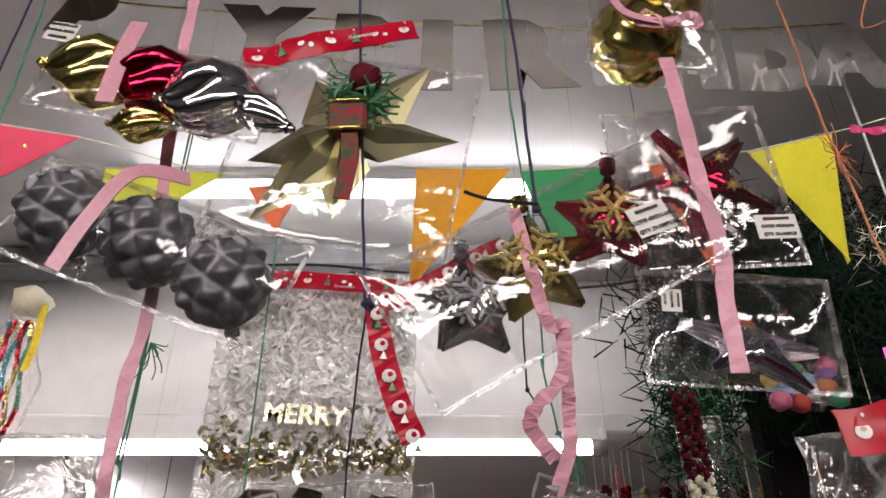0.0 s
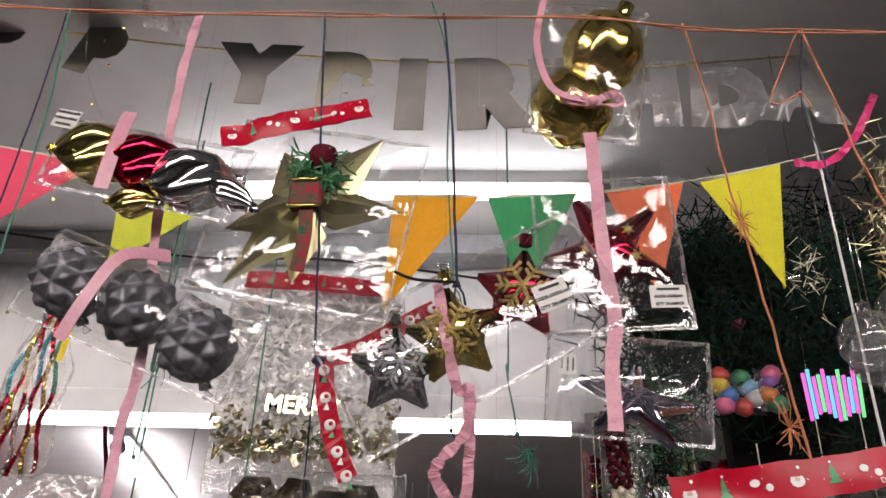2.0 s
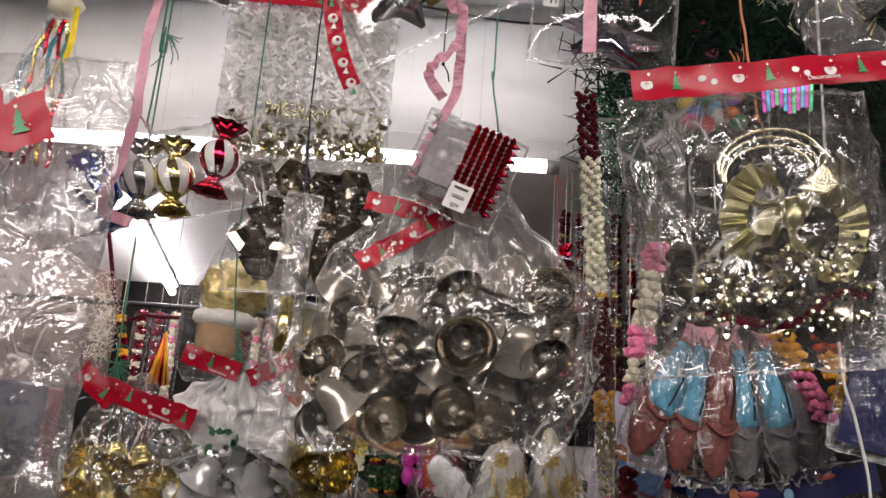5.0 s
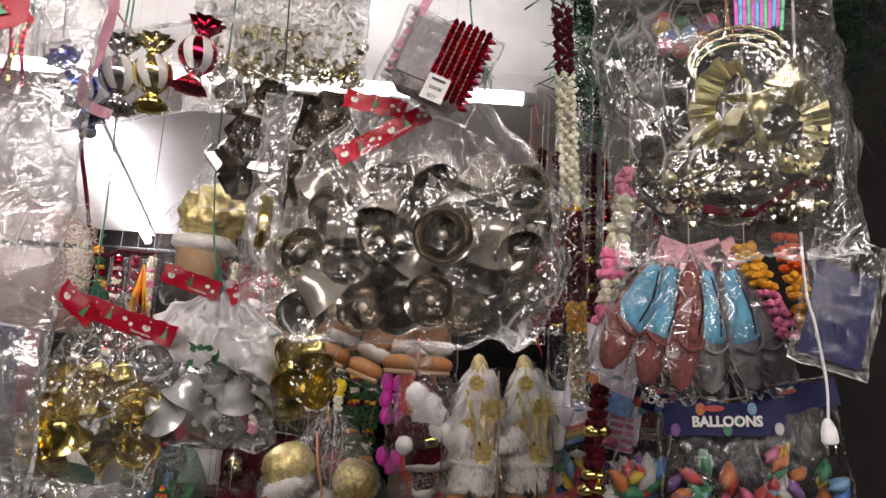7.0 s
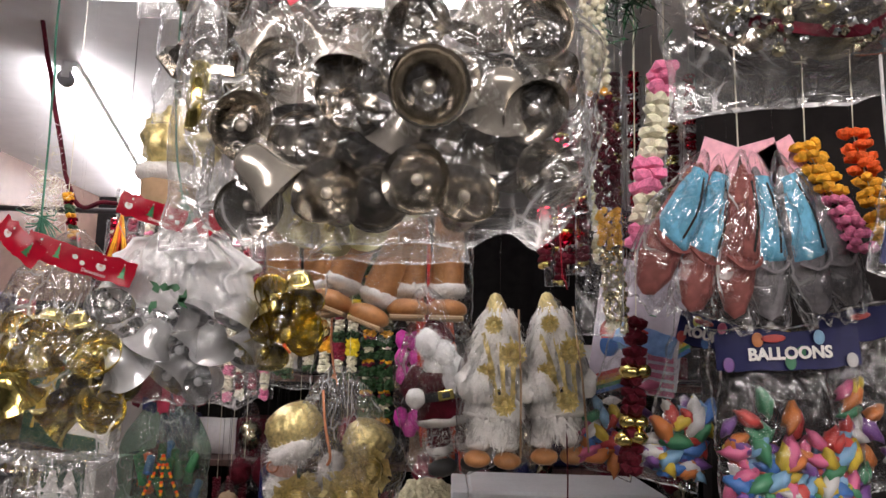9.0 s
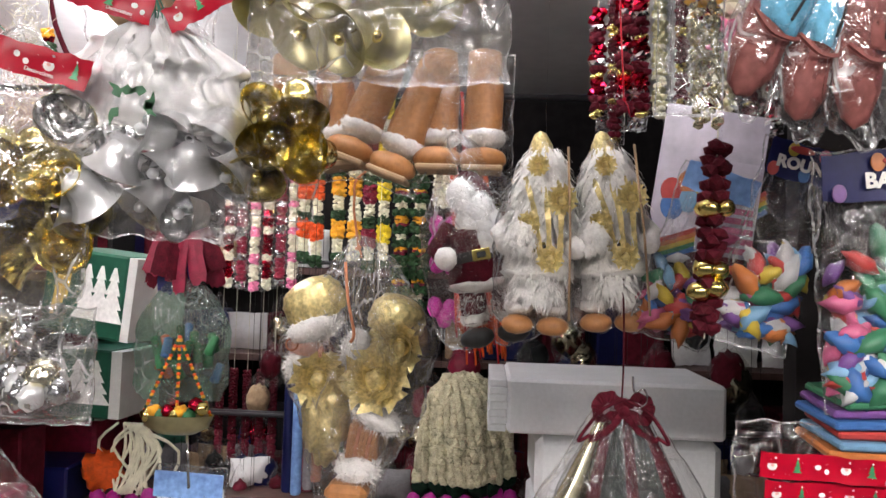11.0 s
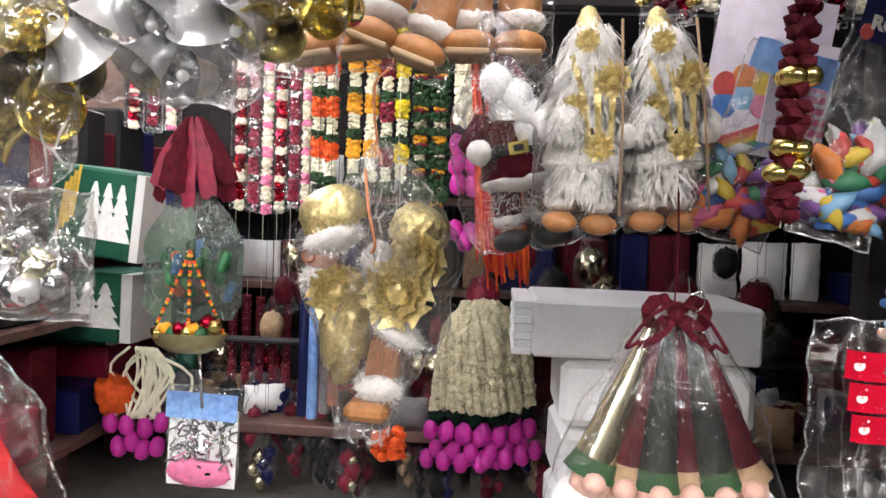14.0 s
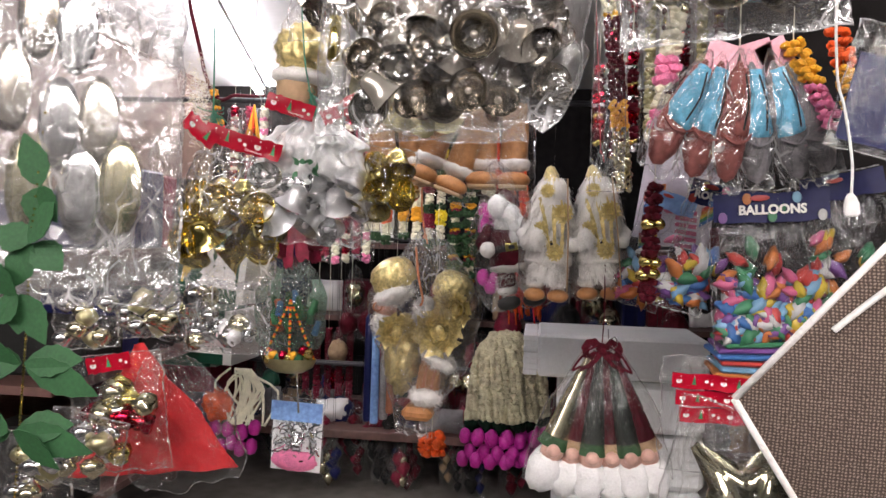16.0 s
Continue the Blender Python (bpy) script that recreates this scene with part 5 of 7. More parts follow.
# tan boots of bagged dolls, above the dolls
for x, p, roll in ((0, (0.088, 1.620, 1.492), 0), (1, (-0.040, 1.600, 1.484), 20), (2, (-0.178, 1.620, 1.487), -8)):
    t = hung("boot_doll_bag", "bagged doll legs in tan boots with white fur", p, roll, 0.19, 0.24, 0.09, FILM, seed=52 + x, category="doll bag", crumple=0.008)
    for e in (-1, 1):
        q = Matrix.Translation((0.040 * e, 0, 0))
        part("leg", Shape().lathe([(0.030, 0.12), (0.034, 0.05), (0.036, 0.0), (0.036, -0.04)], TAN, None, 18, lambda a, u: 1 + 0.06 * math.sin(a * 3 + u * 6)), t, "tan cloth leg", q)
        part("plush_cuff", Shape().lump(0.041, FUR, (0, 0, 0), 0.06, 3, 0.55).fluff(700, FUR, 0.041, (0, 0, 0), 0.006, 0.55), t, "white plush cuff", q @ Matrix.Translation((0, 0, -0.035)))
        part("boot", Shape().lump(0.044, TAN, (0, 0, 0), 0.02, 3, 0.5).box((0.072, 0.086, 0.010), CARDBROWN, Matrix.Translation((0, 0, -0.019)), 0.3), t, "rounded tan boot", q @ Matrix.Translation((0, -0.025, -0.078)))

# ---- dolls in bags ----
def santa_doll(h, coat, trim):
    """A plain standing plush figure in one mesh."""
    s = Shape()
    r = h * 0.155
    s.lathe([(0.001, h * 0.42), (r * 0.35, h * 0.36), (r * 0.62, h * 0.28), (r * 0.7, h * 0.24)], coat, Matrix.Translation((0, 0, 0)), 14)
    s.lump(r * 0.62, FUR, (0, 0, h * 0.245), 0.08, 2, 0.4)
    s.lump(r * 0.55, SKIN, (0, -r * 0.1, h * 0.19), 0.04, 2)
    s.lump(r * 0.62, BEARD, (0, -r * 0.35, h * 0.12), 0.12, 3, 1.15)
    s.lathe([(r * 0.4, h * 0.17), (r * 0.95, h * 0.08), (r * 1.05, -h * 0.05), (r * 1.2, -h * 0.15), (r * 1.1, -h * 0.18)], coat, None, 16)
    s.lump(r * 1.2, FUR, (0, 0, -h * 0.17), 0.06, 3, 0.28)
    s.lathe([(r * 1.07, -h * 0.015), (r * 1.1, -h * 0.02), (r * 1.12, -h * 0.06), (r * 1.08, -h * 0.065)], INK if trim is GOLD else trim, None, 16)
    s.box((r * 0.55, r * 0.12, h * 0.055), GOLD, Matrix.Translation((0, -r * 1.13, -h * 0.04)), 0.2)
    s.box((r * 0.28, r * 0.1, h * 0.028), INK, Matrix.Translation((0, -r * 1.18, -h * 0.04)), 0.2)
    for e in (-1, 1):
        s.tube([(r * 0.8 * e, 0, h * 0.12), (r * 1.35 * e, -r * 0.3, h * 0.02), (r * 1.1 * e, -r * 0.9, -h * 0.03)], r * 0.33, coat, 10)
        s.lump(r * 0.38, FUR, (r * 1.1 * e, -r * 0.9, -h * 0.03), 0.08, 2)
        s.tube([(r * 0.5 * e, 0, -h * 0.16), (r * 0.55 * e, 0, -h * 0.36)], r * 0.42, coat, 10)
        s.lump(r * 0.5, FUR, (r * 0.55 * e, 0, -h * 0.34), 0.08, 2, 0.55)
        s.lump(r * 0.55, TAN if trim is not GOLD else INK, (r * 0.58 * e, -r * 0.25, -h * 0.43), 0.05, 2, 0.6)
    s.fluff(1500, FUR, r * 1.06, (0, 0, -h * 0.09), r * 0.14, 1.5)
    s.fluff(600, BEARD, r * 0.64, (0, -r * 0.35, h * 0.12), r * 0.13, 1.2)
    for e in (-1, 1):
        s.fluff(400, FUR, r * 0.5, (r * 0.55 * e, 0, -h * 0.3), r * 0.12, 1.3)
    return s


def fleece(n, r, half, length, seed):
    """Long soft strands falling from an upright rounded body."""
    rnd, s = random.Random(seed), Shape()
    for _ in range(n):
        a, u = rnd.uniform(0, 2 * math.pi), rnd.uniform(-1, 1)
        k = r * (1 - 0.45 * u * u) * (1 + 0.25 * noise.noise((math.cos(a) * 2, math.sin(a) * 2 + seed, u * 3)))
        p = Vector((k * math.cos(a), k * math.sin(a), half * u))
        out = Vector((math.cos(a), math.sin(a), 0))
        d = (out * rnd.uniform(0.1, 0.5) + Vector((rnd.gauss(0, 0.3), 0, -1))).normalized() * length * rnd.uniform(0.6, 1.2)
        b = d.cross(out).normalized() * 0.0016
        s.add([p - b, p + b, p + d * 0.6 + out * 0.004 + b, p + d * 0.6 + out * 0.004 - b, p + d], [(0, 1, 2, 3), (3, 2, 4)], FUR)
    return s


def petal_mesh(r, ring):
    v, f = [], []
    for j in range(4):
        for i in range(6):
            u, q = i / 5 - 0.5, j / 3
            v.append((u * r * (0.9 + 0.3 * ring) * (0.7 + 0.5 * q), -abs(u) ** 2 * r * 0.9 + 0.05 * r * noise.noise((ring * 3.0 + i, ring, j * 1.1)), r * 0.42 * q))
    for j in range(3):
        for i in range(5):
            o = j * 6 + i
            f.append((o, o + 1, o + 7, o + 6))
    return Shape().add(v, f, YGOLD).mesh("petal")


def rose(t, name, r, label, m):
    """A rose of wound foil: petals in rings about a crumpled bud."""
    bud = part(name, Shape().crumpled(r * 0.42, YGOLD, (0, 0, 0), 1.0, 0.3, 2.4, 3), t, label, m)
    for ring, (n, rr, tilt) in enumerate(((3, 0.34, 70), (5, 0.60, 48), (7, 0.86, 22))):
        me = petal_mesh(r, ring)
        for k in range(n):
            part("petal", me, bud, "", Matrix.Rotation(2 * math.pi * (k + 0.5 * ring) / n, 4, "Z") @ Matrix.Translation((0, r * rr * 0.62, 0)) @ Matrix.Rotation(radians(-(90 - tilt)), 4, "X"))


t = hung("doll_bag", "bagged plush doll in white and maroon coat", (0.125, 1.580, 1.277), -12, 0.202, 0.381, 0.13, CRISP, "gather", 60, crumple=0.010, category="doll bag", nx=22, ny=22)
part("doll", santa_doll(0.356, MAROON, GOLD), t, "plush doll in maroon coat and belt", pose(0, 0, -0.02))
s = Shape()
for k in range(4):
    c = (random.uniform(-0.03, 0.03), -0.04, 0.07 - 0.028 * k)
    s.lump(0.026, BEARD, c, 0.1, 2, 1.2).fluff(500, BEARD, 0.026, c, 0.006, 1.2)
part("cotton_beard", s, t, "loose white cotton beard")
for x, p in enumerate(((0.224, 1.460, 1.276), (0.336, 1.480, 1.283))):
    t = hung("doll_bag", "bagged plush doll in white and gold coat", p, 2 - 5 * x, 0.140, 0.315, 0.12, CRISP, "gather", 62 + x, crumple=0.010, category="doll bag", nx=22, ny=22)
    part("doll", santa_doll(0.308, FUR, YGOLD), t, "plush doll in white coat with tan boots", pose(0, 0, -0.01))
    hood = Shape().lathe([(0.001, 0.062), (0.014, 0.055), (0.026, 0.030), (0.031, 0.0), (0.036, -0.022)], YGOLD, None, 26, lambda a, q: 1 + 0.14 * abs(math.sin(a * 4 + q * 5)))
    part("gold_hood", hood, t, "pleated gold foil hood", pose(-0.004, 0.004, 0.122, 14, -8, 0) @ Matrix.Diagonal((0.62, 0.62, 0.7, 1)))
    for k in range(3):
        part("gold_drape", Shape().strip(smooth_line([(-0.030 + 0.024 * k, -0.040, 0.085), (-0.014 + 0.020 * k, -0.062, 0.030), (0.000 + 0.014 * k, -0.060, -0.040 - 0.016 * (k % 2))]), 0.009, YGOLD, 0.0015, 0.5, 0.5), t, "folded gold foil drape")
    part("fleece", fleece(2600, 0.046, 0.115, 0.034, 60 + x), t, "long brushed white fleece", pose(0, -0.004, 0.02), kind="stuff")
    for dx, dz, r in ((0.026, 0.050, 0.021), (-0.022, 0.012, 0.016), (0.014, -0.040, 0.018), (-0.012, 0.100, 0.015)):
        rose(t, "gold_rosette", r, "small gold foil rosette", Matrix.Translation((dx, -0.064, dz)) @ Euler((radians(88), 0, radians(-12))).to_matrix().to_4x4())
    part("arm_cuff", fleece(700, 0.020, 0.022, 0.018, 70 + x), t, "white plush cuff", pose(-0.034, -0.055, -0.006), kind="stuff")
    part("staff", Shape().tube([(0.03, -0.070, 0.13), (0.040, -0.074, 0.0), (0.046, -0.070, -0.13)], 0.0019, CARDBROWN, 7), t, "thin brown staff")

# kite-shaped bag with two gold-wrapped dolls
KW, KH = 0.345, 0.585
t = hung("doll_bag", "kite-shaped bag with gold-wrapped plush dolls", (-0.148, 1.960, 0.968), 2, KW, KH, 0.15, CLOUDY, "kite", 66, size=1.10, crumple=0.012, category="doll bag", nx=40, ny=40)
for x, z, r, dx, dz in ((-0.065, 0.0, 0.050, 10, 10), (0.052, 0.006, 0.062, -8, -12), (0.098, 0.075, 0.045, -25, 8)):
    rose(t, "gold_rose", r, "crinkled gold foil rose", Matrix.Translation((x, -0.045, z)) @ Euler((radians(90 + dz), 0, radians(dx))).to_matrix().to_4x4())
for x, z, r, ry in ((-0.095, 0.150, 0.058, -28), (0.080, 0.130, 0.052, 22)):
    cap = Shape().lathe([(r * 0.97, -r * 0.55), (r * 1.02, -r * 0.2), (r * 0.98, r * 0.25), (r * 0.78, r * 0.62), (r * 0.4, r * 0.8), (0.001, r * 0.84)], YGOLD, None, 56, lambda a, q: 1 + 0.16 * abs(math.sin(a * 7 + q * 4)) - 0.06 + 0.06 * math.sin(a * 2 + q * 5), 1.3)
    part("cap", cap, t, "pleated gold foil cap", pose(x, 0, z, 18, ry, 0))
for x, z, w, sq, ry in ((-0.088, 0.098, 0.058, 0.5, -24), (0.050, -0.070, 0.058, 0.42, 28), (0.020, -0.178, 0.046, 0.62, 4), (-0.112, 0.020, 0.030, 1.2, 0), (0.000, 0.060, 0.028, 1.5, 10)):
    part("plush_cuff", Shape().lump(w, FUR, (0, 0, 0), 0.07, 3, sq).fluff(1100, FUR, w, (0, 0, 0), 0.009, sq), t, "white plush cuff", pose(x, -0.012, z, 0, ry, 0))
for k in range(7):
    part("leg_strip", Shape().strip(smooth_line([(0.058 - 0.009 * k, -0.022 - 0.006 * math.sin(k * 0.9), -0.09), (0.050 - 0.008 * k, -0.036, -0.13), (0.046 - 0.008 * k, -0.026, -0.17)]), 0.0075, (TAN, COPPER, MARIGOLD)[k % 3] if k % 3 < 2 else TAN, 0.002, 0.2, 0.2), t, "tan straw strip")
part("leg", Shape().lathe([(0.026, 0.05), (0.030, 0.0), (0.030, -0.06)], TAN, None, 14), t, "tan cloth leg", pose(0.028, 0.004, -0.12))
part("boot", Shape().box((0.085, 0.09, 0.036), TAN, None, 0.35), t, "tan boot sole", pose(0.006, -0.02, -0.222))
part("body", Shape().crumpled(0.048, YGOLD, (0, 0, 0), 2.3, 0.3, 2.2), t, "dull gold wrapped body", pose(-0.058, 0.02, -0.07))
part("torso", Shape().crumpled(0.046, YGOLD, (0, 0, 0), 1.7, 0.3, 2.2), t, "gold wrapped body", pose(0.060, 0.02, 0.05))
part("head", Shape().lump(0.032, SKIN, (0, 0, 0), 0.05, 3), t, "", pose(-0.108, -0.012, 0.062))
part("spectacles", Shape().tube([(-0.124 + 0.012 * math.cos(q * math.pi / 6), -0.046, 0.064 + 0.012 * math.sin(q * math.pi / 6)) for q in range(13)], 0.0022, COPPER, 5), t, "copper wire ring")
part("twine_loop", Shape().tube(smooth_line([(-0.03, -0.03, 0.235), (-0.012, -0.07, 0.16), (0.006, -0.085, 0.10), (0.0, -0.08, 0.08)]), 0.003, TWINE, 6), t, "orange twine")
cord("orange_twine", [(-0.150, 1.960, 1.640), (-0.154, 1.960, 1.540), (-0.127, 1.960, 1.455), (-0.165, 1.960, 1.400), (-0.150, 1.960, 1.262)], 0.003, TWINE, "rough orange raffia twine", group=G, wob=0.003)

# ---- right side: pine, light wand, clear balls, garlands, balloon packs ----
def tuft(name, label, at, n, r, mats, size, category="tinsel"):
    s = Shape()
    for k in range(n):
        a = Vector((random.gauss(0, 1), random.gauss(0, 0.7), random.gauss(0, 1))).normalized()
        p = Vector((random.gauss(0, 1) * r[0], random.gauss(0, 1) * r[1], random.gauss(0, 1) * r[2]))
        b = a.cross(Vector((0, 1, 0.2))).normalized() * size * 0.035
        q = p + a * size
        s.add([p - b, p + b, q + b * 0.3, q - b * 0.3], [(0, 1, 2, 3)], mats[k % len(mats)], None, False)
    return tagged(solid(name, s, label, category, at), kind="stuff")


tuft("pine_garland", "dark green pine needle tinsel garlands hung in the corner", (0.582, 1.150, 2.179), 9000, (0.10, 0.05, 0.075), [PINE], 0.05)
tuft("pine_garland", "dark green pine needle tinsel garlands hung in the corner", (0.387, 1.150, 1.980), 900, (0.028, 0.03, 0.06), [PINE, HOLLY, PINE], 0.045)
tuft("pine_garland", "dark green pine needle tinsel garlands hung in the corner", (0.812, 1.200, 2.154), 3500, (0.07, 0.05, 0.12), [PINE, PINE, BLACK], 0.05)
tuft("silver_tinsel", "frayed silver and straw tinsel spray", (0.564, 0.850, 2.114), 70, (0.012, 0.012, 0.025), [SILVER, CREAM, LETTERGOLD], 0.022)
tuft("straw_spray", "dry straw spray with gold lights", (0.563, 0.620, 2.067), 260, (0.012, 0.01, 0.06), [CARDBROWN, OLDGOLD, PINE, YGOLD], 0.022)
# Near-black board added where the corner behind the stock falls into shade.
slab("wall_corner", (0.62, 1.45, 0.9), (1.9, 1.5, 2.44), SHADEWALL, "near-black board standing in for shade behind the corner stock")
t = thing("fibre_wand", "glowing pink and cyan fibre light wands", "light", (0.562, 0.830, 1.934))
for k in range(12):
    m = (LEDPINK, LEDCYAN, LEDPINK, LEDGREEN)[k % 4]
    part("light_stick", Shape().tube([((k - 6) * 0.0065, 0, 0.028 + 0.006 * math.sin(k * 2)), ((k - 6) * 0.006, 0.002, -0.028 - 0.006 * math.cos(k))], 0.0026, m, 6), t)
part("hanging_thread", Shape().tube([(0, 0, 0.03), (0, 0, 2.5 - (0.562, 0.830, 1.934)[2])], 0.0004, BLACK, 4), t)
for k, p in enumerate(((0.510, 0.620, 1.933), (0.561, 0.630, 1.969), (0.559, 0.640, 1.896), (0.527, 0.640, 1.923))):
    t = thing("clear_ball", "clear plastic ball bauble on a chain", "bauble", p, group="clear ball baubles")
    part("ball", Shape().ball(0.033, BALLGLASS, (0, 0, 0), 1.0, 24), t)
    part("cap", Shape().lathe([(0.007, 0.032), (0.0075, 0.042), (0.001, 0.043)], SILVER, None, 10), t)
    part("cord", Shape().tube([(0, 0, 0.042), (0.002, 0, 0.20)], 0.0008, SILVER, 4), t)
for k, p in enumerate(((0.493, 1.050, 2.004), (0.529, 1.060, 2.004), (0.564, 1.050, 2.008), (0.534, 1.100, 2.165))):
    t = thing("balloon_pack", "packet of coloured balloons hung among pine tinsel", "balloons", p, group="coloured packets")
    part("film_bag", Shape().film(0.05, 0.07, 0.03, FILM, "flat", k, 0.003, 6, 8), t, "clear film", pose(0, 0, 0.03))
    for j in range(4):
        part("balloon", Shape().lump(0.016, BALLOONS[(k * 3 + j * 2) % 9], (0, 0, 0), 0.1, 2), t, "", pose(random.uniform(-0.015, 0.015), 0, 0.02 - 0.016 * j))
ribbon("magenta_ribbon", [(0.554, 0.800, 2.272), (0.602, 0.800, 2.272), (0.653, 0.800, 2.322), (0.694, 0.800, 2.395)], 0.012, material("magenta_ribbon_satin", (0.6, 0.03, 0.16), 0.4), "curled magenta satin ribbon", swing=0.5)


def balloon_pack(at, roll, w, h, seed, header_h, words, label, density=18, mat=NAVYCARD):
    t = hung("balloon_pack", label, at, roll, w, h, 0.05, FILM, seed=seed, category="balloons", crumple=0.009, nx=18, ny=20)
    rnd = random.Random(seed)
    v, n = [], 16
    for y0 in (0.0, 0.002):
        for z0 in (-0.5, 0.0, 0.5):
            v += [(w * 0.96 * (i / n - 0.5), y0 - 0.003 * abs(noise.noise((i * 0.35, z0 * 2, seed))) - 0.004 * noise.noise((i * 0.2, z0, seed + 3)), header_h * (z0 + 0.12 * noise.noise((i * 0.3, z0, seed)))) for i in range(n + 1)]
    f = [q for o in (0, n + 1) for i in range(n) for q in ((o + i, o + i + 1, o + i + n + 2, o + i + n + 1), tuple(c + 3 * (n + 1) for c in (o + i + n + 1, o + i + n + 2, o + i + 1, o + i)))]
    card = part("header_card", Shape().add(v, f, mat), t, "printed navy header card", pose(0, -0.022, h / 2 - header_h * 0.6))
    if words:
        part("writing", letters(words, header_h * 0.42, WHITEPRINT, 0.0004, 0.001), card, "white lettering", pose(0, -0.008, -header_h * 0.12))
    for j in range(5 if words else 0):
        part("balloon_print", Shape().ball(header_h * 0.15, BALLOONS[(j * 2 + seed) % 9], (0, 0, 0), 1.25, 10), card, "", Matrix.Translation(((j / 4 - 0.5) * w * 0.82, -0.0065, header_h * (0.26 if j % 2 else -0.34))) @ Matrix.Diagonal((1, 0.06, 1, 1)))
    part("print_patch", Shape().ball(header_h * 0.2, BALLOONS[0], (0, 0, 0), 0.5, 10), card, "", Matrix.Translation((-w * 0.1, -0.007, header_h * 0.28)) @ Matrix.Diagonal((1.6, 0.06, 1, 1)))
    shapes = [Shape().crumpled(0.0095, m, (0, 0, 0), 1.9, 0.5, 1.8, 2).mesh("balloon") for m in BALLOONS]
    for k in range(density):
        part("balloon", shapes[rnd.randrange(9)], t, "", Matrix.Translation((rnd.uniform(-0.4, 0.4) * w, rnd.uniform(-0.012, 0.014), -h * 0.42 + abs(rnd.gauss(0, 0.22)) * h)) @ Euler((rnd.uniform(-0.4, 0.4), rnd.uniform(-3, 3), 0)).to_matrix().to_4x4() @ Matrix.Scale(rnd.uniform(0.9, 1.5), 4))
    return t


balloon_pack((0.644, 1.180, 1.220), -4, 0.222, 0.315, 71, 0.058, "BALLOONS", "large clear pack of coloured balloons with navy header", 230)
balloon_pack((0.524, 1.280, 1.260), 14, 0.098, 0.280, 72, 0.05, "ROUND", "narrow clear pack of coloured balloons", 60)
balloon_pack((0.460, 1.450, 1.250), 18, 0.117, 0.277, 73, 0.04, "", "clear pack of printed balloons", 45, mat=SKYPRINT)
balloon_pack((0.794, 1.200, 1.277), -12, 0.16, 0.28, 74, 0.05, "", "large clear pack of coloured balloons with navy header", 30)
LILAC = material("lilac_white_card", (0.50, 0.46, 0.54), 0.4, 0, 0.1, 30, 0.12)
t = thing("balloon_card", "white balloon card printed with pink lettering", "card", (0.530, 1.500, 1.330))
part("card", Shape().box((0.09, 0.004, 0.15), LILAC, None, 0.02), t, "", pose(0, 0, 0, 0, 8, 0))
for k in range(6):
    part("print_bar", Shape().box((0.05, 0.001, 0.010), BALLOONS[6], None, 0), t, "", pose(0.012, -0.004, 0.01 - 0.016 * k, 0, 8, 0))
t = thing("balloon_card", "white card printed with balloons and a rainbow", "card", (0.567, 1.750, 1.405))
part("card", Shape().box((0.20, 0.004, 0.28), LILAC, None, 0.02), t, "", pose(0, 0, 0, 0, 8, 0))
for k in range(8):
    part("balloon_print", Shape().ball(0.022, BALLOONS[k], (0, 0, 0), 1.2, 12), t, "", Matrix.Translation((-0.07 + 0.032 * (k % 4), -0.004, -0.02 - 0.03 * (k // 4) + 0.014 * (k % 2))) @ Matrix.Diagonal((1, 0.06, 1, 1)))
for k in range(5):
    part("rainbow_band", Shape().strip(smooth_line([(-0.10, -0.004 - 0.0004 * k, -0.12 - 0.009 * k), (0.0, -0.004 - 0.0004 * k, -0.085 - 0.009 * k), (0.11, -0.004 - 0.0004 * k, -0.02 - 0.009 * k)]), 0.009, BALLOONS[k], 0.0006), t)
slab_pack = thing("packet_pile", "pile of flat coloured balloon packets", "packets", (0.651, 1.220, 1.043))
for k in range(6):
    part("packet", Shape().box((0.21, 0.10, 0.010), BALLOONS[(k * 4 + 1) % 9], None, 0.3), slab_pack, "", pose(0.006 * (k % 3), 0, -0.03 + 0.0135 * k, 6, 2 - k, 5 * (k % 2)))
# maroon garland with gold rings
def garland(name, label, a, b, sets, r, seed, blob=0.5, step=None, group="", category="flower garland", squash=0.8, tuftr=0.25):
    """A hanging strand from a down to b; sets lists (share, material, size)."""
    a, b = Vector(a), Vector(b)
    t = thing(name, label, category, a, group=group)
    L = (a - b).length
    rnd = random.Random(seed)
    shapes = {}
    z = 0.0
    total = sum(x[0] for x in sets)
    k = 0
    while z < L:
        u, acc = (z / L) % 1.0, 0
        for share, mat, size in sets:
            acc += share / total
            if u <= acc + 1e-6:
                break
        s = shapes.setdefault(mat.name, Shape())
        c = (b - a) * (z / L)
        fine = r >= 0.02
        for j in range(7 if fine else 3):
            th = j * (0.9 if fine else 2.1) + k * 0.8
            far = blob * (1.35 if fine else 1.0)
            q = c + Vector((r * size * far * math.cos(th), r * size * far * math.sin(th), rnd.gauss(0, r * 0.16)))
            s.lump(r * size * (0.45 if fine else 0.75), mat, q, tuftr * (0.3 if mat is GOLD else 1.0), 2 if mat is GOLD else 1, squash)
        z += (step or r * 0.9)
        k += 1
    for nm, s in shapes.items():
        part(nm.split("_")[-1].rstrip("s"), s, t, "", kind="stuff")
    part("string", Shape().tube([Vector((0, 0, (2.5 if a.y < 1.55 else 2.16) - a.z)), Vector((0, 0, 0)), b - a], 0.0009, CREAM, 4), t)
    return t


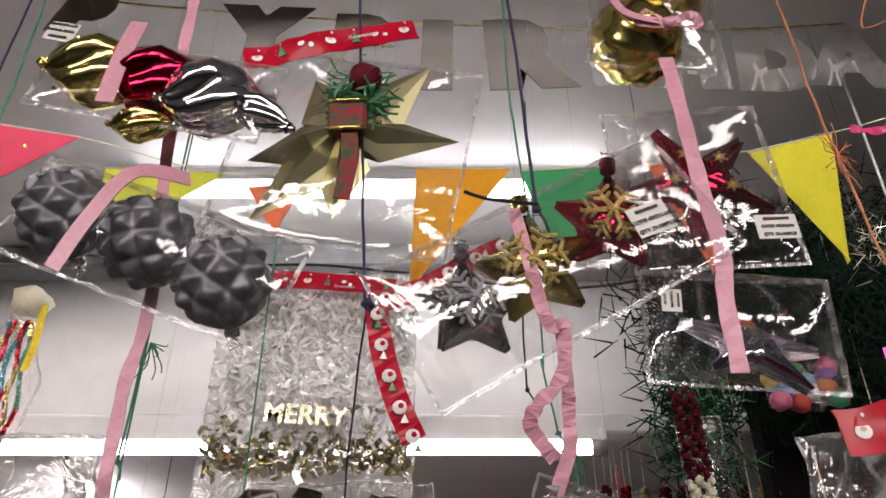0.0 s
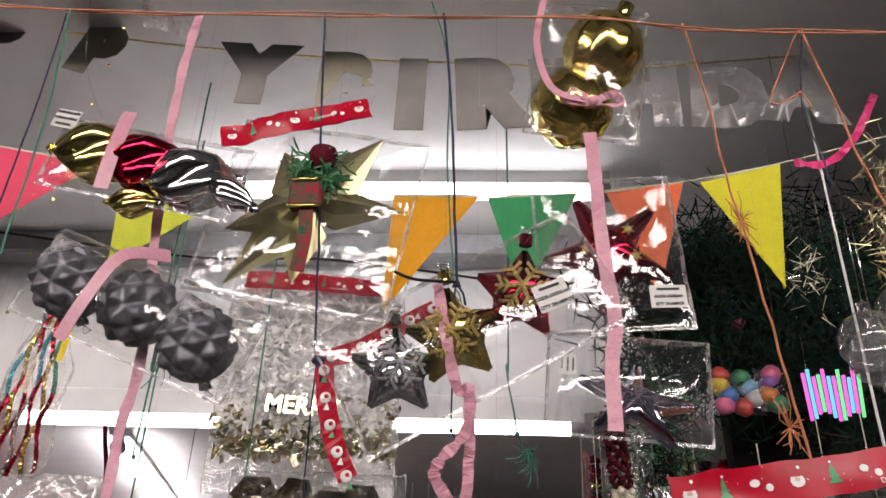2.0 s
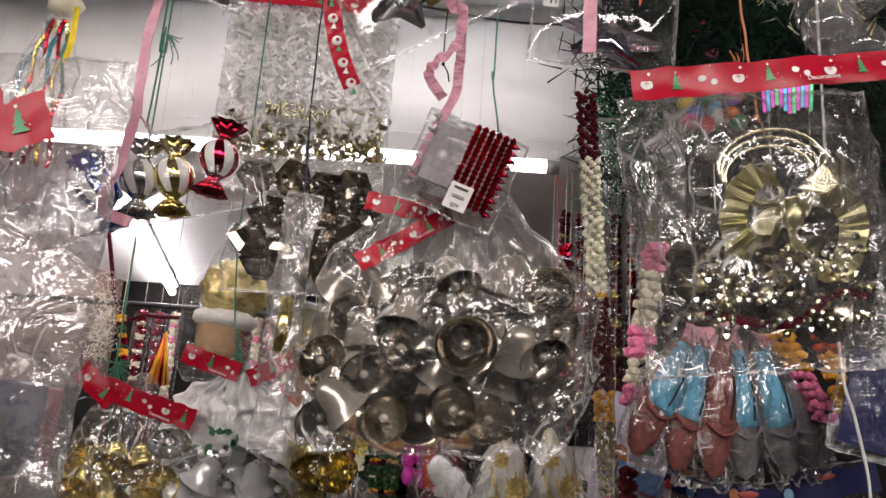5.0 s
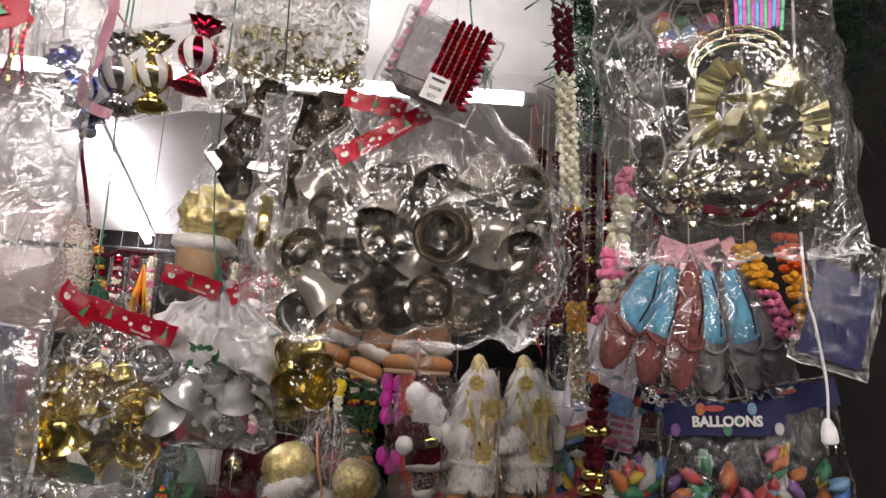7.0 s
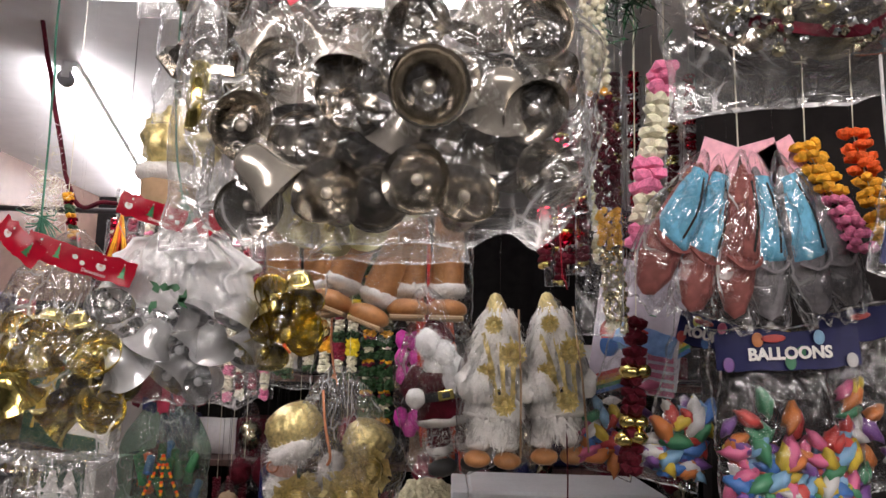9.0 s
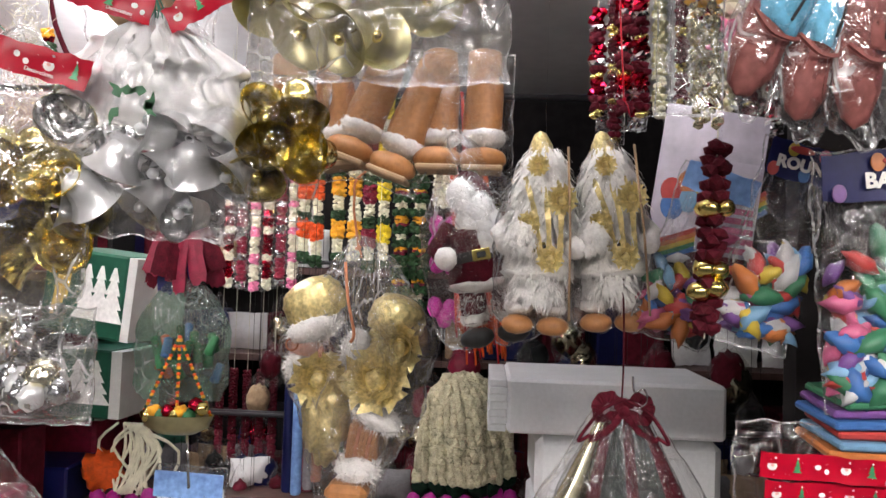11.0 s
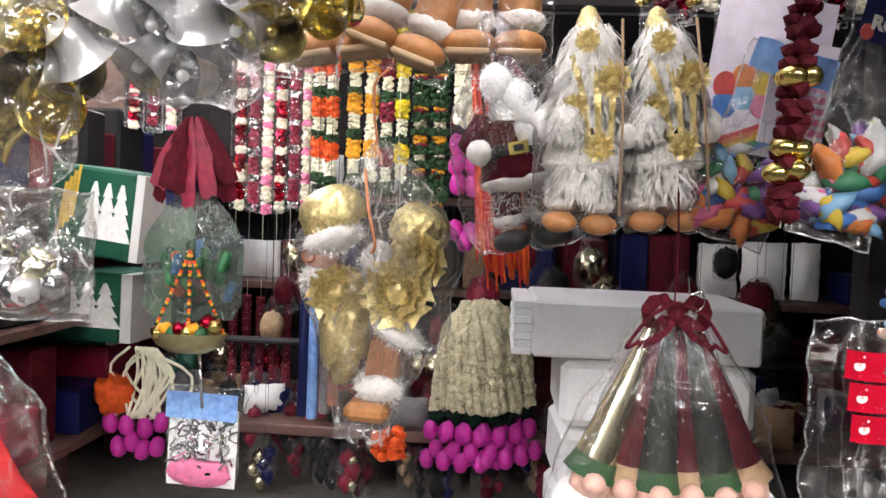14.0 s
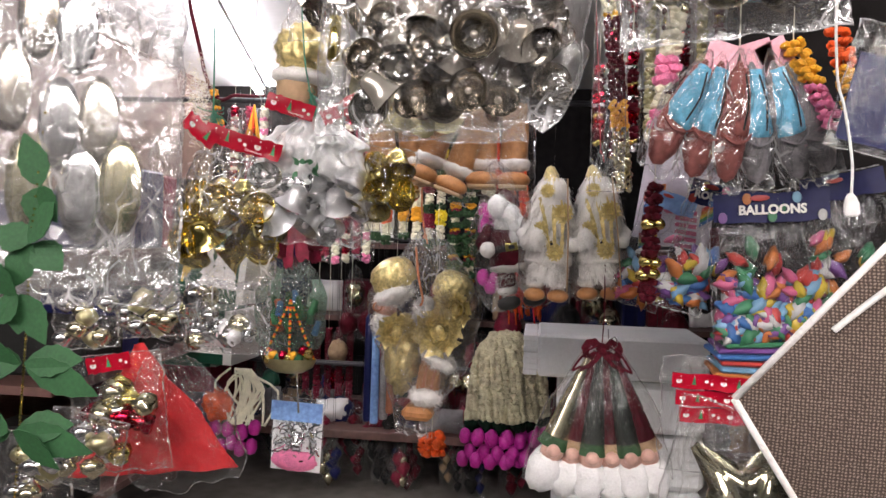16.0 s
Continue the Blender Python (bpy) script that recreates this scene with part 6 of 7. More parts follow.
garland("velvet_garland", "maroon velvet garland with gold rings", (0.427, 1.220, 1.379), (0.421, 1.240, 1.137), [(3, MAROON, 1), (0.8, GOLD, 1.3), (2, MAROON, 1), (0.6, GOLD, 1.2), (1, MAROON, 1), (0.8, GOLD, 1.3), (1.4, MAROON, 1), (0.5, GOLD, 1.2)], 0.017, 5, category="garland")
garland("blossom_garland", "pink and cream blossom garland", (0.456, 1.150, 1.771), (0.422, 1.180, 1.499), [(1, PEACH, 1.1), (1, CREAM, 1.0), (1, CREAM, 1.0), (1, PEACH, 1.2), (0.7, CREAM, 0.9), (0.7, PEACH, 1)], 0.019, 6)
garland("blossom_garland", "marigold and pink tinsel garland", (0.646, 1.100, 1.635), (0.725, 1.100, 1.487), [(2, AMBER, 1.1), (2, PEACH, 1.0)], 0.020, 7)
garland("blossom_garland", "marigold and pink tinsel garland", (0.728, 1.120, 1.660), (0.769, 1.120, 1.499), [(1, MARIGOLD, 1.1), (2, AMBER, 1.0)], 0.020, 8)
for k, (p, q) in enumerate((((0.347, 1.750, 1.734), (0.350, 1.750, 1.528)), ((0.394, 1.750, 1.771), (0.403, 1.750, 1.529)), ((0.439, 1.800, 1.776), (0.447, 1.800, 1.539)), ((0.373, 1.700, 1.899), (0.397, 1.700, 1.672)))):
    garland("tinsel_strand", "red and silver foil bead strand", p, q, [(1, REDFOIL, 1), (0.4, SILVER, 1), (1, MAROON, 1), (0.4, GOLD, 0.8)] * 3, 0.016, 20 + k, category="garland", group="foil bead strands")
for k in range(9):
    x, zb = 0.40 + 0.048 * k, 1.50 + 0.03 * (k % 3)
    t = garland("tinsel_strand", "red and gold bead strand in clear sleeve", (x, 1.90, 2.05), (x + 0.008, 1.90, zb), [(1, (MAROON, REDFOIL, OLDGOLD)[k % 3], 1), (0.4, (GOLD, SILVER, CREAM)[k % 3], 0.9)] * 7, 0.015, 120 + k, category="garland", group="foil bead strands")
    part("sleeve", Shape().film(0.062, 2.05 - zb, 0.05, FILM, "flat", 140 + k, 0.006, 8, 30), t, "clear crinkled sleeve")
# white plug and flex
t = thing("electric_plug", "white two-pin electric plug hanging on its flex", "plug", (0.681, 0.900, 1.333), -8)
part("body", Shape().lathe([(0.004, 0.020), (0.008, 0.014), (0.012, 0.002), (0.012, -0.013), (0.009, -0.016), (0.001, -0.016)], PLASTICW, Matrix.Diagonal((1, 0.6, 1, 1)), 14), t)
for e in (-1, 1):
    part("pin", Shape().tube([(0.006 * e, 0, -0.014), (0.006 * e, 0, -0.030)], 0.0018, SILVER, 6), t, "metal pin")
part("flex", Shape().tube([at_local(t, p) for p in smooth_line([(0.640, 0.900, 2.5), (0.645, 0.900, 1.75), (0.651, 0.900, 1.549), (0.665, 0.900, 1.484), (0.679, 0.900, 1.404), (0.680, 0.900, 1.350)])], 0.0022, PLASTICW, 6), t, "white flex")
# bag hanging at far right
t = hung("card_pack", "clear pack with a dark navy card", (0.759, 1.000, 1.533), 14, 0.13, 0.22, 0.02, FILM, seed=77, category="packet", crumple=0.006)
part("card", Shape().box((0.10, 0.004, 0.15), NAVYCARD, None, 0.05), t, "dark navy printed card", pose(0, 0, -0.02))
# Another near-black sheet, in place of the shade behind the balloons.
slab("wall_panel", (0.98, 1.75, 0.2), (1.9, 1.80, 2.09), SHADEWALL, "dark panel behind the balloon stock")

# ---- lower right: stockings, red headers, gold star pack, burlap ----
DUSK = material("dark_glitter_cloth", (0.020, 0.026, 0.022), 0.4, 0.3, 0.6, 700, 0.4)
t = thing("stocking_bundle", "bundle of bagged cone gnome stockings tied with red bow", "stockings", (0.350, 1.430, 1.032))
for k, (x, ry) in enumerate(((-0.09, 19), (-0.055, 11), (-0.012, 3), (0.028, -5), (0.070, -12), (0.105, -19))):
    st = Shape()
    st.lathe([(0.004, 0.0), (0.012, -0.05), (0.026, -0.15), (0.036, -0.23)], (PALEGOLD, MAROON, DUSK, MAROON, DUSK, MAROON)[k], None, 14)
    st.lathe([(0.036, -0.23), (0.042, -0.25), (0.046, -0.26)], (GREENF, CARDBROWN)[k % 2], None, 14)
    st.lump(0.032, SKIN, (0, -0.016, -0.268), 0.06, 2)
    st.lump(0.018, SKIN, (0, -0.05, -0.262), 0.06, 2)
    st.lump(0.046, BEARD, (0, 0.0, -0.325), 0.10, 3, 1.4)
    for q in range(9):
        a = random.uniform(3.4, 6.0)
        z = -random.uniform(0.06, 0.22)
        rr = 0.004 + 0.032 * (-z / 0.23) * 1.05
        st.lump(0.0015, WHITEPRINT, (rr * math.cos(a), rr * math.sin(a), z), 0.2, 1)
    o = part("stocking", st, t, "cone gnome stocking with white beard", pose(x * 0.35, 0.012 * (k % 2) - 0.02, -0.03, 0, ry, 0))
    part("film_bag", Shape().film(0.115, 0.40, 0.09, FILM, "gather", 80 + k, 0.006, 10, 18), o, "clear crinkled film", pose(0, 0, 0.03))
s = Shape()
for e in (-1, 1):
    s.strip(smooth_line([(0, 0, 0), (0.03 * e, -0.012, 0.035), (0.062 * e, 0, 0.020), (0.055 * e, 0.004, -0.022), (0, 0, -0.005)], 8), 0.034, MAROON, 0.0012, 0.6, 0.3)
    s.strip(smooth_line([(0, -0.006, 0), (0.035 * e, -0.016, -0.045), (0.085 * e, -0.01, -0.075)], 8), 0.018, MAROON, 0.0012, 0.4, 0.4)
s.lump(0.014, MAROON, (0, -0.012, 0), 0.15, 2)
part("red_bow", s, t, "dark red felt bow", pose(0, -0.035, -0.02) @ Matrix.Scale(0.66, 4))
t.scale = (0.88, 0.88, 0.88)
part("hook", Shape().tube(smooth_line([(0.02, -0.05, -0.015), (0.035, -0.055, 0.0), (0.03, -0.055, 0.02), (0.015, -0.052, 0.015), (0.012, -0.05, 0.04)]), 0.0016, SILVER, 6), t, "silver wire hook")
part("cord", Shape().tube(smooth_line([(0, -0.02, -0.01), (0.005, 0, 0.10), (0.0, 0.02, 0.30)]), 0.0016, MAROON, 6), t, "dark red hanging cord")
for e in (-1, 1):
    part("tie_cord", Shape().tube(smooth_line([(0, -0.04, 0), (0.04 * e, -0.05, -0.02), (0.075 * e, -0.045, -0.07), (0.055 * e, -0.045, -0.06)]), 0.003, MAROON, 6), t)

t = hung("header_pack", "clear packs with red printed headers", (0.576, 1.220, 0.922), 0, 0.245, 0.235, 0.04, FILM, seed=90, category="packet", crumple=0.012)
for k in range(3):
    header(t, 0.225, 0.030, (0.01 * k, -0.03 + 0.012 * k, 0.075 - 0.034 * k), 2 - k, 0, 0.004)
t = hung("star_pack", "clear pack with a folded pale gold paper star", (0.464, 0.600, 0.974), 12, 0.206, 0.178, 0.05, FILM, seed=91, category="packet", crumple=0.010)
part("star", Shape().star(0.125, 0.05, 0.022, PALEGOLD), t, "folded pale gold star", pose(0.0, 0, -0.02, 0, 15, 0))
t = thing("burlap_bag", "brown burlap bag with white piping", "bag", (0.473, 0.330, 1.160), 0, 0)
A, B, C, D = (at_local(t, p) for p in ((0.379, 0.360, 1.126), (0.513, 0.330, 1.294), (0.591, 0.330, 1.119), (0.464, 0.350, 0.990)))
s = Shape()
n = 16
v = []
for side in (0, 1):
    for j in range(n + 1):
        for i in range(n + 1):
            q = A.lerp(B, i / n).lerp(D.lerp(C, i / n), j / n)
            puff = (math.sin(math.pi * i / n) * math.sin(math.pi * j / n)) ** 0.5 if 0 < i < n and 0 < j < n else 0
            v.append(q + Vector((0, (0.022 if side else -0.014) * puff, 0)))
f = []
for side in (0, 1):
    for j in range(n):
        for i in range(n):
            k = side * (n + 1) ** 2 + j * (n + 1) + i
            f.append((k, k + n + 1, k + n + 2, k + 1) if side == 0 else (k, k + 1, k + n + 2, k + n + 1))
part("cloth", s.add(v, f, BURLAP), t, "coarse brown burlap cloth")
part("piping", Shape().tube([A, A.lerp(B, 0.5), B], 0.0035, FUR, 8).tube([A, A.lerp(D, 0.5), D], 0.0035, FUR, 8), t, "white piped edge")
part("strap", Shape().tube([B, B + Vector((0.05, 0.05, 0.3)), at_local(t, (0.75, 0.43, 2.45))], 0.004, FUR, 8), t, "white strap")
part("inner_piping", Shape().tube(smooth_line([A.lerp(B, 0.45).lerp(C, 0.08), A.lerp(B, 0.6).lerp(C, 0.10), B.lerp(C, 0.16)]), 0.003, FUR, 8), t, "white piped edge", pose(0, -0.014, 0))

# ---- back of the shop ----
t = thing("foam_box_stack", "stack of white foam boxes on a shelf", "boxes", (0.505, 2.350, 0.879))
Bw = 0.591
part("box", Shape().box((Bw, 0.4, 0.15), FOAM, None, 0.06), t, "", pose(0, 0.2, -0.026))
for k in range(7):
    part("sheet", Shape().box((0.05, 0.37, 0.0195), FOAM, None, 0.1), t, "thin white foam sheet edge", pose(-Bw / 2 - 0.027 + 0.003 * (k % 2), 0.19, -0.088 + 0.0203 * k))
for k in range(3):
    part("bagged_box", Shape().box((Bw * 0.86, 0.36, 0.18), FOAM, None, 0.12), t, "white bagged box", pose(0.04, 0.2, -0.20 - 0.195 * k, 0, 1.5 * (k % 2), 2 * k))
crate_h = (0.480, 2.350, 0.879)[2] - 0.69
part("crate", Shape().box((Bw * 0.9, 0.40, max(0.05, crate_h)), CARDBROWN, None, 0.05), t, "brown carton at the bottom", pose(0.04, 0.2, -0.69 - crate_h / 2))
solid("stock_shelf", Shape().box((1.0, 0.42, 0.03), SHELFM, None, 0.05), "dark shelf board carrying foam boxes", "shelf", ((0.480, 2.350, 0.879)[0] + 0.1, 2.56, 0.02), kind="structure")


def tree_box(at, w, h, d, roll, yaw):
    t = thing("tree_box", "green and white printed tree carton", "box", at, roll, yaw, group="green cartons")
    part("carton", Shape().box((w, d, h), BOXGREEN, None, 0.03), t, "green printed carton", pose(0, d / 2, 0))
    for k in range(3):
        x = w * (0.05 + 0.16 * k)
        out = []
        for j in range(5):
            out.append((x - w * (0.03 + 0.03 * j), h * (0.35 - 0.16 * j)))
            out.append((x - w * (0.015 + 0.02 * j), h * (0.35 - 0.16 * j)))
        rgt = [(2 * x - a, b) for a, b in reversed(out)]
        part("tree_print", Shape().plate(out + rgt, 0.0015, WHITEPRINT), t, "white fir tree print", pose(0, -0.002 - 0.001 * k, 0))
    for k in range(4):
        part("print_bar", Shape().box((w * 0.035, 0.0015, h * 0.6), BOXGOLD, None, 0), t, "", pose(-w * (0.32 - 0.05 * k), -0.002, 0.02 * k, 0, 6, 0))
    part("white_edge", Shape().box((w * 0.10, d * 0.98, h * 0.98), PAPER, None, 0.03), t, "white carton end", pose(w * 0.55, d / 2, 0))


tree_box((-1.193, 2.700, 1.108), 0.324, 0.282, 0.3, 6, -12)
tree_box((-1.445, 3.000, 0.763), 0.429, 0.253, 0.3, 1, -4)
tree_box((-1.492, 3.100, 0.703), 0.299, 0.204, 0.2, 0, 0)
# hanging flower garlands on the back rail
rail = solid("garland_rail", Shape().tube([(-1.8, 3.0, 1.86), (1.8, 3.0, 1.86)], 0.012, DARKSTEEL, 8), "dark steel rail carrying garlands", "rail", kind="structure")
FG = "flower garlands on the rail"
def striped(a, b, n):
    out = []
    for k in range(n):
        out += [(1, a, 1.05), (0.8, CREAM, 0.8), (0.5, b, 1.0)]
    return out
for k, (x, sets, yb) in enumerate(((560, striped(MARIGOLD, GREENF, 4), 330), (585, striped(MARIGOLD, GREENF, 4), 340), (628, striped(AMBER, GREENF, 4), 300), (662, striped(AMBER, CREAM, 4), 330), (684, striped(GARNET, GREENF, 4), 350), (712, striped(YELLOWF, GREENF, 4), 340))):
    L = {560: (-0.532, 3.000, 1.240), 585: (-0.484, 3.000, 1.223), 628: (-0.406, 3.000, 1.244), 662: (-0.345, 3.000, 1.246), 684: (-0.291, 3.000, 1.210), 712: (-0.238, 3.000, 1.221)}[x]
    garland("flower_garland", "bright marigold and cream bud hanging garland", (L[0], 3.0, 1.84), L, sets, 0.024, 30 + k, 0.5, 0.013, FG, tuftr=0.4)
for k, L in enumerate(((-0.178, 3.050, 1.043), (-0.110, 3.050, 1.046))):
    garland("flower_garland", "green leaf garland with white and orange blossoms", (L[0], 3.05, 1.84), L, [(1, GREENF, 1.1), (0.5, CREAM, 0.7), (1, GREENF, 1.1), (0.5, AMBER, 0.8), (0.3, GARNET, 0.8)] * 7, 0.026, 40 + k, 0.65, 0.013, FG, tuftr=0.45)
for k, L in enumerate(((0.082, 2.900, 1.003), (0.128, 2.900, 0.968), (0.183, 2.920, 0.951))):
    t = thing("marigold_tassel", "long orange marigold thread tassel", "flower garland", (L[0] - 0.09, 2.9, 1.82), group=FG)
    end = at_local(t, L)
    for q in range(34):
        g = Vector((random.gauss(0, 0.020), random.gauss(0, 0.014), random.gauss(0, 0.03)))
        part("thread", Shape().tube(smooth_line([(0, 0, 0.03), tuple(end * 0.5 + g * 0.5), tuple(end + g)], 4, 0, 0.006, q), 0.0034, (MARIGOLD, MARIGOLD, REDCLOTH)[q % 3], 4), t)
for k, L in enumerate(((-0.037, 3.000, 1.461), (-0.006, 3.000, 1.462))):
    garland("jasmine_strand", "cream jasmine strand ending in magenta buds", (L[0], 3.0, 1.84), L, [(1, CREAM, 1)], 0.026, 54 + k, 0.4, 0.014, FG)
BUD = Shape().lathe([(0.001, 0.042), (0.022, 0.03), (0.030, 0.0), (0.022, -0.028), (0.001, -0.038)], MAGENTA, None, 10).mesh("bud")
def buds(t, pts):
    for p in pts:
        part("bud", BUD, t, "magenta silk bud", pose(*at_local(t, p), random.uniform(-15, 15), random.uniform(-15, 15), 0))
t = thing("bud_tassel", "tassel of magenta silk buds", "flower garland", (-0.019, 2.950, 1.254))
buds(t, ((-0.038, 2.950, 1.378), (0.010, 2.950, 1.375), (-0.039, 2.950, 1.312), (0.016, 2.950, 1.310), (-0.033, 2.950, 1.246), (0.018, 2.950, 1.240), (-0.035, 2.950, 1.088), (0.020, 2.950, 1.081), (0.079, 2.950, 1.077), (-0.002, 2.950, 1.052), (0.053, 2.950, 1.058)))
# big jasmine bundle
t = thing("jasmine_bundle", "bundle of thick cream jasmine garlands with magenta buds", "flower garland", (0.061, 3.200, 0.805))
for k, p in enumerate(((-0.077, 3.200, 0.410), (-0.010, 3.140, 0.425), (0.056, 3.120, 0.427), (0.125, 3.120, 0.431), (0.185, 3.160, 0.434), (0.237, 3.200, 0.446))):
    b = at_local(t, p)
    s = Shape()
    line = smooth_line([(b.x * 0.15, 0, 0.0), (b.x * 0.75, b.y * 0.8, b.z * 0.28), tuple(b)], 12)
    for q in range(len(line) - 1):
        for j in range(7):
            th = j * 0.9 + q
            for w in (0.0, 0.5):
                c = line[q].lerp(line[q + 1], w)
                s.lump(0.019, JASMINE, c + Vector((0.030 * math.cos(th), 0.030 * math.sin(th), random.gauss(0, 0.006))), 0.25, 1)
    part("jasmine_strand", s, t, "thick cream jasmine strand", kind="stuff")
    part("leaf_tuft", Shape().lump(0.04, PINE, b - Vector((0, 0, 0.02)), 0.3, 2), t, "dark leaf tuft")
    buds(t, [t.matrix_basis @ (b + Vector((dx, -0.02, dz))) for dx, dz in ((-0.035, -0.08), (0.02, -0.09), (-0.01, -0.15), (0.045, -0.17), (-0.045, -0.19))])
# far strands in sleeves on the left of the garlands
rnd = random.Random(9)
for k in range(9):
    x0 = [(-1.251, 3.100, 1.422), (-1.178, 3.100, 1.404), (-1.107, 3.100, 1.416), (-0.844, 3.100, 1.136), (-0.793, 3.100, 1.128), (-0.743, 3.100, 1.120), (-0.693, 3.100, 1.132), (-0.643, 3.100, 1.143), (-0.596, 3.100, 1.135)][k]
    t = garland("sleeved_garland", "red and white bead garland in clear sleeve", (x0[0], 3.1, 1.84), x0, [(1, (REDFOIL, GARNET, CREAM)[k % 3], 1), (0.5, (CREAM, SILVER, PEACH)[k % 3], 1)] * 7, 0.018, 60 + k, 0.5, 0.013, "sleeved garlands on the rail")
    part("sleeve", Shape().film(0.075, 1.84 - x0[2], 0.07, FILM, "flat", k, 0.005, 5, 20), t, "clear sleeve")
for k, x0 in enumerate(((-0.960, 3.400, 0.380), (-0.903, 3.400, 0.360), (-0.846, 3.400, 0.352), (-0.789, 3.400, 0.355), (-0.733, 3.400, 0.369), (-0.410, 3.400, 0.096), (-0.504, 3.400, 0.225))):
    garland("sleeved_garland", "maroon bead strand with silver tip in the shade", (x0[0], 3.4, x0[2] + 0.42), x0, [(3, MAROON, 1), (1, GARNET, 1), (0.6, SILVER, 0.8)], 0.020, 80 + k, 0.4, 0.014, "maroon strands")
for k, x0 in enumerate(((-0.458, 2.600, 0.528), (-0.430, 2.600, 0.521), (-0.393, 2.600, 0.539), (-0.369, 2.600, 0.565))):
    s = Shape().lathe([(0.004, 0.42), (0.016, 0.40), (0.018, 0.0), (0.015, -0.01)], (NAVYCARD, SKYPRINT, GREYSUEDE, COPPER)[k], None, 10)
    s.tube([(0, 0, 0.41), (0, 0, 2.16 - x0[2])], 0.0008, BLACK, 4)
    solid("wrapping_roll", s, "rolled blue wrapping film", "roll", x0, group="wrapping rolls")
t = garland("marigold_ball", "orange marigold ball on a thread", (-0.220, 2.800, 0.417), (-0.217, 2.800, 0.329), [(1, MARIGOLD, 1)], 0.05, 90, 0.6, 0.03)
t = thing("bud_tassel", "tassel of magenta buds and white threads", "flower garland", (-1.140, 3.000, 0.582))
buds(t, ((-1.264, 3.000, 0.340), (-1.204, 3.000, 0.334), (-1.134, 3.000, 0.328), (-1.074, 3.000, 0.351), (-1.232, 3.000, 0.254), (-1.142, 3.000, 0.249), (-1.088, 3.000, 0.262), (-1.182, 3.000, 0.276)))
s = Shape()
for k in range(26):
    s.tube(smooth_line([(random.gauss(0, 0.02), 0, 0.04), (random.gauss(0, 0.05), 0.02, -0.06), (random.gauss(0.0, 0.06), 0.0, -0.22)], 4), 0.006, CREAM, 5)
part("threads", s, t, "white cotton threads")
part("marigold", Shape().lump(0.07, MARIGOLD, (0, 0, 0), 0.25, 3), t, "orange marigold ball", pose(-0.12, 0.02, -0.14))
# shelves and stock at the back, its colours darkened in place of shade
for k, z in enumerate((0.35, 0.80, 1.20)):
    solid("back_shelf", Shape().box((3.5, 0.5, 0.03), SHELFM, None, 0.05), "dark wooden shelf on the back wall", "shelf", (-0.05, 3.93, z), kind="structure")
    rnd = random.Random(100 + k)
    x = -1.7
    while x < 1.7:
        w, h = rnd.uniform(0.10, 0.24), rnd.uniform(0.10, 0.30)
        # Choice leans to black to hold the gloom of the deep shelves.
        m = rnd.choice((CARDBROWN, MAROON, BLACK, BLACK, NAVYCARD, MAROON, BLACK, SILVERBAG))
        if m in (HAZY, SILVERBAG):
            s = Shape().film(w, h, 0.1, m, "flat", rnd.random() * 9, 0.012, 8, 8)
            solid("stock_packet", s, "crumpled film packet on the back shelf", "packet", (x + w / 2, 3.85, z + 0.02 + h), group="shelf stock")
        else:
            solid("stock_box", Shape().box((w, 0.25, h), m, None, 0.06), "plain stock carton on the back shelf, in colours kept dark for shade", "box", (x + w / 2, 3.87, z + 0.017 + h / 2), group="shelf stock", yaw=rnd.uniform(-6, 6))
        x += w + rnd.uniform(0.01, 0.08)

# ---- left: foil pouches, boat charm, blue pack, red cloth ----
t = thing("pouch_bundle", "bundle of red and purple foil pouches and green film", "pouches", (-0.685, 2.300, 1.237))
for k in range(16):
    rr = random.Random(k + 70)
    s = Shape().film(0.05, 0.20 + rr.uniform(-0.03, 0.05), 0.018, (MAROON, GARNET, GARNET, MAROON, NAVYCARD, GARNET)[k % 6], "gather", k, 0.006, 6, 8)
    part("pouch", s, t, "folded red pouch", pose(-0.02 + 0.003 * k, -0.012 * (k % 4), 0.13, 0, 26 - 3.4 * k, rr.uniform(-50, 50)))
part("green_bag", Shape().film(0.26, 0.38, 0.10, clear("smoky_green_film", 0.08, 0.12, (0.55, 0.72, 0.62), 0.5, 30.0), "gather", 95, 0.012, 14, 16), t, "smoky green film bag", pose(0, 0, -0.02))
for k in range(22):
    rr = random.Random(k)
    part("bottle", Shape().lathe([(0.001, 0.03), (0.012, 0.025), (0.014, -0.025), (0.001, -0.03)], (HOLLY, GREENF, BALLOONS[4], MARIGOLD, HOLLY)[k % 5], None, 8), t, "", pose(rr.uniform(-0.10, 0.10), rr.uniform(-0.03, 0.03), -0.27 + rr.uniform(-0.06, 0.06), rr.uniform(-20, 20), rr.uniform(-20, 20), 0))
t = thing("boat_charm", "beaded boat charm on gold bead strings", "ornament", (-0.653, 2.200, 0.822))
s = Shape()
for e in (-1, 0, 1):
    a, b = Vector((0, 0, 0.20)), Vector((0.09 * e, 0, 0.0))
    for k in range(26):
        s.lump(0.0055, (MARIGOLD, AMBER, GREENF)[k % 3], a.lerp(b, k / 25), 0.2, 1)
part("beading", s, t, "orange and gold bead strings", kind="stuff")
part("hull", Shape().lathe([(0.10, 0.0), (0.085, -0.03), (0.05, -0.05), (0.001, -0.055)], OLDGOLD, Matrix.Diagonal((1, 0.45, 1, 1)), 16), t, "gold and green beaded hull")
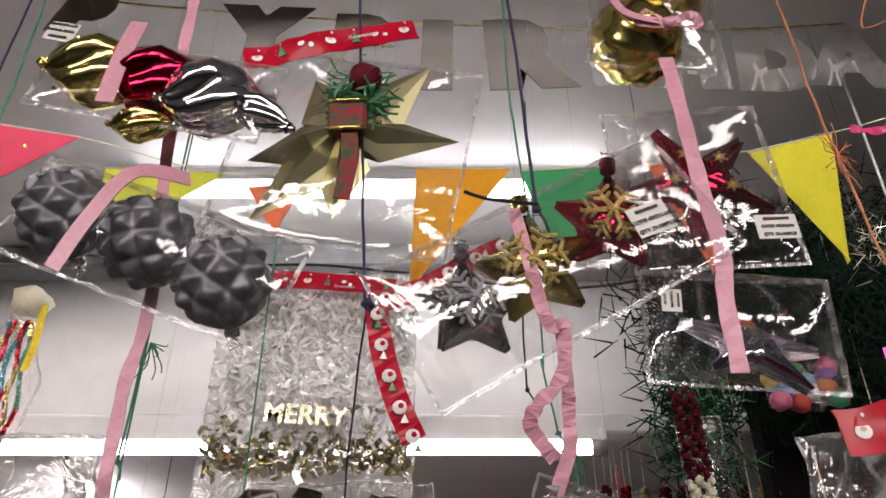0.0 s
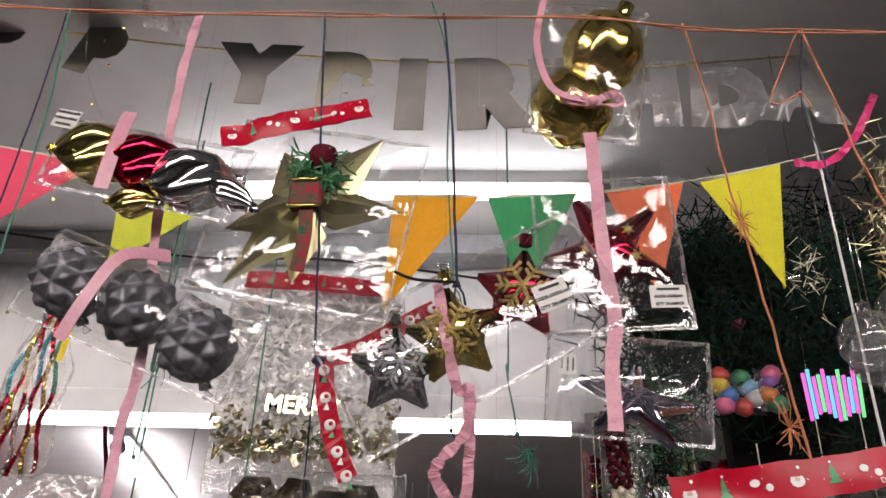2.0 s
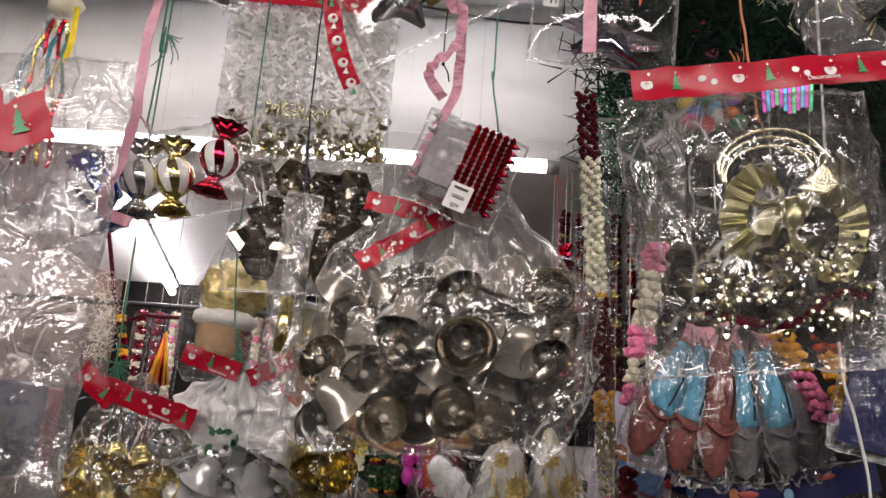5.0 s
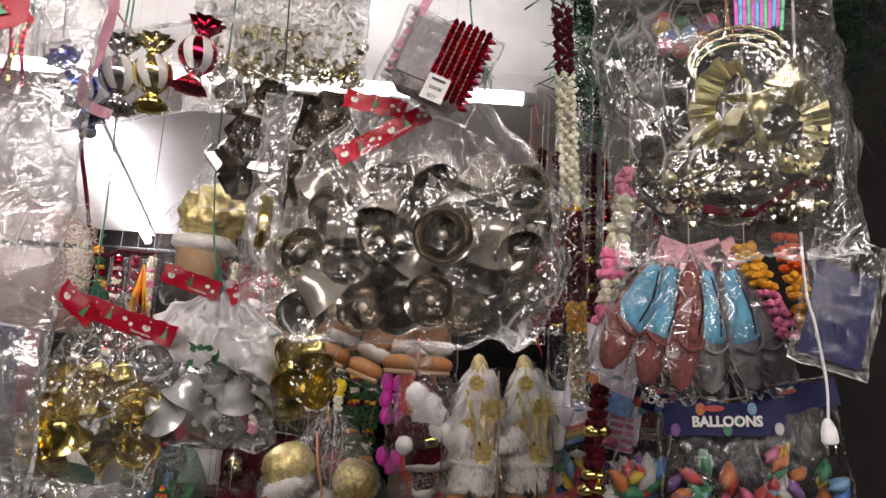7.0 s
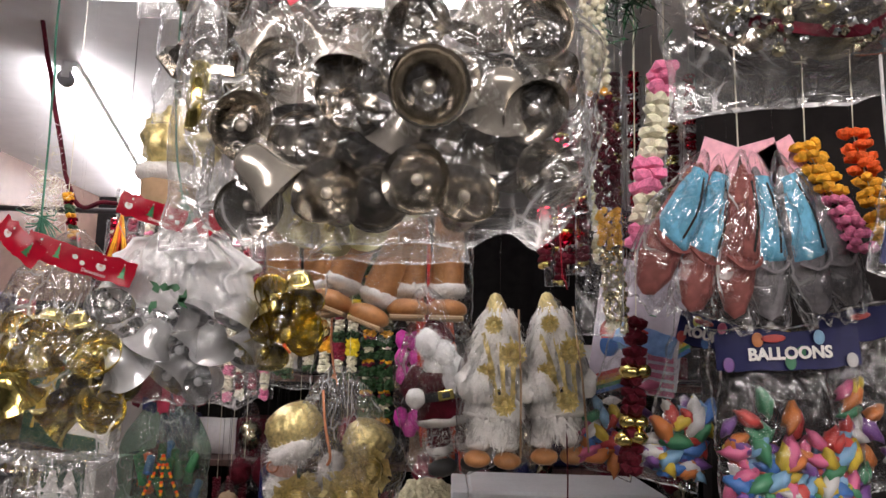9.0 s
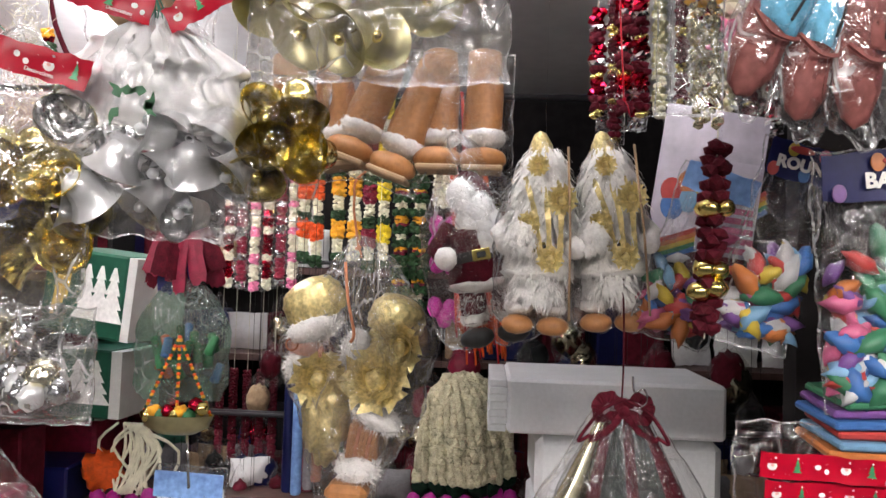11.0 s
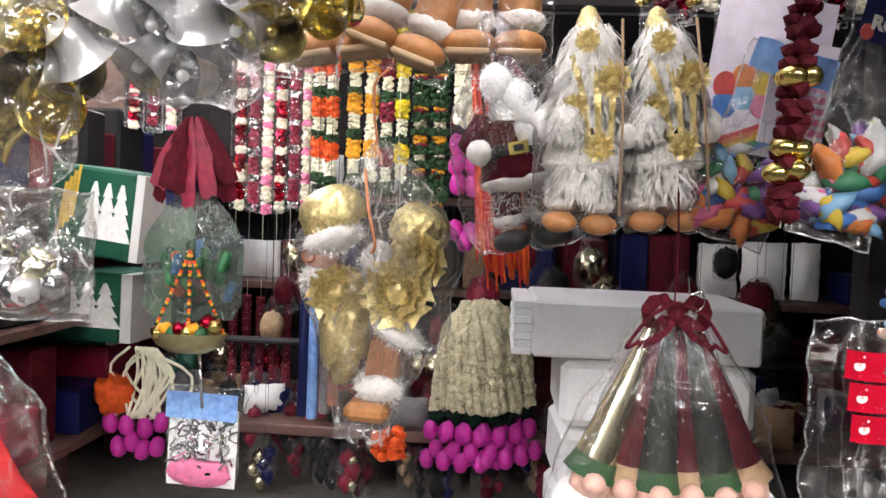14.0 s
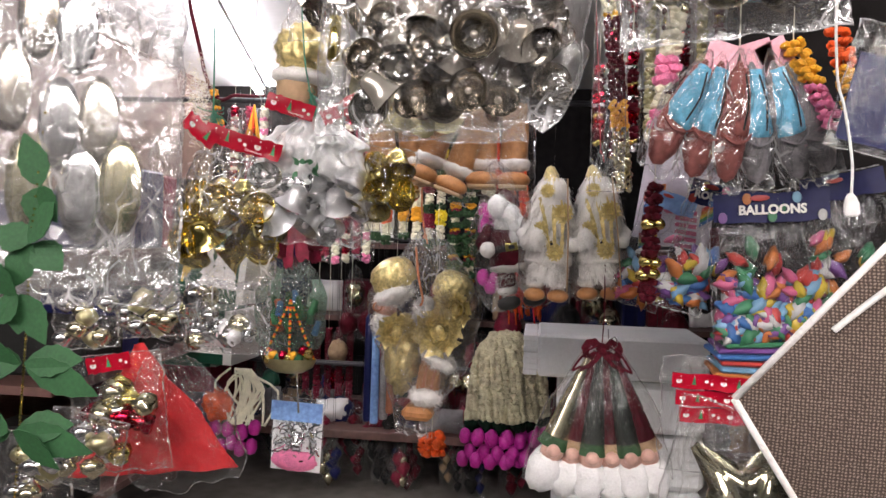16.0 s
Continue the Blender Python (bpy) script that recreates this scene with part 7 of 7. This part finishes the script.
for k in range(9):
    part("flower_bead", Shape().lump(0.018, (GOLD, AMBER, HOLLY, REDFOIL)[k % 4], (0, 0, 0), 0.2, 2), t, "", pose(-0.07 + 0.018 * k, -0.02, 0.0 + 0.01 * (k % 2) + (0.02 if k > 6 else 0)))
part("chain", Shape().tube([(0.03, 0, -0.05), (0.04, 0, -0.19)], 0.004, SILVER, 6), t)
t = hung("blue_pack", "pack of silver tinsel with blue printed header", (-0.647, 2.300, 0.541), 2, 0.195, 0.244, 0.05, FILM, seed=97, category="packet", crumple=0.008)
part("header_card", Shape().box((0.19, 0.004, 0.07), SKYPRINT, None, 0.05), t, "blue printed header card", pose(0, -0.022, 0.075))
part("backing", Shape().box((0.185, 0.004, 0.21), SILVERBAG, None, 0.04), t, "crinkled silver film", pose(0, 0.0, -0.04))
part("pink_base", Shape().lump(0.075, PEACH, (0, 0, 0), 0.12, 3, 0.5), t, "pink glitter filling", Matrix.Translation((0, -0.012, -0.105)) @ Matrix.Diagonal((1.1, 0.3, 1, 1)))
s = Shape()
scatter(s, 200, SILVER, 0.16, 0.02, 0.14, 0.03, 0.04, 0.1)
part("tinsel", s, t, "silver tinsel strands", pose(0, -0.012, 0), kind="stuff")
# red cloth in film, left
t = thing("red_cloth_bag", "clear bag with folded red cloth", "packet", (-0.653, 1.350, 0.818))
A, B, C = (at_local(t, p) for p in ((-0.749, 1.350, 0.996), (-0.482, 1.330, 0.708), (-0.948, 1.350, 0.645)))
v, f, n = [], [], 14
for side in (-1, 1):
    for j in range(n + 1):
        for i in range(n + 1):
            q = A.lerp(C.lerp(B, i / n), 0.04 + 0.96 * j / n)
            q.y += side * 0.02 * math.sin(math.pi * i / n) + 0.05 * abs(noise.noise((q.x * 14 + q.z * 10, q.z * 8, 1.5))) + 0.012 * noise.noise((q.x * 40, q.z * 40, side))
            v.append(q)
    for j in range(n):
        for i in range(n):
            k = (0 if side < 0 else (n + 1) ** 2) + j * (n + 1) + i
            f.append((k, k + 1, k + n + 2, k + n + 1))
part("cloth", Shape().add(v, f, REDCLOTH), t, "crumpled bright red cloth")
part("film_bag", Shape().film(0.28, 0.34, 0.08, FILM, "gather", 99, 0.012), t, "clear crinkled film", pose(-0.02, -0.02, 0.17, 0, -14, 0))
t = hung("header_pack", "clear pack of gold foil trinkets with red header", (-0.703, 1.200, 0.856), -8, 0.22, 0.26, 0.06, FILM, seed=101, category="packet", crumple=0.012)
header(t, 0.10, 0.035, (0.02, -0.02, 0.115), -4, 0, 0.004)
for k in range(14):
    rr = random.Random(k + 5)
    part("trinket", Shape().lump(0.026, (GOLD, REDFOIL, PALEGOLD, SILVER)[k % 4], (0, 0, 0), 0.25, 2), t, "", pose(rr.uniform(-0.08, 0.08), rr.uniform(-0.02, 0.02), rr.uniform(-0.11, 0.06)))
# near left: milky bag of rainbow discs, bells and green leaves
t = hung("disc_bag", "large milky film bag of rainbow foil discs", (-0.364, 0.500, 1.462), 0, 0.273, 0.587, 0.07, HAZY, seed=103, crumple=0.014, nx=24, ny=28)
for x, z, r, m in ((-0.085, -0.03, 0.036, IRIS), (-0.02, -0.075, 0.036, SILVER), (0.03, -0.07, 0.034, IRIS), (0.0, 0.04, 0.036, SILVER), (-0.06, -0.15, 0.04, PALEGOLD), (0.01, -0.16, 0.038, SILVER), (0.06, -0.15, 0.036, PALEGOLD), (-0.05, 0.06, 0.036, BRONZE)):
    part("disc", Shape().ball(r, m, (0, 0, 0), 1.6, 20), t, "rainbow foil disc", Matrix.Translation((x, 0.0, z)) @ Matrix.Diagonal((0.8, 0.2, 1, 1)))
for k, (x, z, rl) in enumerate(((-0.040, 0.190, -34), (0.005, 0.205, -26), (0.055, 0.185, -22))):
    header(t, 0.105, 0.046, (x, -0.028 - 0.006 * k, z), rl, 0, 0.006, False)
t = thing("leaf_garland", "green fabric leaf garland on a gold chain", "garland", (-0.321, 0.360, 1.251))
base = t.matrix_basis.inverted()
chain = [base @ Vector(p) for p in smooth_line([(-0.25, 0.43, 2.44), (-0.305, 0.360, 1.378), (-0.317, 0.360, 1.251), (-0.321, 0.360, 1.147), (-0.325, 0.360, 1.065), (-0.330, 0.360, 0.971)])]
s = Shape()
for k in range(len(chain) - 1):
    for w in (0, 0.33, 0.66):
        s.lump(0.0016, GOLD, chain[k].lerp(chain[k + 1], w), 0.1, 1)
part("chain", s, t, "fine gold ball chain", kind="stuff")
def leaf_shape(l, w):
    out = [(0, 0)]
    for k in range(1, 10):
        u = k / 10
        out.append((l * u, w * math.sin(math.pi * u ** 0.8) * (1 + 0.12 * (k % 2))))
    out.append((l, 0))
    return out + [(x, -z) for x, z in reversed(out[1:-1])]
for p, angs in (((-0.306, 0.360, 1.303), (100, 250, 60)), ((-0.314, 0.360, 1.245), (40, 120, 200, 300)), ((-0.322, 0.355, 1.193), (95, 60, 130, 220)), ((-0.313, 0.350, 1.125), (-5, 20, 175, 200)), ((-0.321, 0.350, 1.056), (-8, 12, 35, 170, 200))):
    for k, a in enumerate(angs):
        q = base @ Vector(p)
        part("leaf", Shape().plate(leaf_shape((0.058 if k % 2 else 0.042) * (1.5 if p[2] < 1.15 else 1.0), 0.016), 0.0009, LEAF), t, "green fabric leaf", pose(q.x, q.y - 0.003 * k, q.z, 25 * (k % 3 - 1), a, 0))
# hanging bead bundle at far left, white tinsel and marigold beads under the ceiling
t = thing("bead_bundle", "bundle of teal, red and gold bead strings in film", "bead strings", (-0.704, 1.160, 2.040))
for k in range(8):
    s = Shape()
    m1, m2 = (TEALBEAD, GOLD, REDFOIL, CREAM, TEALBEAD, REDFOIL, GOLD, GREENCORD)[k], (SILVER, REDFOIL, GOLD, REDFOIL)[k % 4]
    for j in range(46):
        u = j / 46
        s.lump(0.0050, m1 if u < 0.5 else m2, ((k - 4) * 0.011 * (0.6 + u) - 0.03 * u, 0.01 * math.sin(k * 2 + j * 0.3), 0.11 - 0.30 * u), 0.15, 1)
    part("bead_string", s, t, "string of small glass beads")
part("yellow_ribbon", Shape().strip(smooth_line([(0.03, -0.01, 0.14), (0.035, -0.015, 0.07), (0.028, -0.012, 0.02)]), 0.012, YELLOWF, 0.001), t, "yellow ribbon")
part("white_tag", Shape().lump(0.03, CREAM, (0, 0, 0), 0.3, 2), t, "crumpled cream film", pose(0.0, 0.0, 0.15))
part("film_bag", Shape().film(0.12, 0.34, 0.05, FILM, "gather", 107, 0.008), t, "clear crinkled film", pose(-0.01, 0, 0.16))
tuft("white_tinsel", "white fluffy tinsel strand with beads", (-0.725, 1.600, 1.613), 500, (0.016, 0.016, 0.06), [BEARD, CREAM], 0.02)
garland("marigold_beads", "yellow and red marigold bead strand", (-0.683, 1.600, 1.636), (-0.656, 1.600, 1.519), [(1, AMBER, 1), (1, REDFOIL, 1), (1, GREENF, 1)] * 3, 0.010, 97)
s = Shape()
for k in range(30):
    s.tube([(0, 0, 0.06), (random.gauss(0, 0.015), random.gauss(0, 0.01), -0.07)], 0.003, (MARIGOLD, REDFOIL, AMBER)[k % 3], 4)
s.tube([(0, 0, 0.05), (0, 0, 2.16 - (-0.609, 1.700, 1.558)[2])], 0.0008, BLACK, 4)
solid("thread_tassel", s, "orange and red thread tassel", "tassel", (-0.609, 1.700, 1.558))
cord("red_garland", [(-0.95, 1.900, 2.16), (-0.834, 1.900, 1.707), (-0.746, 1.900, 1.681), (-0.653, 1.900, 1.679)], 0.006, MAROON, "thin maroon tinsel garland", "garland", wob=0.006, knots=False)

# ---- stock filling the shop's depth, with shade put into its dark colours ----
rnd = random.Random(41)
t = thing("stock_table", "dark wooden table heaped with film packets", "table", (0.0, 3.45, 0.0))
part("tabletop", Shape().box((3.4, 0.55, 0.04), SHELFM, None, 0.1), t, "", pose(0, 0, 0.30))
for x in (-1.6, 1.6):
    for y in (-0.22, 0.22):
        part("leg", Shape().box((0.06, 0.06, 0.28), SHELFM, None, 0.1), t, "", pose(x, y, 0.14))
for k in range(80):
    w, h = rnd.uniform(0.10, 0.22), rnd.uniform(0.06, 0.16)
    x, y = rnd.uniform(-1.6, 1.6), rnd.uniform(3.22, 3.68)
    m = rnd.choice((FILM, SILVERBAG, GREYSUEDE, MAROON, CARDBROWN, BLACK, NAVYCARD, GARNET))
    s = Shape().film(w, h, 0.10, m, "flat", rnd.random() * 9, 0.014, 8, 8)
    solid("stock_packet", s, "crumpled film packet on the stock table", "packet", (x, y, 0.322 + h), group="table stock", yaw=rnd.uniform(-40, 40))
# side shelves with stock along the brown wall
for z in (0.28, 0.72, 1.16):
    solid("side_shelf", Shape().box((0.5, 2.2, 0.03), SHELFM, None, 0.05), "dark wooden shelf on the side wall", "shelf", (-1.59, 3.0, z), kind="structure")
    y = 2.05
    while y < 3.9:
        d, h = rnd.uniform(0.12, 0.26), rnd.uniform(0.14, 0.34)
        # Mostly black cartons: the shade among crowded stock is put into their colour.
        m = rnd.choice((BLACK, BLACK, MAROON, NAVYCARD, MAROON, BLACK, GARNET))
        solid("stock_box", Shape().box((0.34, d, h), m, None, 0.05), "plain stock carton on the side shelf, coloured dark for shade", "box", (-1.55 + rnd.uniform(-0.05, 0.06), y + d / 2, z + 0.017 + h / 2), group="shelf stock", yaw=rnd.uniform(-6, 6))
        y += d + rnd.uniform(0.01, 0.06)
# rails that carry the packets deep in the shop
for y, z in ((3.38, 1.24), (3.58, 1.24), (3.27, 0.62), (3.32, 0.62)):
    solid("stock_rail", Shape().tube([(-1.85, y, z), (1.9, y, z)], 0.008, DARKSTEEL, 6), "thin dark steel rail carrying packets", "rail", kind="structure")
# packets hanging low on the left and deep in the shop
for k in range(64):
    x, y, z = rnd.uniform(-1.35, 1.3), rnd.choice((3.38, 3.58)), rnd.choice((0.50, 0.62, 0.78, 0.95, 1.10))
    w, h = rnd.uniform(0.09, 0.16), rnd.uniform(0.16, 0.28)
    t = thing("hanging_packet", "dim hanging packet of trinkets at the back", "packet", (x, y, z), group="packets at the back")
    m = rnd.choice((MAROON, GARNET, NAVYCARD, CARDBROWN, BLACK, REDFOIL, BOXGREEN, PALEGOLD, MAROON))
    part("filling", Shape().crumpled(w * 0.42, m, (0, 0, -h * 0.6), 1.3, 0.4, 2.0, 3), t)
    part("film_bag", Shape().film(w, h, 0.07, FILM, "gather", k, 0.008, 8, 10), t, "clear crinkled film")
    part("cord", Shape().tube([(0, 0, 0), (0, 0, 1.24 - z)], 0.001, BLACK, 4), t)
for k in range(70):
    x, y, z = rnd.uniform(-1.1, 1.2), rnd.choice((3.27, 3.32)), rnd.choice((0.26, 0.34, 0.42, 0.50))
    w, h = rnd.uniform(0.07, 0.13), rnd.uniform(0.18, 0.26)
    t = thing("hanging_packet", "dim packet of dark trinkets hung low in the shade", "packet", (x, y, z), group="packets hung low")
    m = rnd.choice((MAROON, GARNET, NAVYCARD, MAROON, BLACK, BLACK, CARDBROWN, PALEGOLD, GARNET))
    for j in range(3):
        part("filling", Shape().crumpled(w * 0.24, m, (0, 0, 0), 1.5, 0.45, 2.0, 2), t, "", pose(rnd.uniform(-0.2, 0.2) * w, 0, -h * (0.4 + 0.2 * j)))
    part("film_bag", Shape().film(w, h, 0.06, FILM, "gather", k + 200, 0.008, 8, 10), t, "clear crinkled film")
    part("cord", Shape().tube([(0, 0, 0), (0, 0, 0.62 - z)], 0.0008, BLACK, 4), t)
for k, p in enumerate(((-0.883, 1.350, 1.044), (-0.752, 1.400, 1.073), (-0.774, 1.600, 1.032), (-0.830, 1.100, 0.753), (-0.718, 1.100, 0.796))):
    t = hung("trinket_pack", "clear pack of silver and gold trinkets", p, rnd.uniform(-10, 10), 0.17, 0.16, 0.07, FILM, seed=130 + k, category="packet", crumple=0.012)
    for j in range(10):
        part("trinket", Shape().crumpled(0.024, (SILVER, PALEGOLD, SILVER, OLDGOLD)[(j + k) % 4], (0, 0, 0), 1.0, 0.3, 2.0, 2), t, "", pose(rnd.uniform(-0.06, 0.06), rnd.uniform(-0.02, 0.02), rnd.uniform(-0.06, 0.045)))
